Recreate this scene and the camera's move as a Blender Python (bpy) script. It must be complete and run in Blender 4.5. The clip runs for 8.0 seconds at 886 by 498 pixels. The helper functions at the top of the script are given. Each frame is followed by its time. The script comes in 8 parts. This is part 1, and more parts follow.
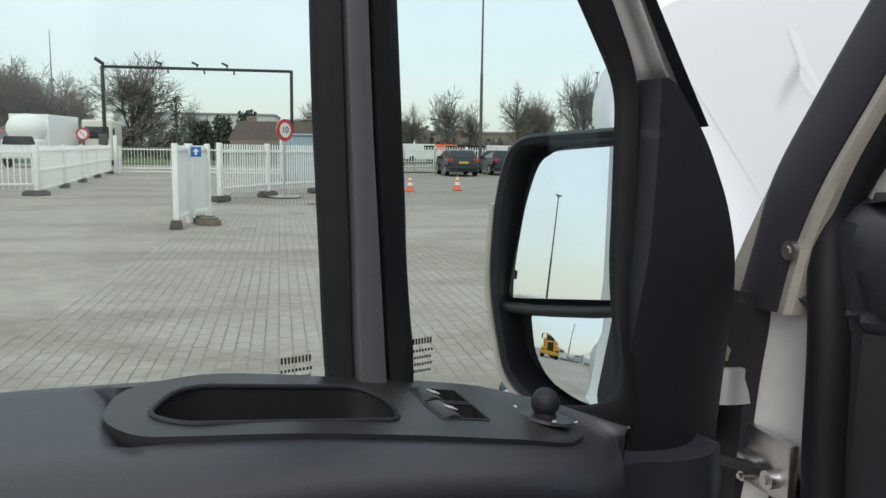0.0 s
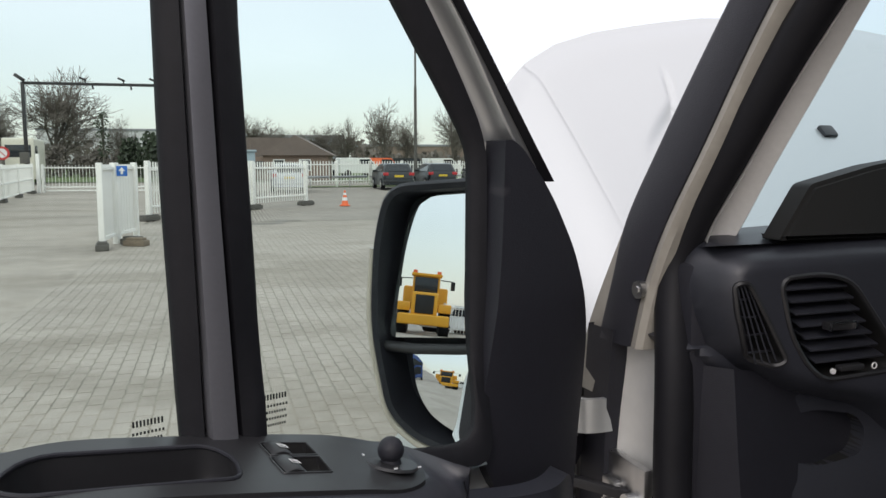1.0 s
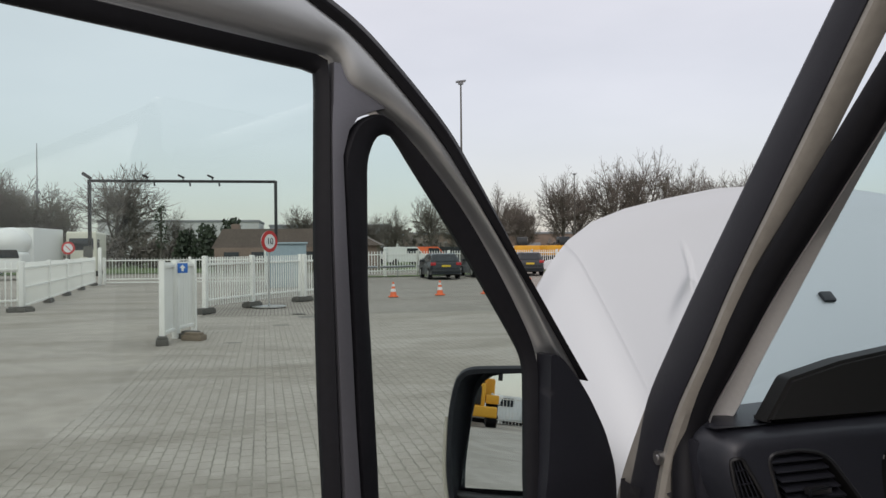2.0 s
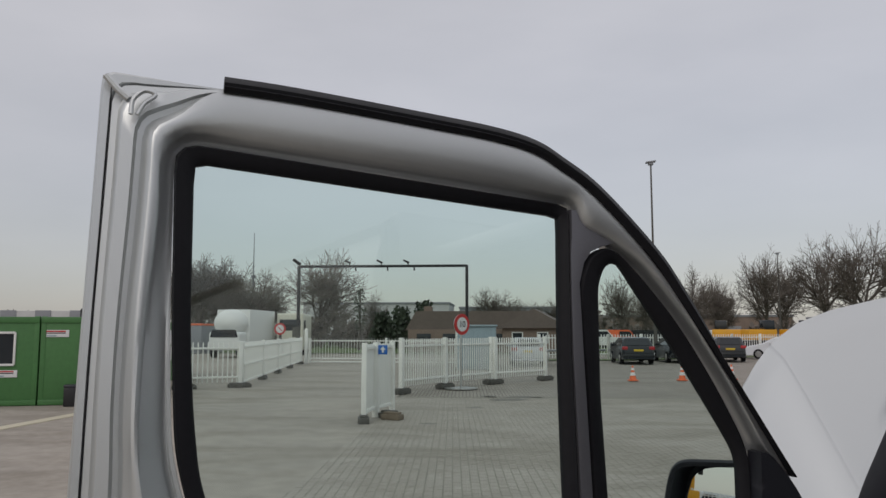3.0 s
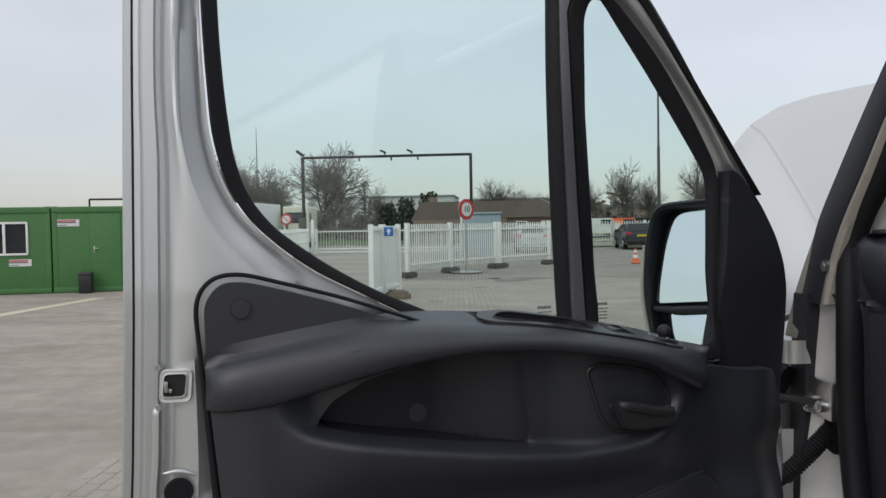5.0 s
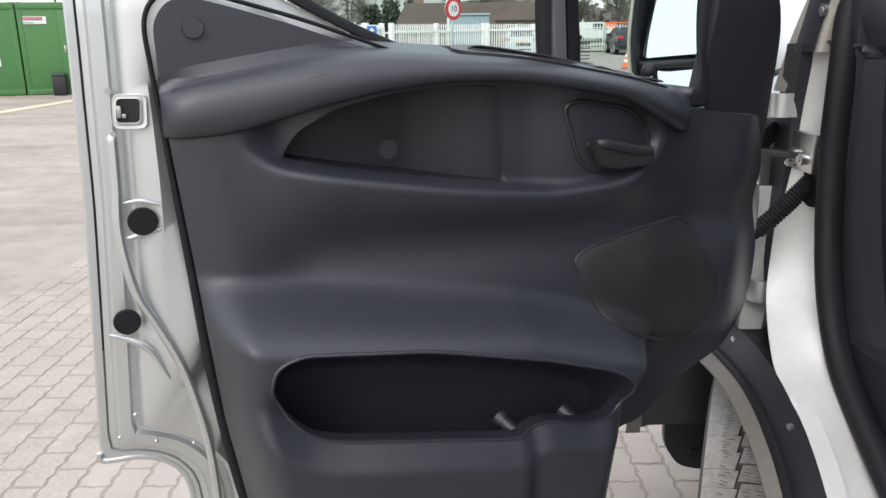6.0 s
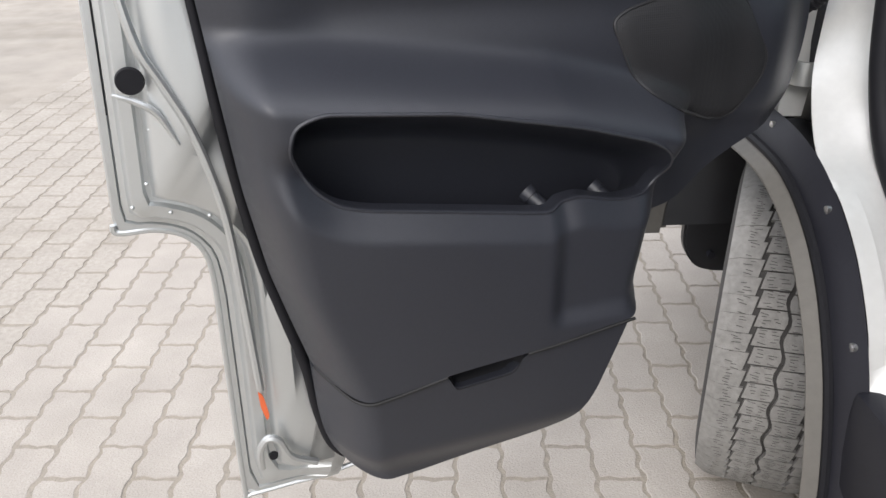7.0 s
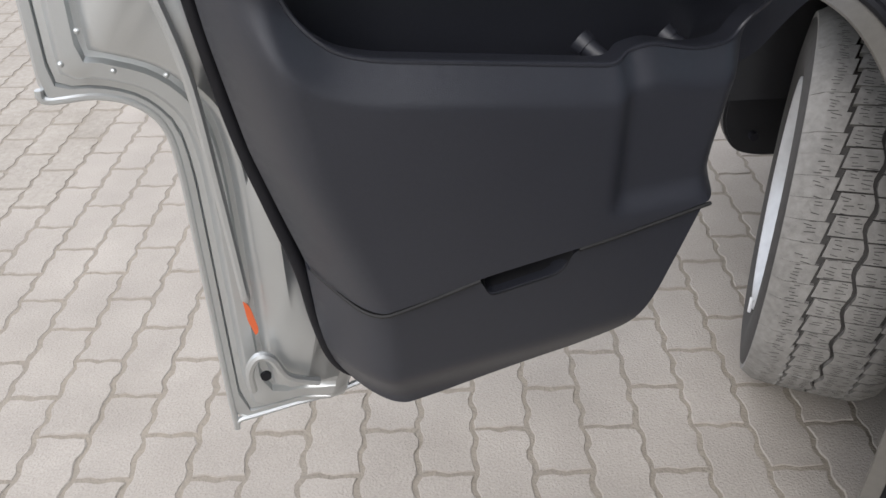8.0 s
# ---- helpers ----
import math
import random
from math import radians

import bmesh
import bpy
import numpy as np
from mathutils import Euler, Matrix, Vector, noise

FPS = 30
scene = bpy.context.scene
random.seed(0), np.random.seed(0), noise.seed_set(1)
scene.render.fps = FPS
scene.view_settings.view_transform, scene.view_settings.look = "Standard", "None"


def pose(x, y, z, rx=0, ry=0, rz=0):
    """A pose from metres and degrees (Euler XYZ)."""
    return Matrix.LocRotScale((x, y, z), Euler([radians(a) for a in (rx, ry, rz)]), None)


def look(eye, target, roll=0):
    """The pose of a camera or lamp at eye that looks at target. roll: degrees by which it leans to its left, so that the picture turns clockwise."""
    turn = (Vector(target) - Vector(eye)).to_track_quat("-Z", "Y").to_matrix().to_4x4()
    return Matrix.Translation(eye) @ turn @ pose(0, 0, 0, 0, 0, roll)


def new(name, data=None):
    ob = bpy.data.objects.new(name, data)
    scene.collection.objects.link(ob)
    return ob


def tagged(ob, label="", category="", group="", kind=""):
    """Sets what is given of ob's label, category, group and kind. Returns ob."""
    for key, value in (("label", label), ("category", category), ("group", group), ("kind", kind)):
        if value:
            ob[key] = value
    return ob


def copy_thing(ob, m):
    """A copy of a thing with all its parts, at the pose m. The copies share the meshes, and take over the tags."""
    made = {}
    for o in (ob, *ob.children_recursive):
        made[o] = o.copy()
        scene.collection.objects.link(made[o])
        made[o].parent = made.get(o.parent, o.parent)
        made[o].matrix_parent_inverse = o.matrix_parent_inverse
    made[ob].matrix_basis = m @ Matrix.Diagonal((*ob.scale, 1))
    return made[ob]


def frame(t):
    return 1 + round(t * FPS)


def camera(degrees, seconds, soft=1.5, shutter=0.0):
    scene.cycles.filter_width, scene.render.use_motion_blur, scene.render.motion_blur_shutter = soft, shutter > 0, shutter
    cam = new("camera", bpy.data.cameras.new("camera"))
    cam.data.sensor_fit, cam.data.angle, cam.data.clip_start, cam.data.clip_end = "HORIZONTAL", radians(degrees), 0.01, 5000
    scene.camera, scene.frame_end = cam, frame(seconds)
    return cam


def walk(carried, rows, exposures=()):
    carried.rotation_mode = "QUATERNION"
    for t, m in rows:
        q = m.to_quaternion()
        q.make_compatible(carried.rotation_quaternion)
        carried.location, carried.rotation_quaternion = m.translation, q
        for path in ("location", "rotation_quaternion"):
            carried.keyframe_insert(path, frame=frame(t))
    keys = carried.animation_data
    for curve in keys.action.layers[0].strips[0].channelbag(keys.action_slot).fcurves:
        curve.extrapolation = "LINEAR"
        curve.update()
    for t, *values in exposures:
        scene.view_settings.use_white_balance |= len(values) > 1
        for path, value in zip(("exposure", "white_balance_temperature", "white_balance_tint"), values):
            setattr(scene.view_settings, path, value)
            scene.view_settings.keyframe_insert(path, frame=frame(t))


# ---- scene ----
cam = camera(59.1, 8.0)
PATH = [
    (0, (0.270, 0.547, 1.495), (0.560, 2.509, 1.239), 0.8),
    (0.5, (0.34, 0.575, 1.507), (0.762, 2.515, 1.267), 0.4),
    (1, (0.333, 0.493, 1.538), (0.778, 2.43, 1.315), -0.0),
    (1.2, (0.315, 0.433, 1.572), (0.756, 2.372, 1.361), -0.0),
    (2.3, (0.231, 0.171, 1.72), (0.415, 2.16, 1.817), -0.4),
    (2.5, (0.212, 0.124, 1.727), (0.259, 2.118, 1.877), -0.1),
    (3, (0.178, 0.01, 1.733), (0.035, 1.994, 1.943), 0.0),
    (3.5, (0.162, -0.068, 1.684), (-0.022, 1.911, 1.906), -0.2),
    (4, (0.174, -0.104, 1.618), (-0.012, 1.875, 1.84), -0.4),
    (4.2, (0.173, -0.114, 1.59), (-0.009, 1.866, 1.803), -0.5),
    (5.3, (0.197, -0.1, 1.442), (0.049, 1.883, 1.226), -1.0),
    (5.5, (0.2, -0.093, 1.422), (0.058, 1.876, 1.104), -0.9),
    (6, (0.205, -0.074, 1.373), (0.08, 1.847, 0.832), -0.7),
    (6.5, (0.19, -0.065, 1.322), (0.079, 1.792, 0.588), -0.6),
    (7, (0.178, -0.043, 1.276), (0.04, 1.716, 0.334), -0.8),
    (7.5, (0.155, 0.002, 1.206), (0.002, 1.637, 0.064), -0.7),
    (8, (0.122, 0.137, 1.142), (0.012, 1.763, -0.017), -1.4),
]
walk(cam, [(t, look(e, g, r)) for t, e, g, r in PATH],
     exposures=[(0, 0.12, 6500, 10), (1.0, 0.18, 6650, 13), (1.2, 0.14, 6650, 13), (2.5, -0.6, 6700, 14), (3.2, -0.8, 6550, 11), (3.5, -0.82, 6450, 10), (4.2, -0.75, 6450, 10), (5.5, 0.18, 6450, 10), (6, 0.72, 6450, 11), (6.5, 0.84, 6450, 11), (7.2, 0.78, 6420, 11), (8, 0.52, 6380, 11)])

# ---- light ----
world = bpy.data.worlds.new("overcast_sky")
scene.world = world
world.use_nodes = True
SKY_HORIZON, SKY_ZENITH = 0.52, 1.25
def build_sky():
    nt = world.node_tree
    nt.nodes.clear()
    N, L = nt.nodes.new, nt.links.new
    out = N("ShaderNodeOutputWorld")
    sky = N("ShaderNodeTexSky")
    sky.sky_type, sky.sun_disc = "NISHITA", False
    sky.sun_elevation, sky.sun_rotation = radians(32), radians(200)
    clear = N("ShaderNodeBackground")
    clear.inputs["Strength"].default_value = 0.05
    L(sky.outputs["Color"], clear.inputs["Color"])
    tc = N("ShaderNodeTexCoord")
    sep = N("ShaderNodeSeparateXYZ")
    L(tc.outputs["Generated"], sep.inputs[0])
    up = N("ShaderNodeMapRange")
    up.inputs["From Min"].default_value, up.inputs["From Max"].default_value = 0.0, 1.0
    up.inputs["To Min"].default_value, up.inputs["To Max"].default_value = SKY_HORIZON, SKY_ZENITH
    L(sep.outputs["Z"], up.inputs["Value"])
    mp = N("ShaderNodeMapping")
    mp.inputs["Scale"].default_value = (1.0, 1.0, 3.2)
    L(tc.outputs["Generated"], mp.inputs["Vector"])
    big = N("ShaderNodeTexNoise")
    big.inputs["Scale"].default_value, big.inputs["Detail"].default_value = 1.7, 6.0
    L(mp.outputs[0], big.inputs["Vector"])
    soft = N("ShaderNodeMapRange")
    soft.inputs["From Min"].default_value, soft.inputs["From Max"].default_value = 0.3, 0.7
    soft.inputs["To Min"].default_value, soft.inputs["To Max"].default_value = 0.9, 1.12
    L(big.outputs["Fac"], soft.inputs["Value"])
    mul = N("ShaderNodeMath")
    mul.operation = "MULTIPLY"
    L(up.outputs[0], mul.inputs[0])
    L(soft.outputs[0], mul.inputs[1])
    tint = N("ShaderNodeMix")
    tint.data_type = "RGBA"
    tint.inputs["A"].default_value, tint.inputs["B"].default_value = (0.97, 0.97, 0.985, 1), (1.0, 0.975, 0.985, 1)
    L(big.outputs["Fac"], tint.inputs["Factor"])
    cloud = N("ShaderNodeBackground")
    L(tint.outputs["Result"], cloud.inputs["Color"])
    L(mul.outputs[0], cloud.inputs["Strength"])
    add = N("ShaderNodeAddShader")
    L(clear.outputs[0], add.inputs[0])
    L(cloud.outputs[0], add.inputs[1])
    L(add.outputs[0], out.inputs[0])
build_sky()
sun = new("sun", bpy.data.lights.new("sun", "SUN"))
sun.data.energy, sun.data.angle, sun.data.color = 0.7, radians(25), (1.0, 0.96, 0.9)
sun.matrix_world = look((0, 0, 30), (0 + 30 * math.sin(radians(200)) * -1.2, 30 * math.cos(radians(200)) * -1.2, 0))

# ---- materials ----
def stained(nt, color, where, amount):
    """Mud and tyre dirt in streaky patches over a ground colour."""
    N, L = nt.nodes.new, nt.links.new
    mp = N("ShaderNodeMapping")
    mp.inputs["Rotation"].default_value, mp.inputs["Scale"].default_value = (0, 0, radians(20)), (0.22, 0.6, 0.6)
    no, fine = N("ShaderNodeTexNoise"), N("ShaderNodeTexNoise")
    no.inputs["Scale"].default_value, no.inputs["Detail"].default_value, no.inputs["Distortion"].default_value = 1.0, 7, 1.2
    fine.inputs["Scale"].default_value, fine.inputs["Detail"].default_value = 7.0, 5
    L(where, mp.inputs["Vector"])
    L(mp.outputs[0], no.inputs["Vector"])
    L(where, fine.inputs["Vector"])
    ad, rg, mx = N("ShaderNodeMath"), N("ShaderNodeMapRange"), N("ShaderNodeMix")
    ad.operation = "MULTIPLY_ADD"
    ad.inputs[1].default_value = 0.35
    L(fine.outputs["Fac"], ad.inputs[0])
    L(no.outputs["Fac"], ad.inputs[2])
    rg.inputs["From Min"].default_value, rg.inputs["From Max"].default_value = 0.60, 0.88
    rg.inputs["To Max"].default_value = amount
    L(ad.outputs[0], rg.inputs["Value"])
    mx.data_type = "RGBA"
    mx.inputs["B"].default_value = (0.17, 0.145, 0.11, 1)
    L(rg.outputs[0], mx.inputs["Factor"])
    L(color, mx.inputs["A"])
    return mx.outputs["Result"]

def mat(name, color, rough=0.5, metal=0.0, vary=0.12, grain=40.0, patch=3.0, bump=0.0, bump_scale=400.0, coat=0.0, rough_vary=0.1,
        tint=None, spec=0.5, island=0.0, rand=0.0, place=False, stain=0.0):
    """A painted, plastic or mineral surface with patchy and fine variation and a fine relief; sizes are per metre."""
    m = bpy.data.materials.new(name)
    m.use_nodes = True
    nt = m.node_tree
    N, L = nt.nodes.new, nt.links.new
    b = nt.nodes["Principled BSDF"]
    tc = N("ShaderNodeTexCoord")
    where = N("ShaderNodeNewGeometry").outputs["Position"] if place else tc.outputs["Object"]
    n1, n2 = N("ShaderNodeTexNoise"), N("ShaderNodeTexNoise")
    for n, sc, de in ((n1, patch, 4), (n2, grain, 6)):
        n.inputs["Scale"].default_value, n.inputs["Detail"].default_value = sc, de
        L(where, n.inputs["Vector"])
    mixn = N("ShaderNodeMath")
    mixn.operation = "ADD"
    L(n1.outputs["Fac"], mixn.inputs[0])
    L(n2.outputs["Fac"], mixn.inputs[1])
    last = mixn.outputs[0]
    if island or rand:
        src = N("ShaderNodeNewGeometry").outputs["Random Per Island"] if island else N("ShaderNodeObjectInfo").outputs["Random"]
        k = N("ShaderNodeMath")
        k.operation = "MULTIPLY_ADD"
        k.inputs[1].default_value, k.inputs[2].default_value = (island or rand), -(island or rand) / 2
        L(src, k.inputs[0])
        a = N("ShaderNodeMath")
        a.operation = "ADD"
        L(last, a.inputs[0])
        L(k.outputs[0], a.inputs[1])
        last = a.outputs[0]
    ramp = N("ShaderNodeMapRange")
    ramp.inputs["From Min"].default_value, ramp.inputs["From Max"].default_value = 0.6, 1.4
    L(last, ramp.inputs["Value"])
    mix = N("ShaderNodeMix")
    mix.data_type = "RGBA"
    lo = [c * (1 - vary) for c in color]
    hi = [min(1, c * (1 + vary)) for c in (tint or color)]
    mix.inputs["A"].default_value, mix.inputs["B"].default_value = (*lo, 1), (*hi, 1)
    L(ramp.outputs[0], mix.inputs["Factor"])
    base = mix.outputs["Result"]
    if stain:
        base = stained(nt, base, where, stain)
    L(base, b.inputs["Base Color"])
    rr = N("ShaderNodeMapRange")
    rr.inputs["From Min"].default_value, rr.inputs["From Max"].default_value = 0.3, 0.7
    rr.inputs["To Min"].default_value, rr.inputs["To Max"].default_value = max(0, rough - rough_vary), min(1, rough + rough_vary)
    L(n1.outputs["Fac"], rr.inputs["Value"])
    L(rr.outputs[0], b.inputs["Roughness"])
    b.inputs["Metallic"].default_value = metal
    b.inputs["Coat Weight"].default_value = coat
    b.inputs["Coat Roughness"].default_value = 0.06
    b.inputs["Specular IOR Level"].default_value = spec
    if bump:
        n3 = N("ShaderNodeTexNoise")
        n3.inputs["Scale"].default_value, n3.inputs["Detail"].default_value = bump_scale, 3
        L(where, n3.inputs["Vector"])
        bp = N("ShaderNodeBump")
        bp.inputs["Strength"].default_value, bp.inputs["Distance"].default_value = bump, 0.6 / bump_scale
        L(n3.outputs["Fac"], bp.inputs["Height"])
        L(bp.outputs[0], b.inputs["Normal"])
    return m

def glass_mat(name, color, gloss=0.9):
    m = bpy.data.materials.new(name)
    m.use_nodes = True
    nt = m.node_tree
    nt.nodes.clear()
    N, L = nt.nodes.new, nt.links.new
    out, tr, gl, mx, fr = N("ShaderNodeOutputMaterial"), N("ShaderNodeBsdfTransparent"), N("ShaderNodeBsdfGlossy"), N("ShaderNodeMixShader"), N("ShaderNodeLayerWeight")
    tr.inputs["Color"].default_value = (*color, 1)
    gl.inputs["Roughness"].default_value = 0.01
    gl.inputs["Color"].default_value = (gloss, gloss, gloss, 1)
    pw, ad = N("ShaderNodeMath"), N("ShaderNodeMath")
    pw.operation, ad.operation = "POWER", "MULTIPLY_ADD"
    fr.inputs["Blend"].default_value = 0.5
    pw.inputs[1].default_value = 5.0
    ad.inputs[1].default_value, ad.inputs[2].default_value = 0.95, 0.03
    L(fr.outputs["Facing"], pw.inputs[0])
    L(pw.outputs[0], ad.inputs[0])
    L(ad.outputs[0], mx.inputs[0])
    L(tr.outputs[0], mx.inputs[1])
    L(gl.outputs[0], mx.inputs[2])
    L(mx.outputs[0], out.inputs[0])
    return m

def brick_ground(name, c1, c2, mortar):
    """Paving too far off to be built: zig-zag blocks as a fine pattern in the ground's own directions."""
    m = bpy.data.materials.new(name)
    m.use_nodes = True
    nt = m.node_tree
    N, L = nt.nodes.new, nt.links.new
    b = nt.nodes["Principled BSDF"]
    tc, mp, br = N("ShaderNodeTexCoord"), N("ShaderNodeMapping"), N("ShaderNodeTexBrick")
    mp.inputs["Rotation"].default_value = (0, 0, radians(87.5))
    L(tc.outputs["Object"], mp.inputs["Vector"])
    L(mp.outputs[0], br.inputs["Vector"])
    br.inputs["Color1"].default_value, br.inputs["Color2"].default_value, br.inputs["Mortar"].default_value = (*c1, 1), (*c2, 1), (*mortar, 1)
    for k, v in (("Scale", 1.0), ("Mortar Size", 0.011), ("Mortar Smooth", 0.2), ("Brick Width", 0.2), ("Row Height", 0.1)):
        br.inputs[k].default_value = v
    no, n2 = N("ShaderNodeTexNoise"), N("ShaderNodeTexNoise")
    no.inputs["Scale"].default_value, no.inputs["Detail"].default_value = 0.35, 7
    n2.inputs["Scale"].default_value, n2.inputs["Detail"].default_value = 2.6, 6
    L(tc.outputs["Object"], no.inputs["Vector"])
    L(tc.outputs["Object"], n2.inputs["Vector"])
    ad = N("ShaderNodeMath")
    ad.operation = "ADD"
    L(no.outputs["Fac"], ad.inputs[0])
    L(n2.outputs["Fac"], ad.inputs[1])
    rg = N("ShaderNodeMapRange")
    rg.inputs["From Min"].default_value, rg.inputs["From Max"].default_value = 0.7, 1.3
    rg.inputs["To Min"].default_value, rg.inputs["To Max"].default_value = 0.82, 1.08
    L(ad.outputs[0], rg.inputs["Value"])
    mu = N("ShaderNodeMix")
    mu.data_type, mu.blend_type = "RGBA", "MULTIPLY"
    mu.inputs["Factor"].default_value = 1
    L(br.outputs["Color"], mu.inputs["A"])
    L(rg.outputs[0], mu.inputs["B"])
    L(stained(nt, mu.outputs["Result"], tc.outputs["Object"], 0.6), b.inputs["Base Color"])
    b.inputs["Roughness"].default_value = 0.85
    return m

PAVER = mat("concrete_paver", (0.38, 0.343, 0.302), 0.92, vary=0.17, tint=(0.385, 0.352, 0.312), grain=240, patch=5, bump=0.9, bump_scale=210, rand=0.12, place=True, stain=0.25)
PAVER_FIELD = mat("concrete_paver_field", (0.35, 0.315, 0.272), 0.92, vary=0.2, tint=(0.355, 0.325, 0.285), grain=60, patch=1.4, bump=0.6, bump_scale=150, island=0.14, place=True, stain=0.6)
JOINT = mat("sandy_joint", (0.355, 0.318, 0.27), 0.95, vary=0.35, tint=(0.25, 0.22, 0.178), grain=60, patch=2.2, bump=1.0, bump_scale=170, place=True, stain=0.3)
JOINT_MOSS = mat("mossy_joint", (0.23, 0.216, 0.178), 0.95, vary=0.5, grain=30, patch=1.2, bump=0.6, bump_scale=120)
YARD = brick_ground("far_paving", (0.335, 0.302, 0.262), (0.30, 0.272, 0.236), (0.13, 0.115, 0.094))
ASPHALT = mat("worn_asphalt", (0.325, 0.293, 0.252), 0.9, vary=0.25, grain=3, patch=0.3, bump=0.3, bump_scale=80, stain=0.6)
PAINT = mat("silver_metallic_paint", (0.59, 0.608, 0.608), 0.41, metal=0.8, vary=0.03, grain=900, patch=2, coat=0.15, rough_vary=0.04)
# same silver paint, made paler and less metallic so the jamb looks lit
LIT_SILVER = mat("dull_silver_paint", (0.66, 0.66, 0.64), 0.42, metal=0.22, vary=0.06, grain=60, patch=6, rough_vary=0.08)
DIRTY = mat("dusty_silver_paint", (0.34, 0.32, 0.28), 0.6, metal=0.3, vary=0.15, grain=60, patch=8)
PLASTIC = mat("charcoal_grained_plastic", (0.026, 0.0278, 0.036), 0.42, vary=0.12, grain=200, patch=5, bump=0.35, bump_scale=900, rough_vary=0.05, spec=0.6)
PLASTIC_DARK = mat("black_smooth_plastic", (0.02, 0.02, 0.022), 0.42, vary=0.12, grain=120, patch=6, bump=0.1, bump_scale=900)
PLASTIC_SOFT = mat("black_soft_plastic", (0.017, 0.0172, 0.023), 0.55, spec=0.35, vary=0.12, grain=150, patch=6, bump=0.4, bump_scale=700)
RUBBER = mat("black_rubber", (0.010, 0.010, 0.0125), 0.6, spec=0.22, vary=0.2, grain=90, patch=8, bump=0.1, bump_scale=500)
TYRE = mat("dusty_tyre_rubber", (0.25, 0.243, 0.23), 0.9, vary=0.25, grain=90, patch=9, bump=0.5, bump_scale=300)
TYRE_DARK = mat("tyre_groove_rubber", (0.055, 0.052, 0.05), 0.85, vary=0.3, grain=80, patch=8)
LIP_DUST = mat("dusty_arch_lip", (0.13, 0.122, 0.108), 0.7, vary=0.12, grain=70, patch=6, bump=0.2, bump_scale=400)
# silver bar paint darkened for the dark cab it would mirror
BAR_GREY = mat("graphite_bar_paint", (0.20, 0.20, 0.22), 0.4, metal=0.6, vary=0.05, grain=300, patch=3)
STEEL = mat("bright_steel", (0.55, 0.55, 0.55), 0.35, metal=1.0, vary=0.1, grain=80, patch=10)
CHROME = mat("chrome", (0.75, 0.76, 0.78), 0.12, metal=1.0, vary=0.03, grain=50, patch=4)
TRIM_GREY = mat("light_grey_trim", (0.6, 0.595, 0.58), 0.65, vary=0.06, grain=200, patch=6, bump=0.15, bump_scale=900)
WHITE_PAINT = mat("white_paint", (0.74, 0.74, 0.72), 0.5, vary=0.06, grain=20, patch=1.5)
WHITE_WORN = mat("worn_white_paint", (0.80, 0.79, 0.75), 0.6, vary=0.10, grain=14, patch=2)
BLACK_PAINT = mat("black_paint", (0.014, 0.014, 0.016), 0.45, vary=0.1, grain=20, patch=2)
GREEN = mat("green_container_paint", (0.055, 0.17, 0.05), 0.55, vary=0.14, grain=9, patch=0.8, bump=0.1, bump_scale=60)
ORANGE = mat("signal_orange", (0.75, 0.15, 0.05), 0.5, vary=0.1, grain=20, patch=3)
RED = mat("traffic_red", (0.5, 0.03, 0.03), 0.45, vary=0.08, grain=20, patch=3)
BLUE = mat("traffic_blue", (0.02, 0.13, 0.45), 0.45, vary=0.08, grain=20, patch=3)
YELLOW = mat("machine_yellow", (0.75, 0.36, 0.02), 0.45, vary=0.12, grain=12, patch=1)
TRUCK_BLUE = mat("truck_blue", (0.02, 0.06, 0.22), 0.3, vary=0.1, grain=10, patch=1, coat=0.4)
CAR_DARK = mat("dark_car_paint", (0.010, 0.013, 0.016), 0.32, vary=0.1, grain=10, patch=1, coat=0.15)
CAR_WHITE = mat("white_car_paint", (0.65, 0.66, 0.68), 0.3, vary=0.03, grain=10, patch=1, coat=0.5)
CAR_SILVER = mat("silver_car_paint", (0.45, 0.47, 0.5), 0.3, metal=0.5, vary=0.03, grain=10, patch=1, coat=0.5)
CAR_GLASS = mat("dark_car_glass", (0.02, 0.025, 0.03), 0.08, vary=0.1, grain=5, patch=1)
CONCRETE = mat("weathered_concrete", (0.1, 0.095, 0.085), 0.9, vary=0.25, grain=30, patch=4, bump=0.3, bump_scale=120)
SHEET = mat("pale_blue_sheet", (0.30, 0.38, 0.42), 0.55, vary=0.08, grain=8, patch=0.7)
BRICK_WALL = mat("brown_brick", (0.21, 0.155, 0.125), 0.85, vary=0.25, grain=7, patch=0.6)
ROOF_TILE = mat("brown_roof_tile", (0.15, 0.118, 0.102), 0.8, vary=0.25, grain=5, patch=0.6)
WARE = mat("pale_warehouse_wall", (0.5, 0.5, 0.5), 0.7, vary=0.1, grain=2, patch=0.15)
GREY_WALL = mat("grey_warehouse_wall", (0.25, 0.26, 0.28), 0.7, vary=0.1, grain=2, patch=0.15)
BARK = mat("winter_bark", (0.11, 0.097, 0.084), 0.9, vary=0.25, grain=15, patch=2)
TWIG = mat("winter_twigs", (0.15, 0.13, 0.113), 0.9, vary=0.3, grain=10, patch=0.6, island=0.4)
LEAF = mat("evergreen_leaf", (0.045, 0.06, 0.036), 0.7, vary=0.4, grain=6, patch=0.6, island=0.8)
GRASS = mat("winter_grass", (0.09, 0.13, 0.04), 0.9, vary=0.3, grain=8, patch=0.4)
GLASS_SIDE = glass_mat("green_tinted_glass", (0.90, 0.965, 0.95))
GLASS_FRONT = glass_mat("blue_tinted_glass", (0.76, 0.89, 0.91))
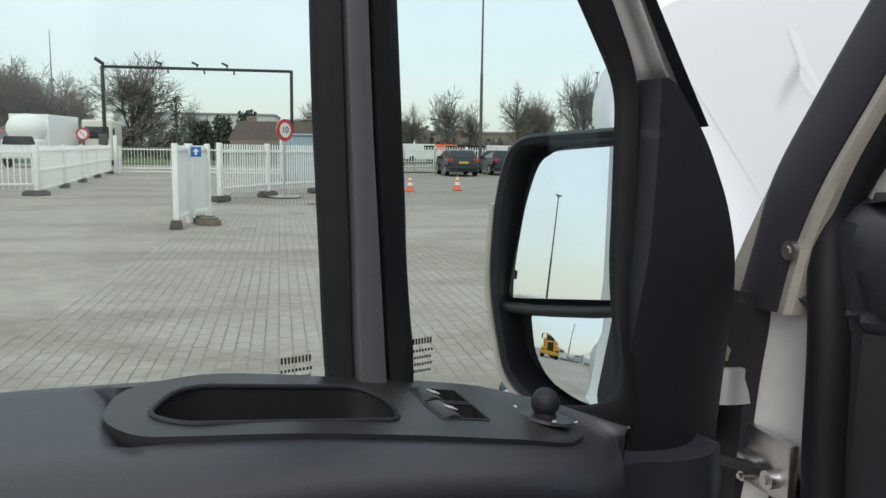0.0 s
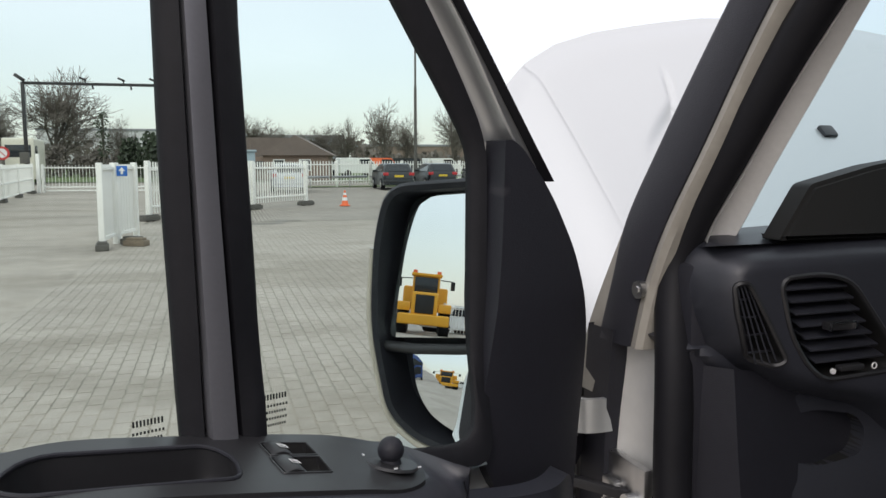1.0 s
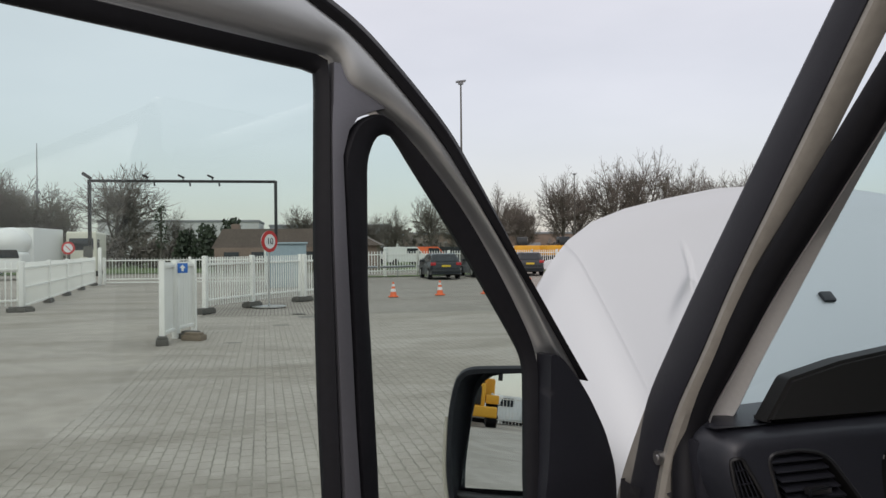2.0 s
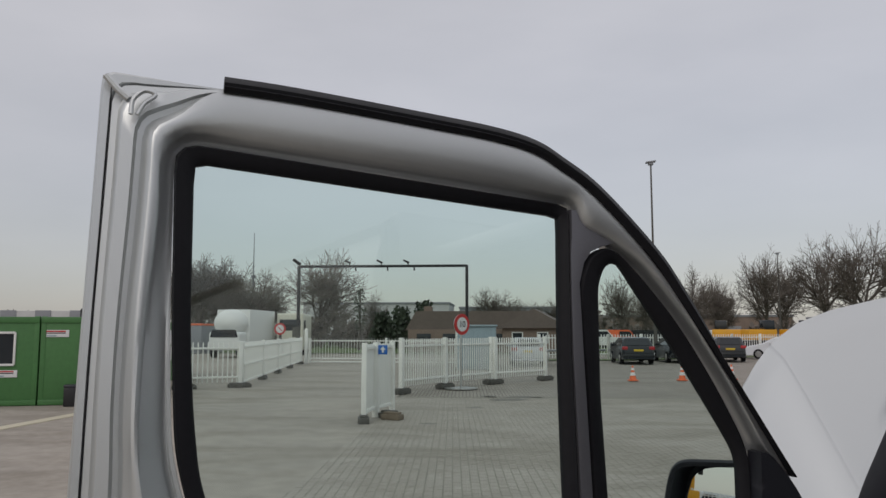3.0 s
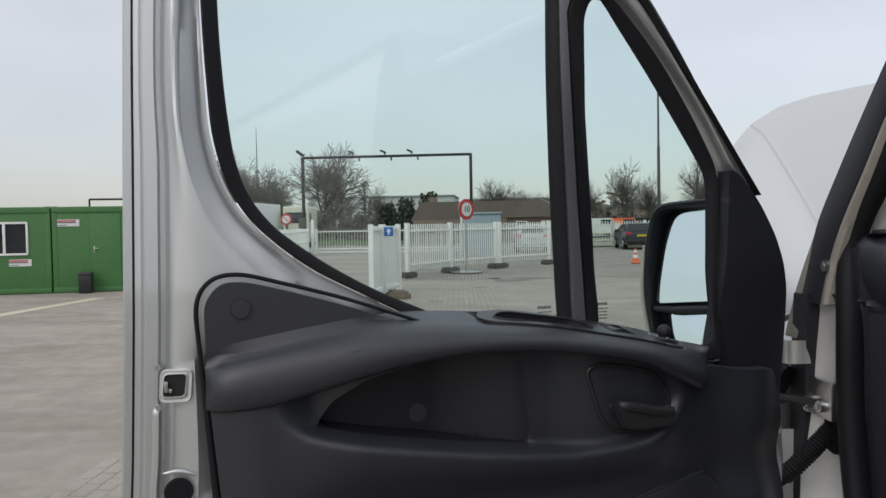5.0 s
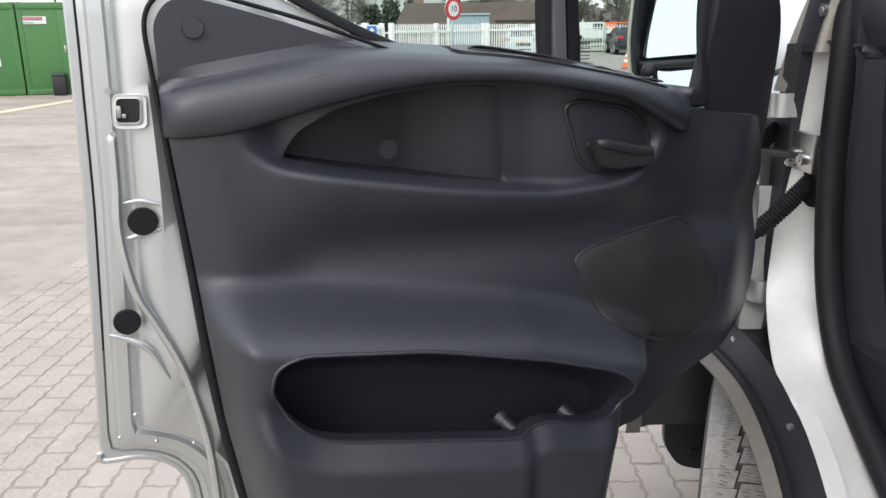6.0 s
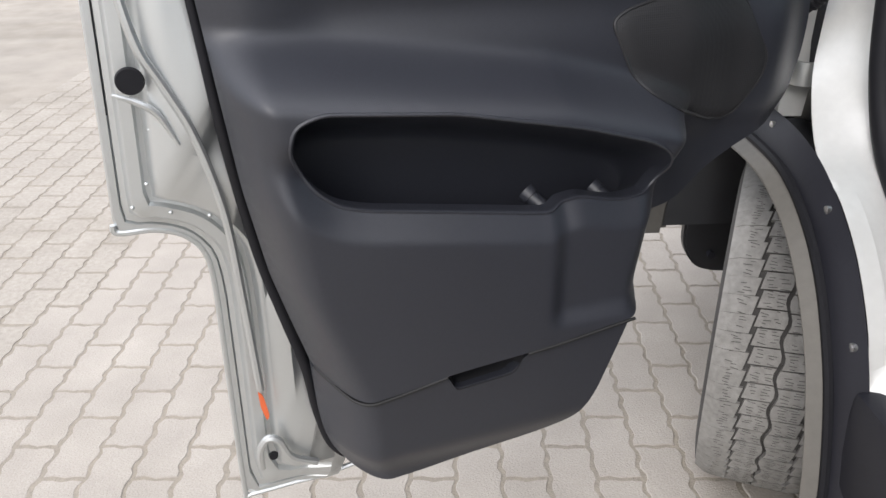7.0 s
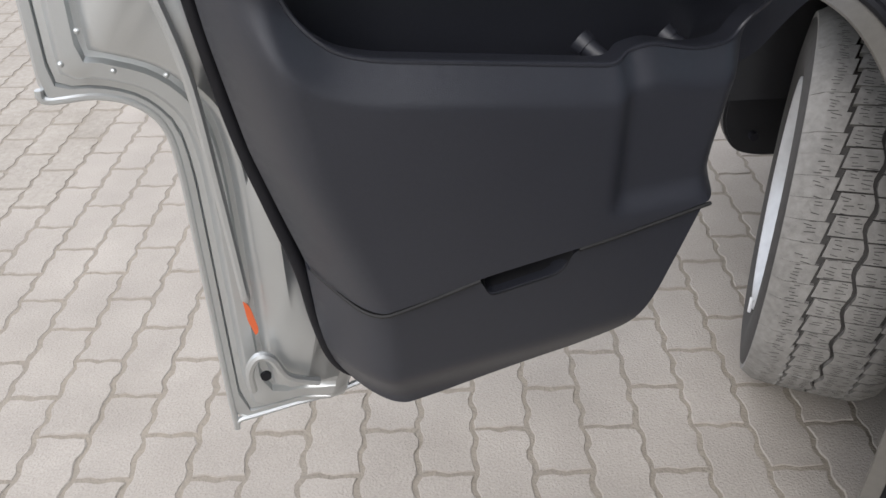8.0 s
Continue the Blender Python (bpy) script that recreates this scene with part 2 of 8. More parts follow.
MIRROR = mat("mirror_silvering", (0.82, 0.85, 0.88), 0.0, metal=1.0, vary=0.0, rough_vary=0.0)
LAMP_WHITE = mat("white_print", (0.7, 0.7, 0.7), 0.5, vary=0.02)
# matt black for print, also laid into recesses in place of their shade
BLACK_AND_SHADE = mat("black_print", (0.014, 0.014, 0.014), 0.7, vary=0.02)
SEAT_CLOTH = mat("charcoal_seat_cloth", (0.03, 0.03, 0.032), 0.9, vary=0.2, grain=300, patch=6, bump=0.4, bump_scale=800)
BEIGE = mat("cream_cowl_paint", (0.55, 0.5, 0.38), 0.55, vary=0.06, grain=30, patch=3)
PLATE = mat("plate_yellow", (0.6, 0.42, 0.03), 0.5, vary=0.05)
TAIL = mat("tail_lamp_red", (0.4, 0.015, 0.02), 0.25, vary=0.1, coat=0.5)
WOOD = mat("weathered_timber", (0.2, 0.16, 0.12), 0.85, vary=0.3, grain=40, patch=5)

# ---- helpers of this scene ----
def sm(x, a, b):
    t = np.clip((x - a) / (b - a), 0.0, 1.0)
    return t * t * (3 - 2 * t)

def link_mesh(name, bm, material, smooth=40):
    me = bpy.data.meshes.new(name)
    bm.normal_update()
    bm.to_mesh(me)
    bm.free()
    for m in material if isinstance(material, (list, tuple)) else [material]:
        me.materials.append(m)
    if smooth:
        me.polygons.foreach_set("use_smooth", [True] * len(me.polygons))
        me.set_sharp_from_angle(angle=radians(smooth))
    return me

def part(name, bm, material, parent, label="", smooth=40, m=None):
    ob = new(name, link_mesh(name, bm, material, smooth))
    ob.parent = parent
    if m is not None:
        ob.matrix_basis = m
    if label:
        tagged(ob, label)
    return ob

def thing(name, m, label, category, group="", kind=""):
    ob = new(name)
    ob.empty_display_size = 0.1
    ob.matrix_basis = m
    return tagged(ob, label, category, group, kind)

def solid(name, bm, material, label, category, group="", kind="", m=None, smooth=40):
    ob = new(name, link_mesh(name, bm, material, smooth))
    if m is not None:
        ob.matrix_basis = m
    return tagged(ob, label, category, group, kind)

def box(bm, size, at=(0, 0, 0), bevel=0.0, turn=None, seg=2):
    r = bmesh.ops.create_cube(bm, size=1.0)
    vs = r["verts"]
    m = Matrix.Translation(at) @ (turn if turn is not None else Matrix()) @ Matrix.Diagonal((*size, 1))
    bmesh.ops.transform(bm, matrix=m, verts=vs)
    if bevel:
        es = list({e for v in vs for e in v.link_edges})
        bmesh.ops.bevel(bm, geom=es, offset=bevel, segments=seg, affect="EDGES", profile=0.6)
    return bm

def boxes(*rows):
    bm = bmesh.new()
    for row in rows:
        box(bm, *row)
    return bm

def rod(bm, a, b, r, r2=None, n=12):
    a, b = Vector(a), Vector(b)
    d = b - a
    m = Matrix.Translation((a + b) / 2) @ d.to_track_quat("Z", "Y").to_matrix().to_4x4()
    bmesh.ops.create_cone(bm, cap_ends=True, segments=n, radius1=r, radius2=r if r2 is None else r2, depth=d.length, matrix=m)
    return bm

def tube(bm, pts, radius, n=10, flat=1.0, closed=False):
    """A round or flattened tube along points; radius may be a list."""
    P = [Vector(p) for p in pts]
    k = len(P)
    rings, up = [], Vector((0.13, 0.21, 0.97))
    for i, p in enumerate(P):
        t = (P[(i + 1) % k] - P[i - 1]) if closed else (P[min(i + 1, k - 1)] - P[max(i - 1, 0)])
        t.normalize()
        x = up.cross(t)
        if x.length < 1e-4:
            x = Vector((1, 0, 0))
        x.normalize()
        y = t.cross(x)
        up = y
        r = radius[i] if isinstance(radius, (list, tuple)) else radius
        rings.append([bm.verts.new(p + x * (r * math.cos(a)) + y * (r * flat * math.sin(a))) for a in [2 * math.pi * j / n for j in range(n)]])
    pairs = list(zip(rings, rings[1:])) + ([(rings[-1], rings[0])] if closed else [])
    for A, B in pairs:
        for j in range(n):
            bm.faces.new((A[j], A[(j + 1) % n], B[(j + 1) % n], B[j]))
    if not closed:
        bm.faces.new(rings[0][::-1])
        bm.faces.new(rings[-1])
    return bm

def curve(pts, n=8, closed=False):
    """A smooth line (Catmull-Rom) through the given points."""
    P = [Vector(p) for p in pts]
    k, out = len(P), []
    for i in range(k if closed else k - 1):
        if closed:
            a, b, c, d = P[i - 1], P[i], P[(i + 1) % k], P[(i + 2) % k]
        else:
            a, b, c, d = P[max(i - 1, 0)], P[i], P[i + 1], P[min(i + 2, k - 1)]
        for j in range(n):
            t = j / n
            out.append(0.5 * ((2 * b) + (c - a) * t + (2 * a - 5 * b + 4 * c - d) * t * t + (3 * b - a - 3 * c + d) * t ** 3))
    if not closed:
        out.append(P[-1].copy())
    return out

def rounded(pts, r=0.02, n=4):
    """A closed outline with its corners rounded."""
    P = [Vector((p[0], p[1])) for p in pts]
    out, k = [], len(P)
    for i, p in enumerate(P):
        rr = pts[i][2] if len(pts[i]) > 2 else r
        a, c = P[i - 1] - p, P[(i + 1) % k] - p
        d = min(rr, a.length * 0.45, c.length * 0.45)
        s, e = p + a.normalized() * d, p + c.normalized() * d
        for j in range(n + 1):
            t = j / n
            out.append(s * (1 - t) ** 2 + p * 2 * t * (1 - t) + e * t * t)
    return out

def strip(bm, rows, closed=False):
    """A surface through rows of equally many points."""
    V = [[bm.verts.new(p) for p in row] for row in rows]
    for A, B in zip(V, V[1:]):
        k = len(A)
        for j in range(k if closed else k - 1):
            bm.faces.new((A[j], A[(j + 1) % k], B[(j + 1) % k], B[j]))
    return V

def prism(bm, outline, depth, place=None, bevel=0.0):
    """A plate from a flat outline (x, z), from y = 0 to y = depth."""
    vs = [bm.verts.new((p[0], 0, p[1])) for p in outline]
    f = bm.faces.new(vs)
    r = bmesh.ops.extrude_face_region(bm, geom=[f])
    nv = [e for e in r["geom"] if isinstance(e, bmesh.types.BMVert)]
    bmesh.ops.translate(bm, verts=nv, vec=(0, depth, 0))
    allv = vs + nv
    bmesh.ops.recalc_face_normals(bm, faces=list({f for v in allv for f in v.link_faces}))
    if bevel:
        es = list({e for v in nv for e in v.link_edges if e.verts[0] in nv and e.verts[1] in nv} | {e for v in vs for e in v.link_edges if e.verts[0] in vs and e.verts[1] in vs})
        g = bmesh.ops.bevel(bm, geom=es, offset=bevel, segments=2, affect="EDGES")
        allv = list({v for v in allv if v.is_valid} | set(g["verts"]))
    if place is not None:
        bmesh.ops.transform(bm, matrix=place, verts=[v for v in allv if v.is_valid])
    return bm

def signed(px, py, poly):
    """Signed distance (inside negative) to a closed outline, and the nearest point of it."""
    A = np.array([(p[0], p[1]) for p in poly])
    B = np.roll(A, -1, 0)
    best, nx, ny = np.full(px.shape, 1e9), np.zeros(px.shape), np.zeros(px.shape)
    inside = np.zeros(px.shape, bool)
    for (ax, ay), (bx, by) in zip(A, B):
        dx, dy = bx - ax, by - ay
        t = np.clip(((px - ax) * dx + (py - ay) * dy) / (dx * dx + dy * dy + 1e-12), 0, 1)
        qx, qy = ax + t * dx, ay + t * dy
        dd = np.hypot(px - qx, py - qy)
        k = dd < best
        best, nx, ny = np.where(k, dd, best), np.where(k, qx, nx), np.where(k, qy, ny)
        cross = ((ay > py) != (by > py)) & (px < (bx - ax) * (py - ay) / (by - ay + 1e-12) + ax)
        inside ^= cross
    return np.where(inside, -best, best), nx, ny

def relief(outline, holes, height, cell=0.007, to3=None, lip=0.02, axis=(0, 1, 0), blur=0):
    """A moulded skin: a fine grid over a flat outline with holes, lifted by height(x, z); its rim is turned back by lip along axis."""
    xs, zs = [p[0] for p in outline], [p[1] for p in outline]
    nx, nz = int((max(xs) - min(xs)) / cell) + 3, int((max(zs) - min(zs)) / cell) + 3
    gx, gz = np.meshgrid(min(xs) - cell + np.arange(nx + 1) * cell, min(zs) - cell + np.arange(nz + 1) * cell)
    d0, qx, qz = signed(gx, gz, outline)
    near = np.abs(d0) < cell * 0.72
    rimmed = near.copy()
    X, Z = np.where(near, qx, gx), np.where(near, qz, gz)
    for h in holes:
        d1, hx, hz = signed(gx, gz, h)
        k = (np.abs(d1) < cell * 0.72)
        X, Z = np.where(k, hx, X), np.where(k, hz, Z)
        rimmed |= k
    cx, cz = (X[:-1, :-1] + X[1:, 1:] + X[1:, :-1] + X[:-1, 1:]) / 4, (Z[:-1, :-1] + Z[1:, 1:] + Z[1:, :-1] + Z[:-1, 1:]) / 4
    keep = signed(cx, cz, outline)[0] < 0
    for h in holes:
        keep &= signed(cx, cz, h)[0] > 0
    W = height(X, Z) + np.zeros(X.shape)
    for _ in range(blur):
        P = np.pad(W, 1, mode="edge")
        soft = (P[:-2, 1:-1] + P[2:, 1:-1] + P[1:-1, :-2] + P[1:-1, 2:] + 2 * W) / 6
        W = np.where(rimmed, W, soft)
    bm = bmesh.new()
    vs = {}
    to3 = to3 or (lambda x, z, w: (x, -w, z))
    def vert(i, j):
        if (i, j) not in vs:
            vs[i, j] = bm.verts.new(to3(float(X[i, j]), float(Z[i, j]), float(W[i, j])))
        return vs[i, j]
    for i, j in zip(*np.nonzero(keep)):
        q = [vert(i, j), vert(i, j + 1), vert(i + 1, j + 1), vert(i + 1, j)]
        bm.faces.new(q)
    bmesh.ops.remove_doubles(bm, verts=bm.verts[:], dist=0.0004)
    edges = [e for e in bm.edges if len(e.link_faces) == 1]
    if lip:
        g = bmesh.ops.extrude_edge_only(bm, edges=edges)
        bmesh.ops.translate(bm, verts=[v for v in g["geom"] if isinstance(v, bmesh.types.BMVert)], vec=Vector(axis) * lip)
    return bm

def cup(outline, height, depth, shift=(0, 0), shrink=0.9, n=6, to3=None, close=True):
    """The inside of a recess: walls from a rim on a moulded skin to a back at the given depth."""
    bm = bmesh.new()
    to3 = to3 or (lambda x, z, w: (x, -w, z))
    cx = sum(p[0] for p in outline) / len(outline)
    cz = sum(p[1] for p in outline) / len(outline)
    rows = []
    edge = height(np.array([p[0] for p in outline]), np.array([p[1] for p in outline])) + np.zeros(len(outline))
    for i in range(n + 1):
        t = i / n
        s = 1 + (shrink - 1) * t * t
        row = []
        for p, w0 in zip(outline, edge):
            x, z = cx + (p[0] - cx) * s + shift[0] * t, cz + (p[1] - cz) * s + shift[1] * t
            low = depth(x, z) if callable(depth) else depth
            row.append(to3(x, z, w0 + (low - w0) * math.sin(t * math.pi / 2)))
        rows.append(row)
    V = strip(bm, rows, closed=True)
    if close:
        bm.faces.new(V[-1])
    bmesh.ops.recalc_face_normals(bm, faces=bm.faces[:])
    return bm

# ---- the van ----
VAN = pose(0.74, 1.30, 0, 0, 0, 7)
DOOR = pose(-0.212, 0.833, 0, 0, 0, 21.7)
van = thing("van", VAN, "silver van with open cab door and raised bonnet on paving", "van")

def line(xs_zs):
    xs, zs = zip(*xs_zs)
    return lambda x: np.interp(x, xs, zs)

# --- open cab door; x along the door towards its hinges, z up, w towards the cab (= -y)
EDGE = [(-0.056, 2.043, 0.012), (0.081, 2.035), (0.258, 2.026), (0.442, 2.009), (0.501, 1.998), (0.545, 1.977), (0.595, 1.942), (0.643, 1.897), (0.735, 1.798), (0.832, 1.668),
        (0.928, 1.518), (0.957, 1.445), (0.972, 1.37), (0.968, 1.25), (0.95, 1.0), (0.925, 0.9), (0.86, 0.845), (0.76, 0.78), (0.69, 0.7), (0.6, 0.5),
        (0.53, 0.425), (0.3, 0.37), (0.15, 0.338), (0.003, 0.328, 0.006), (0.010, 0.6), (0.013, 0.725), (0.008, 0.776), (-0.015, 0.806), (-0.05, 0.820),
        (-0.100, 0.822, 0.005), (-0.090, 0.97), (-0.077, 1.168), (-0.070, 1.376), (-0.067, 1.57), (-0.063, 1.75), (-0.059, 1.9)]
HOLE = [(0.029, 1.957, 0.035), (0.3, 1.936), (0.562, 1.913, 0.01), (0.574, 1.876), (0.62, 1.858), (0.670, 1.826, 0.02), (0.738, 1.747), (0.800, 1.652), (0.846, 1.562, 0.004), (0.870, 1.535, 0.01), (0.876, 1.45), (0.868, 1.325, 0.03), (0.834, 1.25, 0.02), (0.6, 1.28),
        (0.35, 1.325), (0.245, 1.378), (0.166, 1.418), (0.115, 1.457), (0.078, 1.494), (0.053, 1.54), (0.038, 1.6), (0.031, 1.73)]

COVER = rounded([(0.820, 1.265, 0.01), (0.838, 1.42), (0.849, 1.562, 0.006), (0.868, 1.553), (0.895, 1.522), (0.911, 1.500), (0.925, 1.476), (0.940, 1.450), (0.957, 1.408), (0.970, 1.36), (0.971, 1.3), (0.962, 1.2), (0.948, 1.13), (0.905, 1.12, 0.02), (0.86, 1.18)], 0.03)

def lean(u, v):
    """How far the upper door stands back from the plane of its lower part."""
    return (-0.004 - 0.075 * u) * sm(v, 1.05, 1.4) - 0.067 * np.clip(v - 1.4, 0.0, 0.7)

def star(outline, c, n):
    """Points of an outline at even turns about a centre."""
    out, k = [], len(outline)
    for i in range(n):
        a = 2 * math.pi * i / n
        dx, dz = math.cos(a), math.sin(a)
        best = 0.0
        for j in range(k):
            p, q = outline[j - 1], outline[j]
            ex, ez = q[0] - p[0], q[1] - p[1]
            den = dx * ez - dz * ex
            if abs(den) < 1e-9:
                continue
            t = ((p[0] - c[0]) * ez - (p[1] - c[1]) * ex) / den
            s = ((p[0] - c[0]) * dz - (p[1] - c[1]) * dx) / den
            if t > best and -1e-6 <= s <= 1 + 1e-6:
                best = t
        out.append((c[0] + dx * best, c[1] + dz * best))
    return out

def inset(loop, d):
    out, k = [], len(loop)
    for i in range(k):
        t = Vector((loop[(i + 1) % k][0] - loop[i - 1][0], loop[(i + 1) % k][1] - loop[i - 1][1])).normalized()
        out.append((loop[i][0] - t.y * d, loop[i][1] + t.x * d))
    return out

def shrink(outline, d):
    """An outline with each side moved inwards by d and its sharp corners eased to match."""
    P = [Vector((p[0], p[1])) for p in outline]
    out, k = [], len(P)
    for i in range(k):
        a, b = (P[i] - P[i - 1]).normalized(), (P[(i + 1) % k] - P[i]).normalized()
        na, nb = Vector((a.y, -a.x)), Vector((b.y, -b.x))
        m = (na + nb).normalized()
        q = P[i] + m * (d / max(0.35, m.dot(na)))
        r = outline[i][2] + 1.1 * d if len(outline[i]) > 2 else 0.03
        out.append((q.x, q.y, r))
    return out

u_left = line([(0.45, 0.145), (0.5, 0.128), (0.62, 0.122), (0.69, 0.106), (0.78, 0.083), (0.9, 0.064), (1.1, 0.045), (1.3, 0.028)])
def door_shell():
    c = (0.38, 1.5)
    o, h = star(rounded(EDGE, 0.03, 6), c, 360), star(rounded(HOLE, 0.05), c, 360)
    out = [(p[0] - q[0], p[1] - q[1]) for p, q in zip(inset(h, -1.0), h)]
    def ring(d):
        """The window's edge moved outwards, less so along the top."""
        return [(p[0] + n[0] * d * k * (1 - 0.62 * sm(p[1], 1.62, 1.9)), p[1] + n[1] * d * k * (1 - 0.62 * sm(p[1], 1.62, 1.9))) for p, n, k in zip(h, out, fit_k)]
    step = lambda u: 1 - sm(u, 0.085, 0.16)
    # along the top the flange runs out under the weather strip
    thin = [1 - 0.76 * float(sm(p[0], -0.035, 0.085)) * float(sm(p[1], 1.68, 1.93)) for p in o]
    inner_step = lambda u, v: step(u) * (1 - sm(v, 1.55, 1.85))
    rings = []
    # the profile narrows with the frame
    gap = np.array([min(math.hypot(p[0] - q[0], p[1] - q[1]) for q in o) for p in h])
    need = 0.078 + 0.035 * (1 - 0.62 * sm(np.array([p[1] for p in h]), 1.62, 1.9))
    fit_k = np.clip(gap / need, 0.1, 1.0)
    fit_k = sum(np.roll(fit_k, j) for j in range(-4, 5)) / 9
    def rim_ring(d):
        return [(p[0] + (q[0] - p[0]) * k * f, p[1] + (q[1] - p[1]) * k * f) for p, q, k, f in zip(o, star(rounded(shrink(EDGE, d), 0.03, 6), c, 360), fit_k, thin)]
    for d, w, plain in ((0, -0.06, -0.06), (0, -0.032, -0.02), (0.003, -0.028, -0.012), (0.011, -0.028, -0.006), (0.0125, -0.033, -0.004), (0.014, -0.029, -0.003), (0.021, -0.028, 0.0), (0.025, -0.017, 0.002), (0.028, -0.014, 0.003), (0.042, -0.013, 0.006),
                        (0.045, -0.021, 0.0065), (0.051, -0.022, 0.007), (0.055, -0.008, 0.0075), (0.059, 0.0, 0.008)):
        rings.append([(u, v, w * step(u) + plain * (1 - step(u))) for u, v in rim_ring(d)])
    a, b = rim_ring(0.064), ring(0.035)
    for t, w, roll in ((0.0, 0.004, 0.0095), (0.12, 0.010, 0.0105), (0.3, 0.014, 0.0108), (0.6, 0.016, 0.0095), (0.85, 0.016, 0.0055), (1.0, 0.013, -0.001)):
        rings.append([(p[0] + (q[0] - p[0]) * t, p[1] + (q[1] - p[1]) * t, w * inner_step(*p) + roll * (1 - inner_step(*p))) for p, q in zip(a, b)])
    for d, w, roll in ((0.022, 0.006, -0.009), (0.012, -0.005, -0.011), (0.006, -0.010, -0.012), (0.004, -0.0075, -0.0125), (0.0, -0.008, -0.013), (0.0, -0.034, -0.034)):
        rings.append([(u, v, w * inner_step(u, v) + roll * (1 - inner_step(u, v))) for u, v in ring(d)])
    rings.append([(u, v, -0.06) for u, v in o])
    bm = bmesh.new()
    flat = [(p[0], p[1]) for r in rings for p in r]
    under = signed(np.array([p[0] for p in flat]), np.array([p[1] for p in flat]), COVER)[0].reshape(len(rings), -1)
    for r, d in zip(rings, under):
        for i, (u, v, w) in enumerate(r):
            if w > -0.02:
                r[i] = (u, v, w - 0.03 * float(sm(-d[i], -0.001, 0.007) * (1 - sm(v, 1.40, 1.47))))
    hide = lambda u, v: 0.045 * sm(u - u_left(v), 0.004, 0.035) * (1 - sm(v, 1.30, 1.37))
    strip(bm, [[(u, -(w + lean(u, v) - (hide(u, v) if k < len(rings) - 4 and w > -0.05 else 0.0)), v) for u, v, w in r] for k, r in enumerate(rings)], closed=True)
    bmesh.ops.recalc_face_normals(bm, faces=bm.faces[:])
    return bm

door = part("door", door_shell(), PAINT, van, "open silver front door with dark trim panel", smooth=35, m=VAN.inverted() @ DOOR)

def band(outer, inner, w0, w1, lift=0.006):
    """A rubber frame between two outlines round one centre."""
    bm = bmesh.new()
    c = (sum(p[0] for p in inner) / len(inner), sum(p[1] for p in inner) / len(inner))
    o, i = star(outer, c, 200), star(inner, c, 200)
    rows = []
    for t, w in ((0, w0 - 0.01), (0.0, w0), (0.12, w0 + lift), (0.5, w0 + lift * 0.6), (0.9, w1 + lift * 0.5), (1.0, w1), (1.0, w1 - 0.006)):
        rows.append([(p[0] + (q[0] - p[0]) * t, -(w + lean(p[0], p[1])), p[1] + (q[1] - p[1]) * t) for p, q in zip(o, i)])
    strip(bm, rows, closed=True)
    bmesh.ops.recalc_face_normals(bm, faces=bm.faces[:])
    return bm

MAIN_OUT = rounded([(0.029, 1.957, 0.03), (0.560, 1.912, 0.012), (0.554, 1.72), (0.556, 1.29, 0.005), (0.37, 1.315), (0.248, 1.378), (0.170, 1.418), (0.118, 1.457), (0.081, 1.494), (0.056, 1.54), (0.041, 1.6), (0.033, 1.73)], 0.05)
MAIN_IN = rounded([(0.052, 1.933, 0.01), (0.545, 1.895, 0.006), (0.537, 1.70), (0.535, 1.526), (0.539, 1.31, 0.005), (0.39, 1.33), (0.253, 1.389), (0.177, 1.433), (0.116, 1.479), (0.085, 1.52), (0.069, 1.568), (0.060, 1.642), (0.054, 1.733)], 0.05)
QTR_OUT = rounded([(0.575, 1.65, 0.02), (0.570, 1.80, 0.03), (0.590, 1.842, 0.03), (0.625, 1.857, 0.02), (0.668, 1.822, 0.02), (0.734, 1.751), (0.798, 1.655), (0.847, 1.56, 0.03), (0.842, 1.45), (0.830, 1.25, 0.02), (0.581, 1.28, 0.01)], 0.05)
QTR_IN = rounded([(0.600, 1.65, 0.02), (0.607, 1.80, 0.02), (0.620, 1.828, 0.015), (0.641, 1.833, 0.01), (0.66, 1.805, 0.02), (0.728, 1.712), (0.800, 1.60), (0.830, 1.55, 0.04), (0.827, 1.50), (0.812, 1.272, 0.03), (0.604, 1.30, 0.01)], 0.04)
part("window_seal", band(MAIN_OUT, MAIN_IN, -0.008, -0.012), RUBBER, door, "black rubber window seal")
part("window_seal", band(QTR_OUT, QTR_IN, -0.008, -0.012), RUBBER, door, "black rubber window seal")
def pane(outline, w):
    bm = bmesh.new()
    prism(bm, outline, 0.004)
    for v in bm.verts:
        v.co.y += -(w + lean(v.co.x, v.co.z))
    return bm
glass_ob = part("window_pane", pane(MAIN_OUT, -0.014), GLASS_SIDE, door, "clear green-tinted side glass", smooth=0)
glass_q = part("quarter_pane", pane(QTR_OUT, -0.014), GLASS_SIDE, door, "fixed green-tinted quarter glass", smooth=0)
for g in (glass_ob, glass_q):
    g.visible_shadow = False
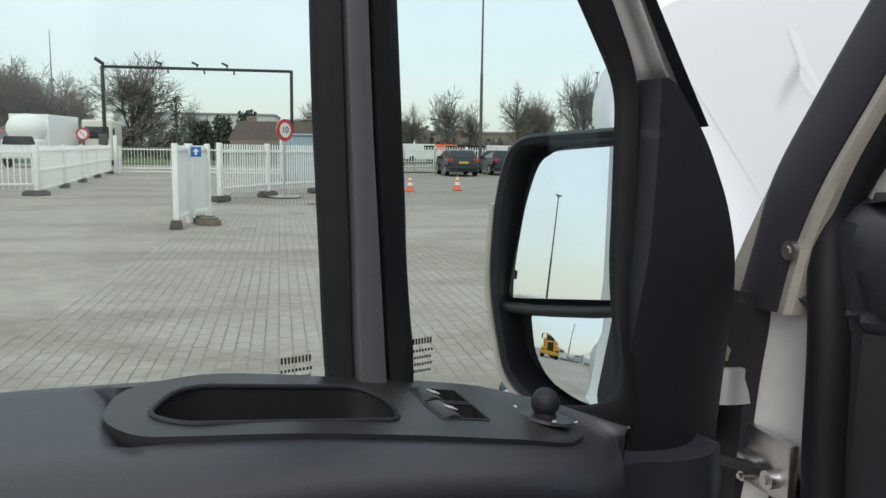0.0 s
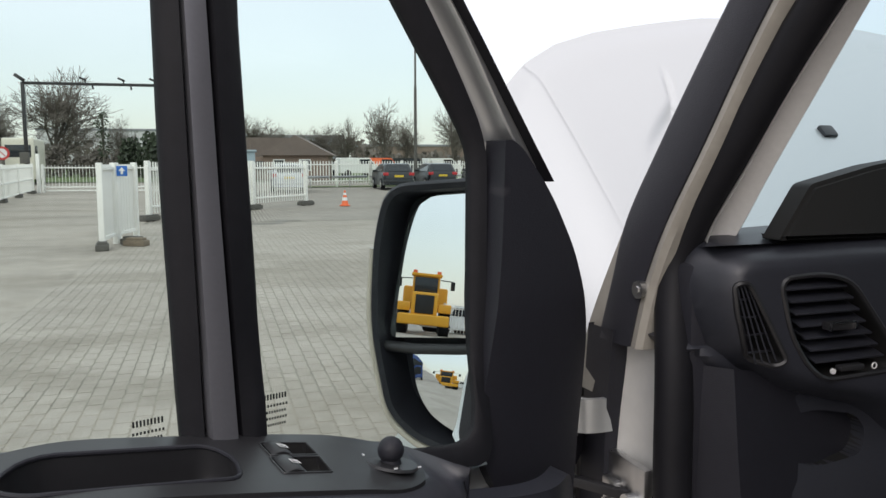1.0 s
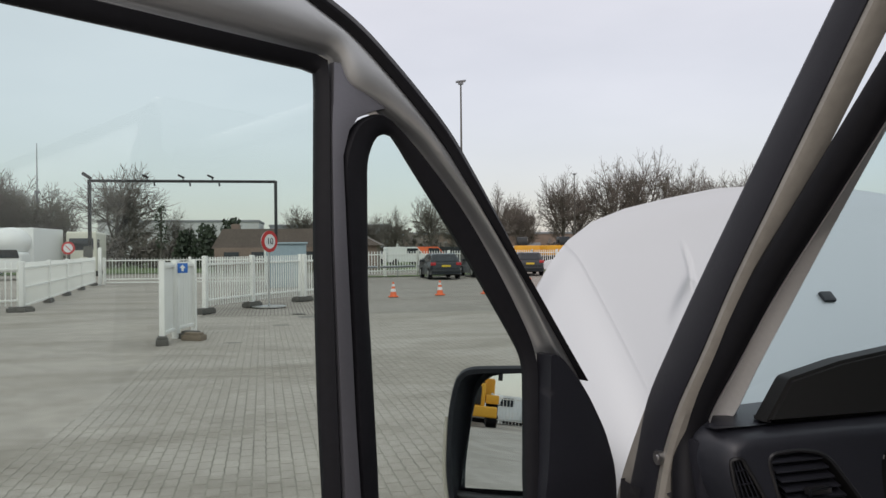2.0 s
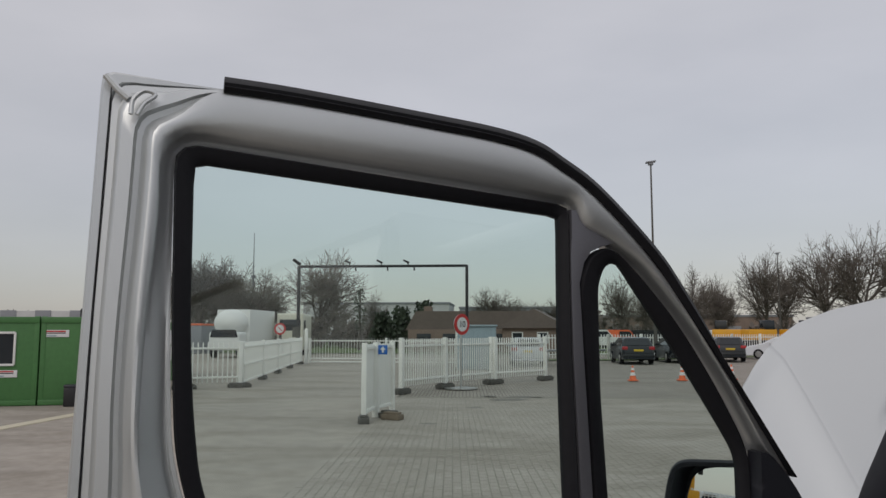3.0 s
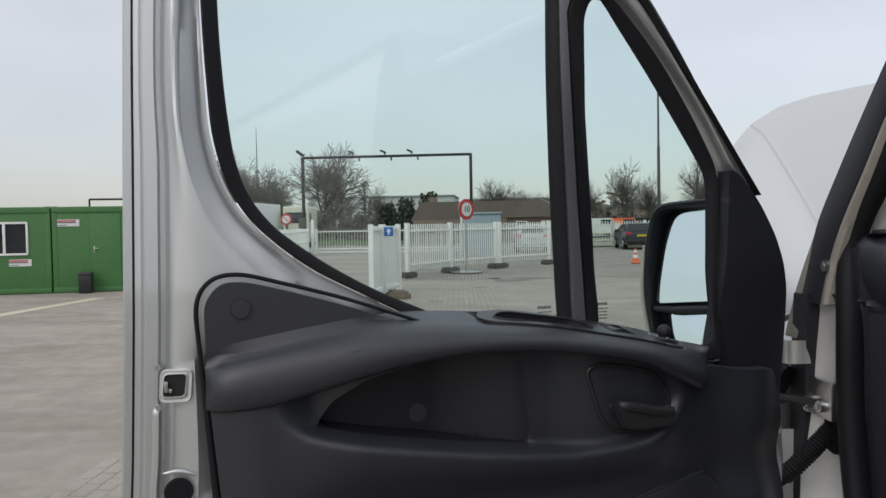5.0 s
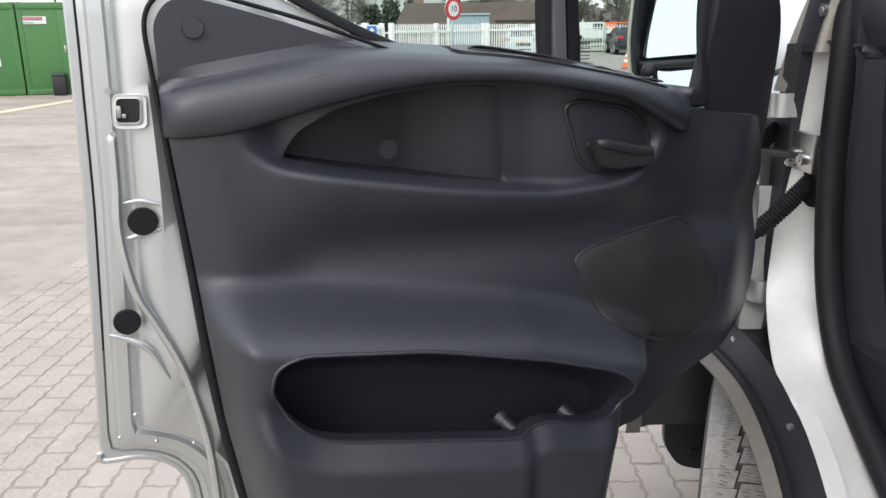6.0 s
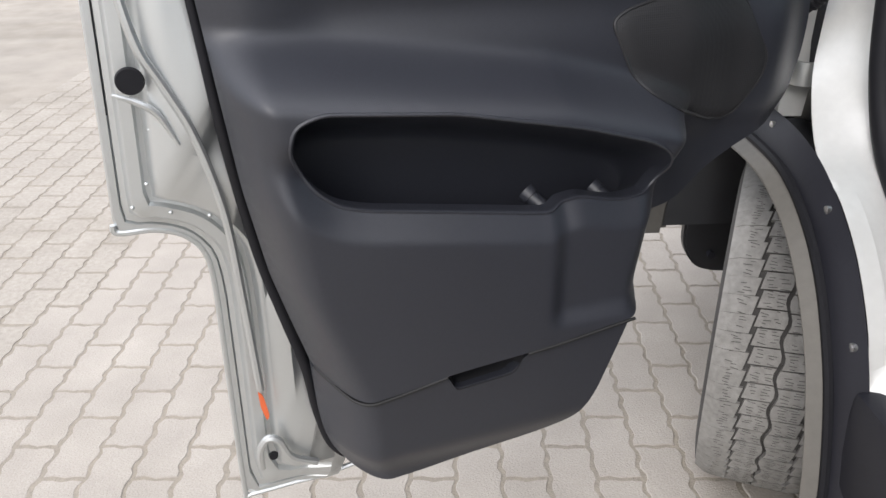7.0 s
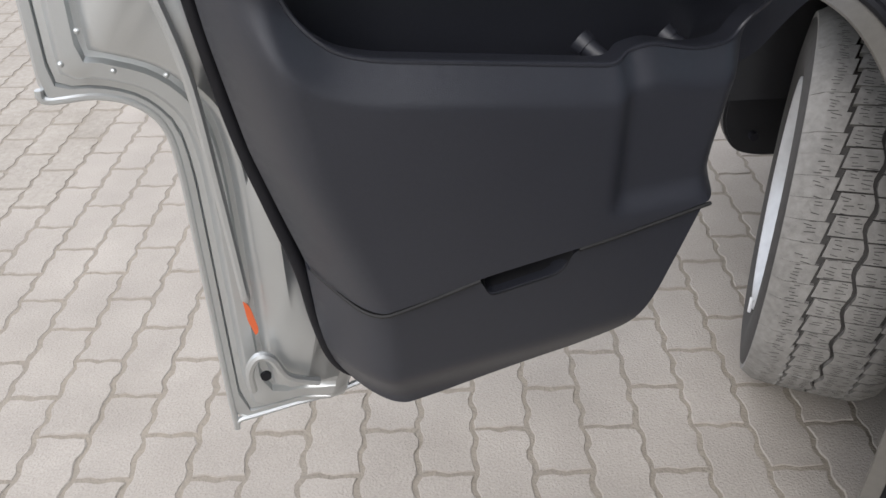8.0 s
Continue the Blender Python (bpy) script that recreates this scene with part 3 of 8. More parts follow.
# metal bar between the two panes
def divider():
    bm = bmesh.new()
    rows = []
    for v, u0, u1 in ((1.25, 0.557, 0.581), (1.5, 0.556, 0.577), (1.7, 0.554, 0.574), (1.80, 0.556, 0.573), (1.83, 0.557, 0.582), (1.846, 0.558, 0.594), (1.855, 0.559, 0.615), (1.862, 0.560, 0.642), (1.905, 0.562, 0.642)):
        rows.append([(u, -(w + lean(u, v)), v) for u, w in ((u0, -0.04), (u0, -0.008), (u0 + 0.002, -0.0025), ((u0 + u1) / 2, -0.0015), (u1 - 0.002, -0.0025), (u1, -0.008), (u1, -0.04))])
    strip(bm, rows)
    bmesh.ops.recalc_face_normals(bm, faces=bm.faces[:])
    return bm
part("window_divider", divider(), BAR_GREY, door, "silver bar between the panes, darkened in its colour")
# weather strip along the top edge and down the sloping front
def weather_strip():
    top = [(0.083, 2.022), (0.175, 2.018), (0.349, 2.004), (0.443, 1.995), (0.502, 1.983), (0.542, 1.963), (0.600, 1.926), (0.689, 1.841), (0.738, 1.775), (0.822, 1.656), (0.890, 1.556), (0.916, 1.518)]
    P = curve([(u, 0, v) for u, v in top], 6)
    bm = bmesh.new()
    rows = []
    for i, p in enumerate(P):
        t = (P[min(i + 1, len(P) - 1)] - P[max(i - 1, 0)]).normalized()
        nrm = Vector((-t.z, 0, t.x))
        k = 1.0 - 0.85 * sm(p.x, 0.72, 0.9)
        rows.append([(p.x + nrm.x * a * k, -(w + lean(p.x, p.z)), p.z + nrm.z * a * k) for a, w in ((-0.006, -0.01), (-0.004, 0.014), (0.002, 0.018), (0.005, 0.011), (0.009, 0.012), (0.019, 0.002), (0.021, -0.02), (0.0, -0.03))])
    V = strip(bm, rows)
    bm.faces.new(V[0])
    bm.faces.new(V[-1])
    bmesh.ops.recalc_face_normals(bm, faces=bm.faces[:])
    return bm
part("weather_strip", weather_strip(), RUBBER, door, "black rubber weather strip")
# welded seam and folded hem of the frame
bm = bmesh.new()
tube(bm, [(u, -(w + lean(u, v)), v) for u, v, w in [(p.x, p.z, -0.0285) for p in curve([(-0.0775, 0, 0.98), (-0.0645, 0, 1.18), (-0.058, 0, 1.38), (-0.054, 0, 1.6), (-0.0505, 0, 1.8), (-0.0465, 0, 1.96), (-0.0445, 0, 2.026)], 6)]], 0.0009, 6)
part("seam", bm, RUBBER, door)
bm = bmesh.new()
tube(bm, [(p.x, -(-0.030 + lean(p.x, p.z)), p.z) for p in curve([(-0.099, 0, 0.835), (-0.095, 0, 0.823), (-0.05, 0, 0.821), (-0.015, 0, 0.807), (0.007, 0, 0.777), (0.0125, 0, 0.725), (0.010, 0, 0.6), (0.004, 0, 0.335), (0.012, 0, 0.330), (0.08, 0, 0.334), (0.15, 0, 0.339), (0.3, 0, 0.371)], 6)], 0.0045, 8)
part("hem", bm, PAINT, door)
# pressed corner relief of the frame
def swage(pts, r, w, flat=0.5):
    bm = bmesh.new()
    tube(bm, [(u, -(w + lean(u, v)), v) for u, v in [(p.x, p.z) for p in curve([(a, 0, b) for a, b in pts], 6)]], r, 8)
    return bm
part("pressed_bead", swage([(-0.020, 1.984), (-0.018, 2.002), (-0.006, 2.014), (0.006, 2.010), (-0.006, 1.998), (-0.013, 1.984)], 0.0028, -0.003), PAINT, door)
part("pressed_bead", swage([(-0.050, 2.032), (-0.036, 2.016), (-0.024, 2.006)], 0.0045, -0.016), PAINT, door)

# --- trim panel
def smooth_line(pts):
    return line([(q.x, q.z) for q in curve([(x, 0, z) for x, z in pts], 8)])
arm_top = smooth_line([(0.026, 1.304), (0.06, 1.315), (0.10, 1.322), (0.17, 1.333), (0.235, 1.341), (0.30, 1.342), (0.37, 1.338), (0.46, 1.331), (0.54, 1.318), (0.63, 1.301), (0.70, 1.284), (0.75, 1.268)])
arm_low = smooth_line([(0.026, 1.254), (0.095, 1.2575), (0.16, 1.273), (0.225, 1.290), (0.295, 1.3035), (0.365, 1.310), (0.44, 1.309), (0.515, 1.300), (0.60, 1.284), (0.645, 1.265), (0.70, 1.238), (0.75, 1.222)])
arm_out = smooth_line([(0.026, 0.030), (0.036, 0.046), (0.06, 0.056), (0.15, 0.066), (0.25, 0.076), (0.40, 0.084), (0.58, 0.086), (0.66, 0.080), (0.71, 0.062), (0.738, 0.036), (0.75, 0.020)])
recess_low = smooth_line([(0.08, 1.258), (0.106, 1.244), (0.131, 1.227), (0.159, 1.2155), (0.223, 1.202), (0.293, 1.190), (0.367, 1.178), (0.449, 1.168), (0.526, 1.162), (0.612, 1.170), (0.653, 1.189), (0.69, 1.225), (0.72, 1.25)])
shoulder = line([(0.05, 1.03), (0.24, 1.005), (0.459, 0.972), (0.611, 0.929), (0.7, 0.89)])
u_right = line([(0.44, 0.64), (0.650, 0.64), (0.675, 0.598), (0.72, 0.600), (0.79, 0.610), (0.84, 0.622), (0.88, 0.64), (0.95, 0.67), (1.05, 0.69)])
INNER = rounded([(0.158, 1.2245, 0.010), (0.223, 1.2105), (0.293, 1.1985), (0.367, 1.1865), (0.447, 1.1775, 0.004), (0.4525, 1.19), (0.447, 1.24), (0.44, 1.303, 0.01), (0.365, 1.304), (0.295, 1.297), (0.225, 1.281), (0.18, 1.256)], 0.012)
TOP = [(0.026, 1.385, 0.02), (0.045, 1.41, 0.02), (0.075, 1.411), (0.11, 1.402), (0.173, 1.384), (0.24, 1.362), (0.30, 1.345), (0.36, 1.322), (0.44, 1.316), (0.56, 1.299), (0.64, 1.276), (0.69, 1.262, 0.01), (0.74, 1.262), (0.80, 1.25)]
POCKET = rounded([(0.116, 0.965), (0.124, 0.997), (0.155, 1.008), (0.317, 0.990), (0.472, 0.957), (0.575, 0.926), (0.606, 0.905, 0.02), (0.612, 0.87), (0.592, 0.842), (0.545, 0.838), (0.488, 0.853, 0.01), (0.462, 0.850), (0.437, 0.843),
                  (0.20, 0.882), (0.165, 0.893), (0.136, 0.92)], 0.02)
def panel_w(u, v):
    """How far the moulded panel stands out from the door's inner plane."""
    left = sm(u - u_left(v), -0.012, 0.055 + 0.018 * sm(0.80 - v, 0.0, 0.25)) ** 0.5
    corner = sm(v, arm_top(u) - 0.012, arm_top(u) + 0.012)
    w = 0.022 + 0.026 * left * (1 - corner) * (1 - sm(u, 0.66, 0.78))
    under = recess_low(u) - v
    w = w + 0.022 * np.exp(-(np.clip(under, -0.004, 1.0) / 0.055) ** 2) * sm(u, 0.10, 0.22) * (1 - sm(u, 0.62, 0.72)) * (1 - corner)
    hollow = sm(-under, -0.003, 0.009) * sm(u, 0.105, 0.17) * (1 - sm(u, 0.655, 0.70)) * (1 - sm(v, arm_low(u), arm_low(u) + 0.02))
    w = w - hollow * (0.030 - 0.010 * sm(u, 0.47, 0.56))
    w = w - 0.016 * np.exp(-((v - 1.095) / 0.045) ** 2) * sm(u, 0.09, 0.2)
    belly = sm(shoulder(u) + 0.06 - v, 0.0, 0.072)
    side = left * np.sqrt(np.clip(1 - sm(u, u_right(v) - 0.045, u_right(v) + 0.022), 0.0, 1.0))
    low = sm(v - (0.46 + 0.03 * u), -0.02, 0.05)
    w = w + 0.097 * belly * side * (0.73 + 0.27 * low)
    dp = signed(np.atleast_1d(u), np.atleast_1d(v), POCKET)[0].reshape(np.shape(u))
    w = w - 0.020 * (1 - np.clip(dp / 0.033, 0.0, 1.0)) * sm(shoulder(u) - 0.04 - v, 0.0, 0.05) * belly * side
    w = w + 0.010 * sm(shoulder(u) - 0.05 - v, 0, 0.1) * side
    w = w - 0.013 * sm(u, 0.438, 0.462) * sm(v, 0.672, 0.700) * belly * (1 - sm(v, 0.86, 0.93))
    return w - 0.046 * sm(u, 0.80, 0.925) ** 2
PANEL = rounded([(0.124, 0.628, 0.01), (0.106, 0.69), (0.083, 0.78), (0.064, 0.90), (0.05, 1.05), (0.036, 1.2), (0.028, 1.3)] + TOP
                + [(0.90, 1.24), (0.923, 1.16), (0.926, 1.03), (0.923, 0.965), (0.908, 0.910), (0.870, 0.876), (0.81, 0.850), (0.735, 0.806), (0.69, 0.780), (0.648, 0.772, 0.01), (0.626, 0.74), (0.610, 0.70), (0.597, 0.676, 0.005),
                   (0.458, 0.652), (0.40, 0.644), (0.30, 0.634), (0.23, 0.620), (0.175, 0.612, 0.02)], 0.02)
part("trim_panel", relief(PANEL, [POCKET, INNER], panel_w, 0.0036, lip=0.025, blur=4), PLASTIC, door, "charcoal moulded plastic trim panel", smooth=50)
def recess_back(u, v):
    """The recess is deep at the rear and runs out towards the handle."""
    run = sm(u, 0.32, 0.445)
    return -0.006 * (1 - run) + (panel_w(u, v) - 0.0025) * run
# blacker plastic than the panel's, for the shade inside the recess
recess = part("pull_recess", cup(INNER, panel_w, lambda u, v: float(recess_back(np.array([u]), np.array([v]))[0]), shrink=0.975, n=6, close=False), PLASTIC_SOFT, door, "pull recess under the armrest, shade in its black colour", smooth=50)
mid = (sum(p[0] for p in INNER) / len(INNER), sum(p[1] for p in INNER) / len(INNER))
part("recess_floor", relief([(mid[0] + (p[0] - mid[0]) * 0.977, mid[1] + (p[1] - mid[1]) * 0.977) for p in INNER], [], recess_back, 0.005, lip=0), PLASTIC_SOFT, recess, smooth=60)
deck_back = lambda u: arm_top(u) + 0.016
def armrest():
    """The swept armrest: a flat top that reaches back to the glass, a rolled front and a crease below."""
    rows = []
    for u in np.linspace(0.026, 0.75, 91):
        u = float(u)
        top, low, out = float(arm_top(u)), float(arm_low(u)), float(arm_out(u))
        h = top - low
        t = float(sm(u, 0.20, 0.36)) * (1 - float(sm(u, 0.72, 0.75)))
        wb, zb = 0.020 * (1 - t) - 0.050 * t, (top + 0.020) * (1 - t) + float(deck_back(u)) * t
        r = min(0.030, max(0.004, out - 0.022))
        sw, sz = out - r, top + 0.004
        prof = [(wb, zb - 0.03), (wb, zb - 0.002), (wb + 0.003, zb)]
        dip = 0.026 * float(sm(u, 0.392, 0.404)) * (1 - float(sm(u, 0.694, 0.706)))
        prof += [(wb + 0.003 + (sw - wb - 0.003) * k, zb + (sz - zb) * k - dip * f) for k, f in ((0.06, 0), (0.09, 1), (0.5, 1), (0.80, 1), (0.83, 0), (1.0, 0))]
        prof += [(out - r * 0.55, top - 0.03 * h), (out - r * 0.25, top - 0.16 * h), (out - r * 0.08, top - 0.36 * h), (out, top - 0.58 * h), (out - 0.001, low + 0.22 * h), (out - 0.004, low + 0.07 * h), (out - 0.009, low), (out - 0.016, low - 0.001), (0.004, low + 0.002)]
        rows.append([(u, -w, z) for w, z in prof])
    bm = bmesh.new()
    V = strip(bm, rows)
    bm.faces.new(V[0])
    bm.faces.new(V[-1])
    bmesh.ops.recalc_face_normals(bm, faces=bm.faces[:])
    return bm
part("armrest", armrest(), PLASTIC, door, "charcoal soft-grained armrest", smooth=60)
def pocket_inside():
    return cup(POCKET, panel_w, 0.02, shift=(0.0, -0.07), shrink=0.96, n=10)
part("door_pocket", pocket_inside(), PLASTIC, door, "open black door pocket", smooth=60)
def rim_tube():
    w = panel_w(np.array([p[0] for p in POCKET]), np.array([p[1] for p in POCKET]))
    bm = bmesh.new()
    tube(bm, [(p[0], -x, p[1]) for p, x in zip(POCKET, w)], 0.0025, 6, closed=True)
    return bm
part("pocket_rim", rim_tube(), PLASTIC, door)
# pegs in the pocket
for u, v in ((0.432, 0.846), (0.530, 0.840)):
    bm = bmesh.new()
    rod(bm, (u, -0.078, v), (u + 0.030, -0.118, v - 0.028), 0.0105, 0.0095, 18)
    rod(bm, (u - 0.003, -0.074, v + 0.003), (u + 0.003, -0.082, v - 0.003), 0.0135, 0.0125, 18)
    part("peg", bm, PLASTIC, door)
# lower box with its lid
LID = rounded([(0.128, 0.52), (0.123, 0.622, 0.01), (0.175, 0.606, 0.02), (0.23, 0.614), (0.295, 0.627), (0.303, 0.604, 0.012), (0.39, 0.614, 0.015), (0.406, 0.638), (0.458, 0.646), (0.564, 0.6635, 0.005), (0.545, 0.61), (0.519, 0.54), (0.485, 0.495, 0.03), (0.43, 0.475), (0.26, 0.447), (0.19, 0.44, 0.04), (0.145, 0.45, 0.03)], 0.02)
part("box_lid", relief(LID, [], lambda u, v: panel_w(u, v) - 0.006, 0.0065, lip=0.06), PLASTIC, door, "charcoal lower storage lid", smooth=50)
# black tubes draw the shadow line between panel and lid
for pts in ([(0.126, 0.627), (0.15, 0.616), (0.175, 0.609), (0.23, 0.617), (0.292, 0.6305)], [(0.408, 0.6425), (0.458, 0.649), (0.52, 0.659), (0.55, 0.664), (0.570, 0.667)]):
    seam = [(p.x, -float(panel_w(np.array([p.x]), np.array([p.z]))[0]) + 0.001, p.z) for p in curve([(u, 0, v) for u, v in pts], 6)]
    part("lid_gap", tube(bmesh.new(), seam, 0.0024, 6), BLACK_AND_SHADE, door)
NOTCH = [(0.296, 0.634), (0.303, 0.602), (0.392, 0.612), (0.406, 0.644)]
part("finger_recess", cup(rounded(NOTCH, 0.012), lambda u, v: panel_w(u, v) - 0.004, 0.10, shift=(0, 0.012), shrink=0.9), PLASTIC_DARK, door)
# upper console on the armrest
CON = rounded([(0.385, 0.010, 0.02), (0.40, -0.030, 0.03), (0.45, -0.047, 0.02), (0.66, -0.047), (0.700, -0.036, 0.03), (0.716, -0.004, 0.03), (0.704, 0.030, 0.03), (0.672, 0.050, 0.03), (0.61, 0.050), (0.55, 0.046), (0.45, 0.042), (0.40, 0.034, 0.03)], 0.02)
TRAY = rounded([(0.408, 0.010, 0.03), (0.432, -0.026, 0.03), (0.552, -0.028, 0.012), (0.563, -0.004, 0.03), (0.556, 0.026, 0.010), (0.428, 0.026, 0.03)], 0.02)
WELLS = [rounded([(0.590, -0.0305), (0.6285, -0.0300), (0.6280, -0.0080), (0.590, -0.0080)], 0.002), rounded([(0.588, -0.0050), (0.6275, -0.0045), (0.6255, 0.0218), (0.588, 0.0215)], 0.002)]
def con_h(u, w):
    front, back = arm_top(u) + 0.004, deck_back(u)
    reach = np.maximum(arm_out(u) - 0.030, 0.01)
    return back + (front - back) * (w + 0.047) / (reach + 0.047) + 0.0035 - 0.006 * sm(w, reach - 0.004, reach + 0.016)
def con3(x, y, h):
    return (x, -y, h)
part("sill_console", relief(CON, [TRAY] + WELLS, con_h, 0.003, to3=con3, lip=-0.010, axis=(0, 0, 1)), PLASTIC_DARK, door, "black sill console with switches", smooth=50)
part("tray", cup(TRAY, con_h, 1.306, shrink=0.90, n=8, to3=con3), PLASTIC_DARK, door, "black storage tray", smooth=88)
bm = bmesh.new()
tube(bm, [(p[0], -p[1], float(con_h(p[0], p[1])) + 0.0002) for p in TRAY], 0.0018, 8, closed=True)
part("tray_rim", bm, PLASTIC_SOFT, door)
deck = lambda u, w=0.0: float(con_h(u, w))
for well, (u0, u1, w0, w1) in zip(WELLS, ((0.592, 0.613, -0.029, -0.009), (0.590, 0.611, -0.004, 0.0205))):
    part("switch_well", cup(well, con_h, deck(0.61) - 0.012, shrink=0.97, n=4, to3=con3), BLACK_AND_SHADE, door)
    bm = bmesh.new()
    tube(bm, [(p[0], -p[1], float(con_h(p[0], p[1])) + 0.0002) for p in well], 0.0008, 6, closed=True)
    part("well_rim", bm, PLASTIC_DARK, door)
    # a barrel-shaped rocker that drops away into the dark end of its well
    bm = bmesh.new()
    rows = []
    for k in range(13):
        q = k / 12
        x = u0 + (u1 - u0) * q
        z = 0.0004 + 0.0030 * math.sin(math.pi * min(1.0, q * 1.02)) - 0.0052 * q ** 3
        rows.append([con3(x, w, float(con_h(x, w)) + z - d) for w, d in ((w0, 0.012), (w0, 0.0005), (w0 + 0.001, 0.0), ((w0 + w1) / 2, 0.0), (w1 - 0.001, 0.0), (w1, 0.0005), (w1, 0.012))])
    rows.append([(p[0], p[1], p[2] - 0.014) for p in rows[-1]])
    strip(bm, rows)
    bmesh.ops.recalc_face_normals(bm, faces=bm.faces[:])
    sw = part("window_switch", bm, PLASTIC_DARK, door, "black window switch with white symbol", smooth=40)
    bm = bmesh.new()
    uc, wc = u0 + (u1 - u0) * 0.58, (w0 + w1) / 2
    top = float(con_h(uc, wc)) + 0.0029
    tilt = Matrix.Translation((uc, -wc, top)) @ Matrix.Rotation(radians(20), 4, "Y") @ Matrix.Rotation(radians(-90), 4, "Z")
    for size, at2 in (((0.0080, 0.0008, 0.0003), (0, 0.0032, 0)), ((0.0080, 0.0008, 0.0003), (0, -0.0032, 0)), ((0.0008, 0.0064, 0.0003), (0.0036, 0, 0)), ((0.0008, 0.0064, 0.0003), (-0.0036, 0, 0)), ((0.0016, 0.0056, 0.0003), (-0.0008, 0, 0)), ((0.0036, 0.0010, 0.0003), (-0.0010, 0.0009, 0))):
        box(bm, size, at2)
    bmesh.ops.transform(bm, matrix=tilt, verts=bm.verts[:])
    part("symbol", bm, LAMP_WHITE, sw)
def joystick():
    bm = bmesh.new()
    c = Vector((0.684, -0.006, deck(0.684) - 0.002))
    bmesh.ops.create_uvsphere(bm, u_segments=28, v_segments=18, radius=0.0105, matrix=Matrix.Translation(c + Vector((0, 0, 0.013))))
    for v in bm.verts:
        k = noise.noise(v.co * 900)
        v.co += (v.co - c - Vector((0, 0, 0.013))).normalized() * 0.0004 * k
    rod(bm, c, c + Vector((0, 0, 0.010)), 0.009, 0.007, 20)
    return bm
jk = part("mirror_joystick", joystick(), PLASTIC_SOFT, door, "black ribbed mirror adjuster knob")
bm = bmesh.new()
bmesh.ops.create_cone(bm, cap_ends=True, segments=36, radius1=0.0225, radius2=0.021, depth=0.002, matrix=Matrix.Translation((0.684, -0.006, deck(0.684) + 0.0002)) @ Matrix.Rotation(radians(12), 4, "Y"))
part("dial", bm, PLASTIC_DARK, jk)
for size, du, dw in (((0.003, 0.001, 0.001), 0.019, -0.012), ((0.003, 0.001, 0.001), -0.008, -0.021), ((0.001, 0.003, 0.001), -0.018, 0.012)):
    part("dial_mark", boxes((size, (0.684 + du, dw - 0.006, deck(0.684 + du) + 0.0022))), LAMP_WHITE, jk)
# inner handle and its bezel
BEZEL = rounded([(0.532, 1.272, 0.015), (0.552, 1.28, 0.01), (0.632, 1.266, 0.02), (0.664, 1.235, 0.03), (0.668, 1.2, 0.02), (0.652, 1.188, 0.015), (0.58, 1.180, 0.015), (0.553, 1.2, 0.02)], 0.015)
bm = bmesh.new()
tube(bm, [(p[0], -float(panel_w(np.array([p[0]]), np.array([p[1]]))[0]), p[1]) for p in BEZEL], 0.0035, 8, closed=True)
part("handle_bezel", bm, PLASTIC_DARK, door)
part("handle_recess", cup(rounded([(0.585, 1.268), (0.625, 1.262), (0.648, 1.235), (0.64, 1.205), (0.595, 1.21)], 0.012), panel_w, 0.03, shrink=0.85), BLACK_AND_SHADE, door)
part("inner_handle", tube(bmesh.new(), curve([(0.561, -0.060, 1.222), (0.575, -0.074, 1.225), (0.60, -0.076, 1.22), (0.63, -0.076, 1.213), (0.655, -0.072, 1.21)], 6), [0.0025 + 0.0022 * math.sin(min(1, i / 12) * 1.5) for i in range(25)], 10, 1.4), PLASTIC_DARK, door, "black pull handle")
bm = bmesh.new()
prism(bm, rounded([(0.558, 1.232), (0.60, 1.226), (0.66, 1.212), (0.655, 1.19), (0.60, 1.186), (0.572, 1.194)], 0.012), 0.012, Matrix.Translation((0, -0.075, 0)), 0.003)
part("handle_paddle", bm, PLASTIC_DARK, door)
# speaker grille
SPK = rounded([(0.556, 1.056, 0.012), (0.577, 1.069), (0.667, 1.091), (0.748, 1.097, 0.012), (0.772, 1.077), (0.824, 0.984, 0.02), (0.82, 0.955, 0.02), (0.774, 0.896, 0.02), (0.734, 0.901), (0.651, 0.939), (0.595, 0.972, 0.02)], 0.02)
def grille_mat():
    m = mat("speaker_mesh", (0.02, 0.02, 0.022), 0.55, vary=0.1, grain=200, patch=5)
    nt = m.node_tree
    N, L = nt.nodes.new, nt.links.new
    tc, vo, bp = N("ShaderNodeTexCoord"), N("ShaderNodeTexVoronoi"), N("ShaderNodeBump")
    vo.inputs["Scale"].default_value, vo.inputs["Randomness"].default_value = 330, 0.0
    L(tc.outputs["Object"], vo.inputs["Vector"])
    L(vo.outputs["Distance"], bp.inputs["Height"])
    bp.inputs["Strength"].default_value, bp.inputs["Distance"].default_value = 0.5, 0.001
    L(bp.outputs[0], nt.nodes["Principled BSDF"].inputs["Normal"])
    return m
GRILLE = grille_mat()
part("speaker_grille", relief(SPK, [], lambda u, v: panel_w(u, v) + 0.002 + 0.003 * sm(-signed(u, v, SPK)[0], 0.0, 0.012), 0.006, lip=0.006), GRILLE, door, "black perforated speaker grille")
bm = bmesh.new()
tube(bm, [(p[0], -float(panel_w(np.array([p[0]]), np.array([p[1]]))[0]) - 0.001, p[1]) for p in SPK], 0.0026, 6, closed=True)
part("grille_frame", bm, PLASTIC_DARK, door)
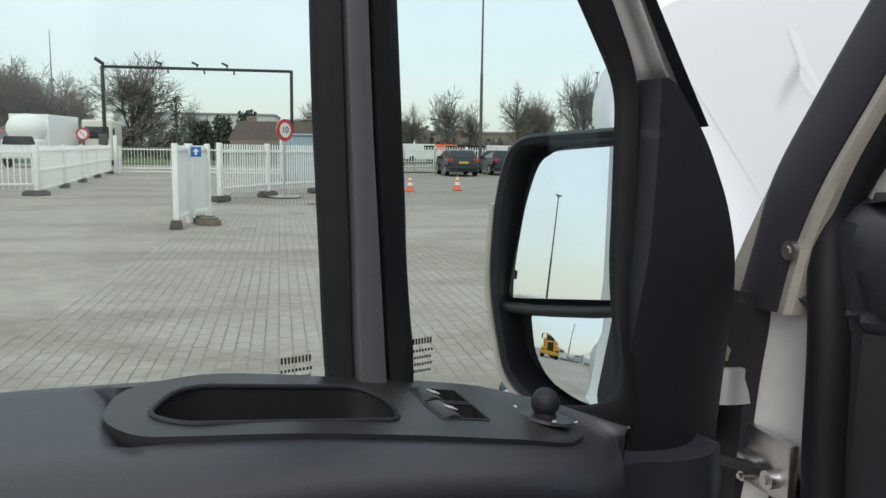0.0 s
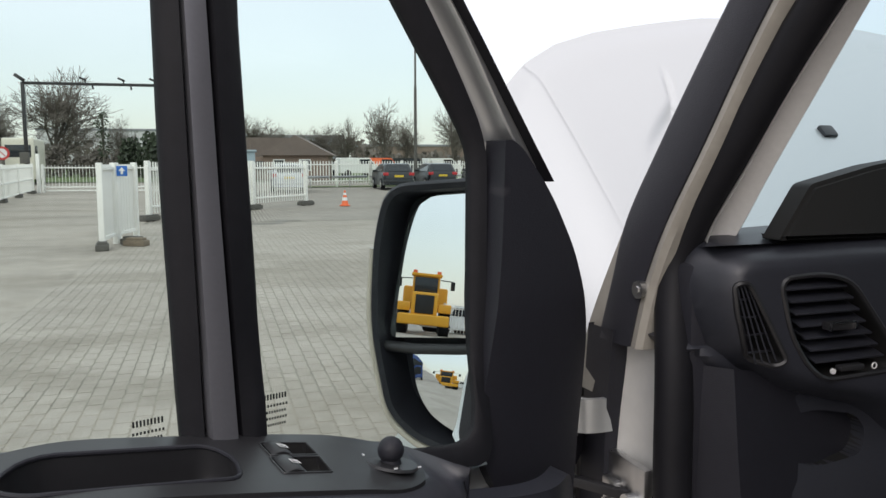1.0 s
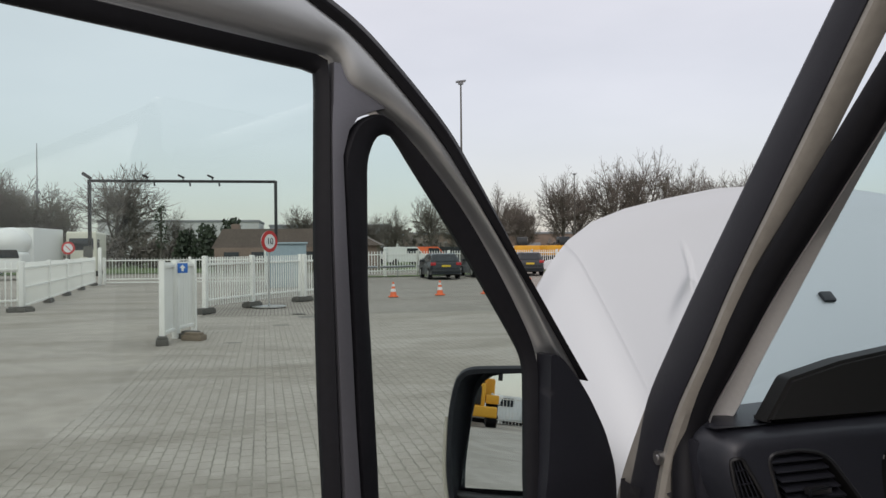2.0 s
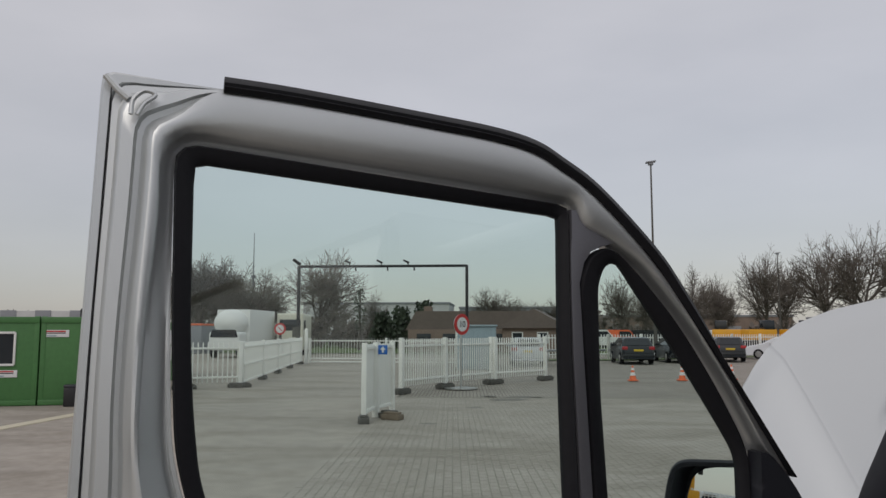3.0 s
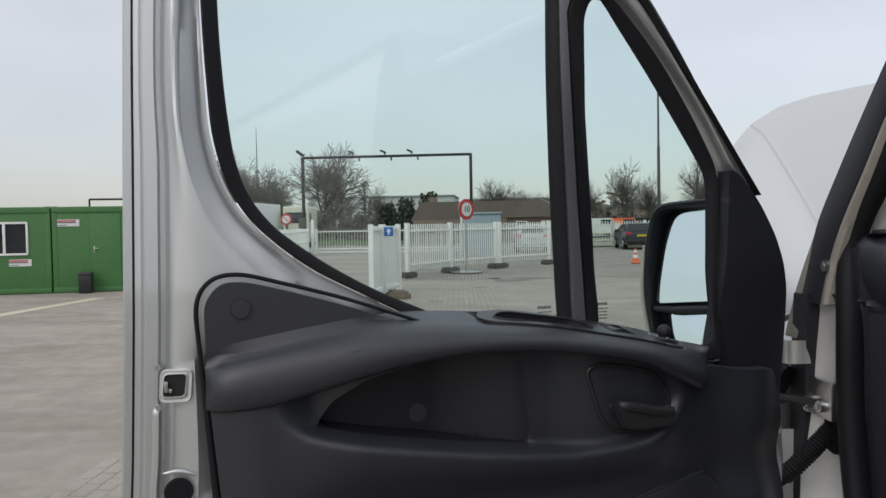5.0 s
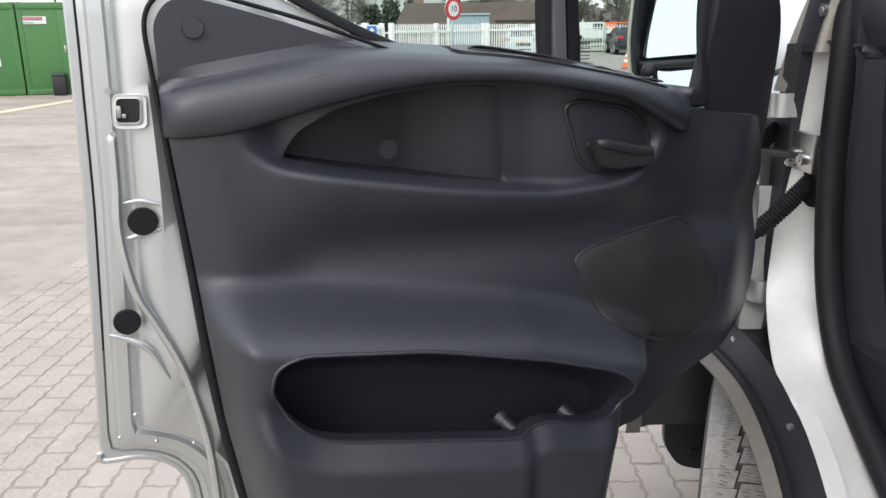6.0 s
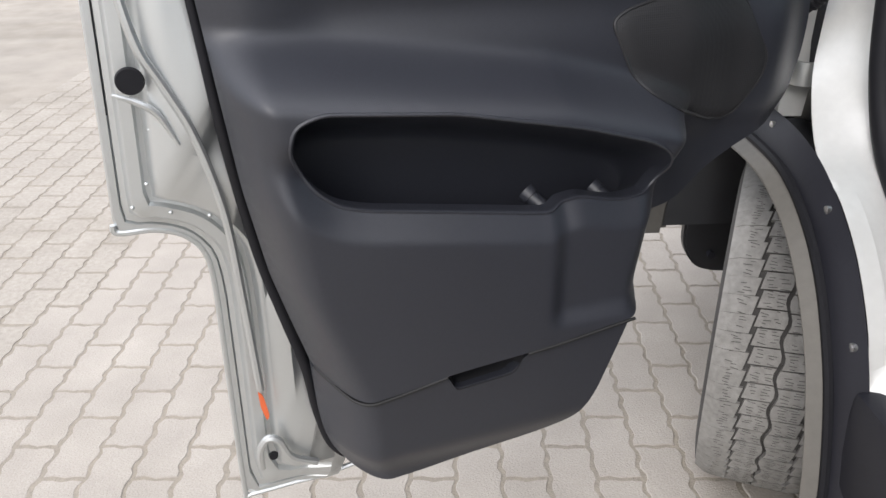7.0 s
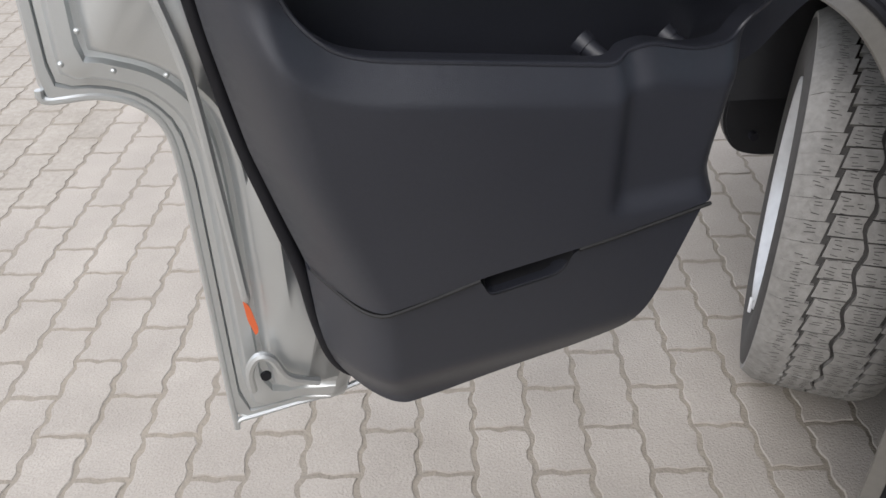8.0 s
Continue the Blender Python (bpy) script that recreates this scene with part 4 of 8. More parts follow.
# round plugs: trim plugs in the panel and rubber plugs in the metal
def disc(u, v, r, w, material, name, tilt=0.0, dome=0.3):
    bm = bmesh.new()
    m = Matrix.Translation((u, -w, v)) @ Matrix.Rotation(radians(90), 4, "X")
    bmesh.ops.create_cone(bm, cap_ends=True, segments=32, radius1=r, radius2=r * 0.92, depth=0.005, matrix=m)
    return part(name, bm, material, door)
disc(0.070, 1.378, 0.0125, 0.0265, PLASTIC, "trim_plug")
disc(0.303, 1.221, 0.0135, -0.0075, PLASTIC, "trim_plug")
for u, v, r in ((-0.009, 1.154, 0.0175), (-0.0405, 1.029, 0.0165)):
    disc(u, v, r, 0.014, RUBBER, "rubber_plug")
disc(0.0555, 0.438, 0.007, 0.014, RUBBER, "rubber_plug")
bm = bmesh.new()
prism(bm, rounded([(0.0465, 0.566), (0.0535, 0.553), (0.0585, 0.516), (0.0535, 0.508), (0.0475, 0.535)], 0.006), 0.003, Matrix.Translation((0, -0.016, 0)))
part("orange_clip", bm, ORANGE, door, "orange plastic marker")
# latch opening: a flat black plate for the hole's shade in a shallow pressed frame, the claw at its outer side
LATCH = rounded([(-0.0215, 1.3005), (0.0035, 1.2995), (0.0010, 1.2725), (-0.0240, 1.2735)], 0.005)
bm = bmesh.new()
prism(bm, LATCH, 0.006, Matrix.Translation((0, -0.0135, 0)))
latch = part("latch_hole", bm, BLACK_AND_SHADE, door, "flat black plate for the dark latch slot")
FRAME_OUT = rounded([(-0.0265, 1.3055), (0.0120, 1.3045), (0.0090, 1.2640), (-0.0290, 1.2655)], 0.008)
part("latch_frame", band(star(FRAME_OUT, (-0.0085, 1.286), 48), star(LATCH, (-0.0085, 1.286), 48), 0.0125, 0.0165, 0.003), LIT_SILVER, latch)
part("latch_claw", boxes(((0.005, 0.006, 0.014), (-0.0200, -0.0165, 1.286), 0.0015), ((0.004, 0.006, 0.005), (-0.0150, -0.0165, 1.281), 0.001)), STEEL, latch, "steel latch claw")
for v in (1.3095, 1.2605):
    bm = bmesh.new()
    rod(bm, (-0.0295, -0.012, v), (-0.0295, -0.0165, v), 0.0042, 0.0036, 14)
    part("latch_screw", bm, STEEL, latch)
# pressed dimples in the lower corner plate
for u, v in ((-0.0305, 0.9645), (-0.0226, 0.925), (-0.0464, 0.896), (-0.0685, 0.867), (-0.0248, 0.854), (0.0215, 0.8427)):
    bm = bmesh.new()
    bmesh.ops.create_uvsphere(bm, u_segments=12, v_segments=8, radius=0.003, matrix=Matrix.Translation((u, 0.0028, v)))
    part("spot_weld", bm, PAINT, door)
# pressed steps round the upper plug and the second bead below the lower one
for pts, r in (([(-0.0288, 1.1775), (-0.0092, 1.1790), (0.0131, 1.1724)], 0.0028), ([(-0.0315, 1.1335), (-0.0134, 1.1374), (0.0111, 1.1425)], 0.0036), ([(-0.0629, 1.0142), (-0.0391, 1.0038), (-0.0183, 0.9868), (0.0007, 0.9456)], 0.0045)):
    bead = curve([(u, -0.0105, v) for u, v in pts], 8)
    part("pressed_bead", tube(bmesh.new(), bead, [r * (0.35 + 0.65 * math.sin(math.pi * i / (len(bead) - 1))) for i in range(len(bead))], 8), PAINT, door)
# panel rubber seal round the trim edge
bm = bmesh.new()
tube(bm, curve([(0.36, -0.020, 1.3285), (0.28, -0.019, 1.357), (0.20, -0.018, 1.385), (0.12, -0.018, 1.408), (0.07, -0.018, 1.420), (0.036, -0.018, 1.414), (0.018, -0.018, 1.386), (0.020, -0.018, 1.33), (0.027, -0.020, 1.25), (0.042, -0.020, 1.08), (0.056, -0.022, 0.93), (0.075, -0.024, 0.79), (0.097, -0.026, 0.69), (0.118, -0.028, 0.60), (0.128, -0.03, 0.52), (0.145, -0.035, 0.455), (0.18, -0.04, 0.43), (0.26, -0.04, 0.43)], 8), list(np.interp(range(137), (0, 16, 62, 78, 136), (0.002, 0.0026, 0.003, 0.0078, 0.0085))), 10)
part("door_seal", bm, RUBBER, door, "black tubular door seal")
bm = bmesh.new()
tube(bm, curve([(-0.031, -0.011, 1.262), (-0.033, -0.012, 1.20), (-0.0365, -0.013, 1.15), (-0.033, -0.014, 1.105), (-0.024, -0.014, 1.06), (-0.006, -0.013, 1.02), (0.016, -0.013, 0.966), (0.032, -0.013, 0.90), (0.042, -0.013, 0.83), (0.046, -0.013, 0.73), (0.049, -0.014, 0.64), (0.051, -0.014, 0.56)], 8), [0.002] + [0.006] * 87 + [0.002], 8)
part("pressed_bead", bm, PAINT, door)
bm = bmesh.new()
tube(bm, curve([(0.036, -0.004, 0.41), (0.037, -0.012, 0.45), (0.05, -0.016, 0.474), (0.066, -0.018, 0.468), (0.082, -0.016, 0.43), (0.12, -0.012, 0.405)], 8), 0.006, 8)
part("pressed_bead", bm, PAINT, door)
# cover over the front corner of the frame
part("corner_cover", relief(COVER, [], lambda u, v: -0.010 + 0.023 * sm(v, 1.20, 1.50) + (0.022 - 0.012 * sm(v, 1.20, 1.50)) * np.sqrt(np.clip(1 - ((u - 0.895) / 0.085) ** 2, 0.02, 1)) + lean(u, np.maximum(v, 1.4)), 0.007, lip=0.03), PLASTIC_SOFT, door, "black plastic corner cover", smooth=60)

# --- outside mirror, carried by the door
MIR = Matrix(((0.529, 0.848, 0, 0.850), (-0.848, 0.529, 0, 0.33), (0, 0, 1, 0), (0, 0, 0, 1)))
def mirror_parts():
    """x along the glass from its outer edge towards the door, y into the housing."""
    shell = rounded([(0.026, 1.511, 0.035), (0.19, 1.523, 0.03), (0.19, 1.16, 0.03), (0.111, 1.180, 0.03), (0.060, 1.194), (0.024, 1.225), (0.002, 1.333), (0.008, 1.442)], 0.04)
    c = (0.10, 1.35)
    o = star(shell, c, 140)
    i = inset(o, 0.011)
    deep = [(c[0] + (p[0] - c[0]) * 0.94, c[1] + (p[1] - c[1]) * 0.96) for p in i]
    bm = bmesh.new()
    rows = []
    for t, y in ((0.35, 0.125), (0.62, 0.115), (0.82, 0.085), (0.94, 0.045), (1.0, 0.004)):
        rows.append([(c[0] + (p[0] - c[0]) * t, y, c[1] + (p[1] - c[1]) * t) for p in o])
    rows.append([(p[0], -0.002, p[1]) for p in inset(o, 0.004)])
    rows.append([(p[0], 0.0, p[1]) for p in i])
    rows.append([(p[0], 0.055, p[1]) for p in deep])
    V = strip(bm, rows, closed=True)
    bm.faces.new(V[0])
    bm.faces.new(V[-1])
    bmesh.ops.recalc_face_normals(bm, faces=bm.faces[:])
    housing = part("mirror_housing", bm, PLASTIC_SOFT, door, "black outside mirror housing", smooth=50, m=MIR)
    arm = bmesh.new()
    tube(arm, curve([(0.15, 0.07, 1.22), (0.19, 0.08, 1.20), (0.25, 0.07, 1.18)], 5), 0.03, 12)
    part("mirror_arm", arm, PLASTIC_SOFT, door, m=MIR)
    # the glass is fitted to the camera's view: it looks half-way between camera and the yard behind
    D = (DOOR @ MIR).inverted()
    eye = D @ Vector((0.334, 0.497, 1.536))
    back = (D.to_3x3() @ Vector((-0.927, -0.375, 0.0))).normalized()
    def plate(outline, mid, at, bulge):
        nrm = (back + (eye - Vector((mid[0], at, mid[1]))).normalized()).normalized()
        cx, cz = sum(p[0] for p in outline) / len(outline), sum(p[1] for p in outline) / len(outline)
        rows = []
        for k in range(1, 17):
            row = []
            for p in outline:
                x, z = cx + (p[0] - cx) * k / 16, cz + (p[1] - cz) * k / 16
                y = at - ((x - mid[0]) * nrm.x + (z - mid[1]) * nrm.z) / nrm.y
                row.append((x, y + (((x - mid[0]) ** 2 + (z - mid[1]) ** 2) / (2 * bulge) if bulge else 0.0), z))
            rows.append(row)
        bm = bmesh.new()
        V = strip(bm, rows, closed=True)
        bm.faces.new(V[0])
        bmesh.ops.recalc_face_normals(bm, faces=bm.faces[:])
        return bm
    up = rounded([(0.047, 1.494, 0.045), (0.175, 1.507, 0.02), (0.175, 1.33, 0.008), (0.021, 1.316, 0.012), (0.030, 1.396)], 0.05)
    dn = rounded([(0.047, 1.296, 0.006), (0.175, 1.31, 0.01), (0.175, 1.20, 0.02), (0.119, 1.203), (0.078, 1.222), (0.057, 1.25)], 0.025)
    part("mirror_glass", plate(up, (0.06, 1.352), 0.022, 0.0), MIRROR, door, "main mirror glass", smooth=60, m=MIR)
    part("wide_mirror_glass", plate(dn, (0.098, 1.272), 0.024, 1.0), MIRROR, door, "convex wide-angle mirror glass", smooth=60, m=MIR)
    bm = bmesh.new()
    tube(bm, [(0.012, 0.016, 1.306), (0.06, 0.014, 1.306), (0.12, 0.014, 1.311), (0.175, 0.016, 1.318)], 0.007, 10)
    part("mirror_bar", bm, PLASTIC_DARK, door, m=MIR)
    bm = bmesh.new()
    tube(bm, curve([(0.004, 0.012, 1.43), (-0.001, 0.012, 1.33), (0.021, 0.012, 1.225), (0.056, 0.010, 1.191), (0.09, 0.006, 1.181)], 6), 0.005, 10)
    part("indicator_lens", bm, mat("cloudy_clear_lens", (0.5, 0.45, 0.38), 0.15, vary=0.1, coat=0.5), door, "clear indicator lens on the mirror edge", m=MIR)
mirror_parts()

# printed marks at the foot of both panes
def marks(u0, v0, mirror_side):
    bm = bmesh.new()
    y = lambda u, v: -(-0.0135 + lean(u, v)) - 0.0008
    for dv, wd, hh in ((0.0, 0.023, 0.0045), (-0.007, 0.024, 0.002), (-0.012, 0.020, 0.002), (-0.017, 0.021, 0.002), (-0.022, 0.018, 0.002)):
        n = 6 if hh > 0.005 else 9
        for k in range(n):
            w = wd / n * 0.55
            u = u0 - wd / 2 + wd * (k + 0.5) / n
            box(bm, (w, 0.0004, hh), (u, y(u, v0 + dv), v0 + dv))
    return bm
part("glass_print", marks(0.516, 1.351, 1), BLACK_AND_SHADE, door, "black glass maker's marks", smooth=0)
part("glass_print", marks(0.615, 1.351, 1), BLACK_AND_SHADE, door, "black glass maker's marks", smooth=0)

# --- body: jamb, pillar, sill
def side_strip(rows, n=6):
    """A surface through rows of smooth lines given as (x inwards, y forwards, z)."""
    bm = bmesh.new()
    strip(bm, [curve(r, n) for r in rows])
    bmesh.ops.recalc_face_normals(bm, faces=bm.faces[:])
    return bm
ZP = (1.33, 1.40, 1.47, 1.556, 1.65, 1.75, 1.87, 2.0)
f_wing = lambda z: np.interp(z, (1.26, 1.33, 1.344, 1.391, 1.462, 1.535, 1.593, 1.647, 1.70, 2.0), (0.10, 0.088, 0.084, 0.069, 0.040, 0.003, -0.029, -0.058, -0.088, -0.265))
f_out = lambda z: f_wing(z) - np.interp(z, (1.26, 1.34, 1.40, 1.48), (0.040, 0.034, 0.022, 0.0))
f_sil = lambda z: np.interp(z, (1.33, 1.40, 1.431, 1.47, 1.518, 1.588, 1.642, 2.0), (-0.018, -0.026, -0.030, -0.048, -0.073, -0.106, -0.131, -0.33))
f_seal = lambda z: np.interp(z, (1.33, 1.41, 1.467, 1.53, 1.592, 1.643, 1.685, 2.0), (-0.036, -0.038, -0.050, -0.088, -0.122, -0.154, -0.185, -0.41))
rl = lambda z: 0.15 * (z - 1.4)
def pillar_rows(fns):
    return [[(rl(z) + r, fn(z) + df, z) for z in ZP] for fn, df, r in fns]
part("pillar_cover", side_strip(pillar_rows([(f_out, 0.006, 0.10), (f_out, 0.004, 0.012), (f_out, 0.0, 0.0), (f_out, -0.012, -0.006), (f_sil, 0.02, -0.004), (f_sil, 0.008, 0.0), (f_sil, 0.004, 0.02)])), PLASTIC_SOFT, van, "black plastic windscreen pillar cover")
part("pillar_flange", side_strip(pillar_rows([(f_sil, 0.010, 0.02), (f_sil, 0.007, 0.002), (f_sil, -0.004, 0.0), (f_sil, -0.010, 0.006), (f_sil, -0.012, 0.03)])), DIRTY, van, "dusty silver pillar flange")
part("pillar_edge", side_strip([[(rl(z) + r, f_wing(z) + df, z) for z in (1.26, 1.30, 1.34, 1.38, 1.42, 1.46, 1.50)] for df, r in ((0.012, 0.05), (0.003, 0.012), (0.0, 0.004), (-0.012, 0.003), (-0.045, 0.004))]), DIRTY, van, "dusty silver edge of the pillar")
bm = bmesh.new()
tube(bm, curve([(rl(z) + 0.030, f_seal(z) + 0.004, z) for z in (2.0, 1.87, 1.75, 1.65, 1.556, 1.47, 1.41)] + [(0.014, -0.062, 1.30), (0.008, -0.074, 1.17), (0.004, -0.098, 1.04), (0.0, -0.138, 0.93), (0.0, -0.20, 0.835), (0.0, -0.31, 0.755), (0.0, -0.44, 0.67), (0.0, -0.65, 0.59), (0.0, -1.0, 0.56)], 6), [0.021] * 36 + [0.022] * 55, 12, 0.85)
part("door_aperture_seal", bm, RUBBER, van, "black rubber door aperture seal")
f_trim = lambda z: np.interp(z, (1.395, 1.451, 1.499, 1.565, 1.635, 1.689, 2.0), (-0.010, -0.049, -0.073, -0.107, -0.149, -0.177, -0.36))
def trim_rows():
    zs = (1.408, 1.43, 1.47, 1.53, 1.60, 1.67, 1.75, 1.87, 2.0)
    return [[(rl(z) + r, f(z) + df, z) for z in zs] for f, df, r in ((f_seal, -0.02, 0.040), (f_seal, -0.004, 0.047), (f_seal, 0.004, 0.056), (f_trim, -0.010, 0.080), (f_trim, 0.0, 0.090), (f_trim, 0.012, 0.097), (f_trim, 0.05, 0.105))]
part("pillar_trim", side_strip(trim_rows()), TRIM_GREY, van, "light grey windscreen pillar trim")
bm = bmesh.new()
rod(bm, (-0.0085, -0.018, 1.396), (0.006, -0.018, 1.396), 0.0045, 0.0045, 6)
rod(bm, (-0.007, -0.018, 1.396), (0.006, -0.018, 1.396), 0.010, 0.009, 20)
part("pillar_bolt", bm, STEEL, van)
# door jamb
JL = [(0.006, 0.004, 1.365), (-0.004, 0.055, 1.28), (-0.008, 0.05, 1.1), (-0.02, 0.038, 0.98), (-0.055, -0.03, 0.905), (-0.092, -0.154, 0.832), (-0.092, -0.25, 0.79), (-0.092, -0.329, 0.73), (-0.092, -0.394, 0.648), (-0.092, -0.44, 0.56), (-0.092, -0.6, 0.5), (-0.092, -1.0, 0.46)]
JR = [(0.012, -0.052, 1.365), (0.01, -0.056, 1.30), (0.01, -0.064, 1.15), (0.01, -0.082, 1.03), (0.01, -0.12, 0.93), (0.01, -0.17, 0.85), (0.01, -0.22, 0.80), (0.01, -0.285, 0.74), (0.01, -0.34, 0.705), (0.01, -0.42, 0.66), (0.01, -0.6, 0.59), (0.01, -1.0, 0.545)]
def jamb():
    rows = []
    for t, push in ((0.0, 0.03), (0.0, 0.0), (0.06, -0.006), (0.14, -0.004), (0.3, 0.002), (0.5, 0.008), (0.7, 0.006), (0.9, 0.0), (1.0, 0.0)):
        rows.append([(a[0] + (b[0] - a[0]) * t + push, a[1] + (b[1] - a[1]) * t, a[2] + (b[2] - a[2]) * t) for a, b in zip(JL, JR)])
    return side_strip(rows)
part("door_jamb", jamb(), LIT_SILVER, van, "silver door jamb in lightened paint")
# black strip down the hinge gap, silver flange behind it
part("gap_strip", side_strip([[(0.02, 0.075, 1.342), (0.02, 0.082, 1.25), (0.02, 0.09, 1.15), (0.02, 0.09, 1.0), (0.02, 0.07, 0.9)], [(-0.014, 0.072, 1.342), (-0.014, 0.08, 1.25), (-0.014, 0.085, 1.15), (-0.014, 0.085, 1.0), (-0.014, 0.065, 0.9)],
                              [(-0.016, 0.014, 1.344), (-0.016, 0.024, 1.25), (-0.016, 0.028, 1.15), (-0.016, 0.036, 1.0), (-0.016, 0.03, 0.9)], [(0.012, 0.010, 1.344), (0.012, 0.020, 1.25), (0.012, 0.024, 1.15), (0.012, 0.032, 1.0), (0.012, 0.026, 0.9)]]), PLASTIC_SOFT, van, "black plastic strip in the hinge gap")
part("wing_flange", side_strip([[(0.03, 0.17, 1.12), (0.02, 0.16, 1.0), (0.0, 0.15, 0.9), (-0.03, 0.12, 0.82)], [(-0.03, 0.15, 1.11), (-0.03, 0.145, 1.0), (-0.04, 0.135, 0.9), (-0.06, 0.11, 0.82)], [(-0.034, 0.118, 1.112), (-0.034, 0.116, 1.0), (-0.044, 0.112, 0.9), (-0.064, 0.09, 0.82)],
                                [(-0.026, 0.112, 1.112), (-0.026, 0.110, 1.0), (-0.036, 0.106, 0.9), (-0.056, 0.084, 0.82)], [(-0.034, 0.106, 1.112), (-0.034, 0.104, 1.0), (-0.044, 0.1, 0.9), (-0.064, 0.078, 0.82)], [(-0.036, 0.075, 1.09), (-0.036, 0.078, 0.98), (-0.044, 0.075, 0.9), (-0.064, 0.05, 0.82)], [(0.0, 0.072, 1.09), (0.0, 0.075, 0.98), (0.0, 0.072, 0.9), (-0.02, 0.046, 0.82)]]), LIT_SILVER, van, "silver wing flange in the hinge gap")
def hinge(z):
    """A folded strap hinge: from the door edge across the gap into the jamb."""
    bm = bmesh.new()
    path = curve([(-0.10, 0.135, 0), (-0.066, 0.105, 0), (-0.052, 0.085, 0), (-0.048, 0.05, 0), (-0.040, 0.034, 0), (-0.022, 0.028, 0), (0.0, 0.028, 0)], 4)
    rows = []
    for i, p in enumerate(path):
        k = i / (len(path) - 1)
        t = (path[min(i + 1, len(path) - 1)] - path[max(i - 1, 0)]).normalized()
        n = Vector((t.y, -t.x, 0)) * 0.0035
        hi, lo = z + np.interp(k, (0, 0.3, 0.45, 1), (0.034, 0.03, 0.020, 0.020)), z - np.interp(k, (0, 0.3, 0.45, 1), (0.05, 0.044, 0.022, 0.020))
        rows.append([p + n + Vector((0, 0, hi)), p - n + Vector((0, 0, hi)), p - n * 1.6 + Vector((0, 0, hi - 0.004)), p - n * 1.6 + Vector((0, 0, lo + 0.004)), p - n + Vector((0, 0, lo)), p + n + Vector((0, 0, lo))])
    V = strip(bm, rows, closed=True)
    bm.faces.new(V[0])
    bm.faces.new(V[-1])
    rod(bm, (-0.058, 0.098, z - 0.04), (-0.058, 0.098, z + 0.028), 0.009, 0.009, 16)
    bmesh.ops.recalc_face_normals(bm, faces=bm.faces[:])
    return bm
for z in (1.240, 0.900):
    part("door_hinge", hinge(z), PAINT, van, "silver-painted strap hinge")
chk = part("check_strap", boxes(((0.011, 0.15, 0.012), (-0.05, 0.045, 1.158), 0.003, Matrix.Rotation(radians(32), 4, "Z"))), PLASTIC_DARK, van, "black door check strap")
part("check_plate", boxes(((0.012, 0.078, 0.066), (-0.004, -0.008, 1.165), 0.004), ((0.014, 0.03, 0.02), (-0.012, 0.012, 1.158), 0.004)), STEEL, chk, "steel check strap plate")
for dy, dz, r in ((-0.028, -0.010, 0.010), (0.012, -0.022, 0.006)):
    bm = bmesh.new()
    rod(bm, (-0.022, dy, 1.165 + dz), (-0.006, dy, 1.165 + dz), r, r, 20)
    rod(bm, (-0.026, dy, 1.165 + dz), (-0.016, dy, 1.165 + dz), r * 0.55, r * 0.55, 6)
    part("bolt", bm, STEEL, chk)
loom_pts = curve([(0.002, -0.030, 1.119), (-0.016, -0.026, 1.097), (-0.034, -0.012, 1.067), (-0.056, 0.005, 1.034), (-0.075, 0.03, 1.005), (-0.10, 0.06, 0.97)], 13)
bm = bmesh.new()
tube(bm, loom_pts, [0.0135 + (0.003 * (i % 2) if i < 44 else 0.0) for i in range(len(loom_pts))], 16)
loom = part("cable_boot", bm, RUBBER, van, "black ribbed rubber cable boot")
bm = bmesh.new()
prism(bm, rounded([(-0.024, -0.045), (0.024, -0.045), (0.024, 0.045), (-0.024, 0.045)], 0.022), 0.012, Matrix.Translation((0.0, -0.028, 1.118)) @ Matrix.Rotation(radians(-88), 4, "Z"), 0.004)
part("boot_flange", bm, RUBBER, loom)
# dark box that stands for the shaded gap behind the door edge and front inner panel
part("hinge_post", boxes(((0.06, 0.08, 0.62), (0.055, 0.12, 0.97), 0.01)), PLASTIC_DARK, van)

# --- wheel arch, liner, wheel
def arch_band(out, inn, r0, r1, lip):
    rows = []
    for t, dr in ((0.0, lip), (0.0, 0.0), (0.15, -0.004), (0.6, 0.0), (1.0, 0.004), (1.0, lip)):
        rows.append([(r0 + (r1 - r0) * t + dr, a[0] + (b[0] - a[0]) * t, a[1] + (b[1] - a[1]) * t) for a, b in zip(out, inn)])
    return side_strip(rows)
LIP_OUT = [(0.42, 0.4), (0.39, 0.52), (0.33, 0.64), (0.24, 0.72), (0.13, 0.765), (0.015, 0.775), (-0.1, 0.771), (-0.2, 0.737), (-0.278, 0.678), (-0.345, 0.594), (-0.385, 0.51), (-0.42, 0.4), (-0.43, 0.3), (-0.435, 0.14)]
LIP_IN = [(0.448, 0.4), (0.417, 0.531), (0.352, 0.662), (0.251, 0.748), (0.124, 0.792), (-0.014, 0.799), (-0.135, 0.789), (-0.232, 0.745), (-0.307, 0.679), (-0.37, 0.586), (-0.407, 0.504), (-0.439, 0.4), (-0.449, 0.3), (-0.452, 0.14)]
LINER = [(0.488, 0.412), (0.458, 0.552), (0.388, 0.698), (0.272, 0.794), (0.126, 0.842), (-0.033, 0.849), (-0.154, 0.832), (-0.25, 0.79), (-0.329, 0.73), (-0.394, 0.648), (-0.44, 0.56), (-0.476, 0.448), (-0.486, 0.3), (-0.49, 0.14)]
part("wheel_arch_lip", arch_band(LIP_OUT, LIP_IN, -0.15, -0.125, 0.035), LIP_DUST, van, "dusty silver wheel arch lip")
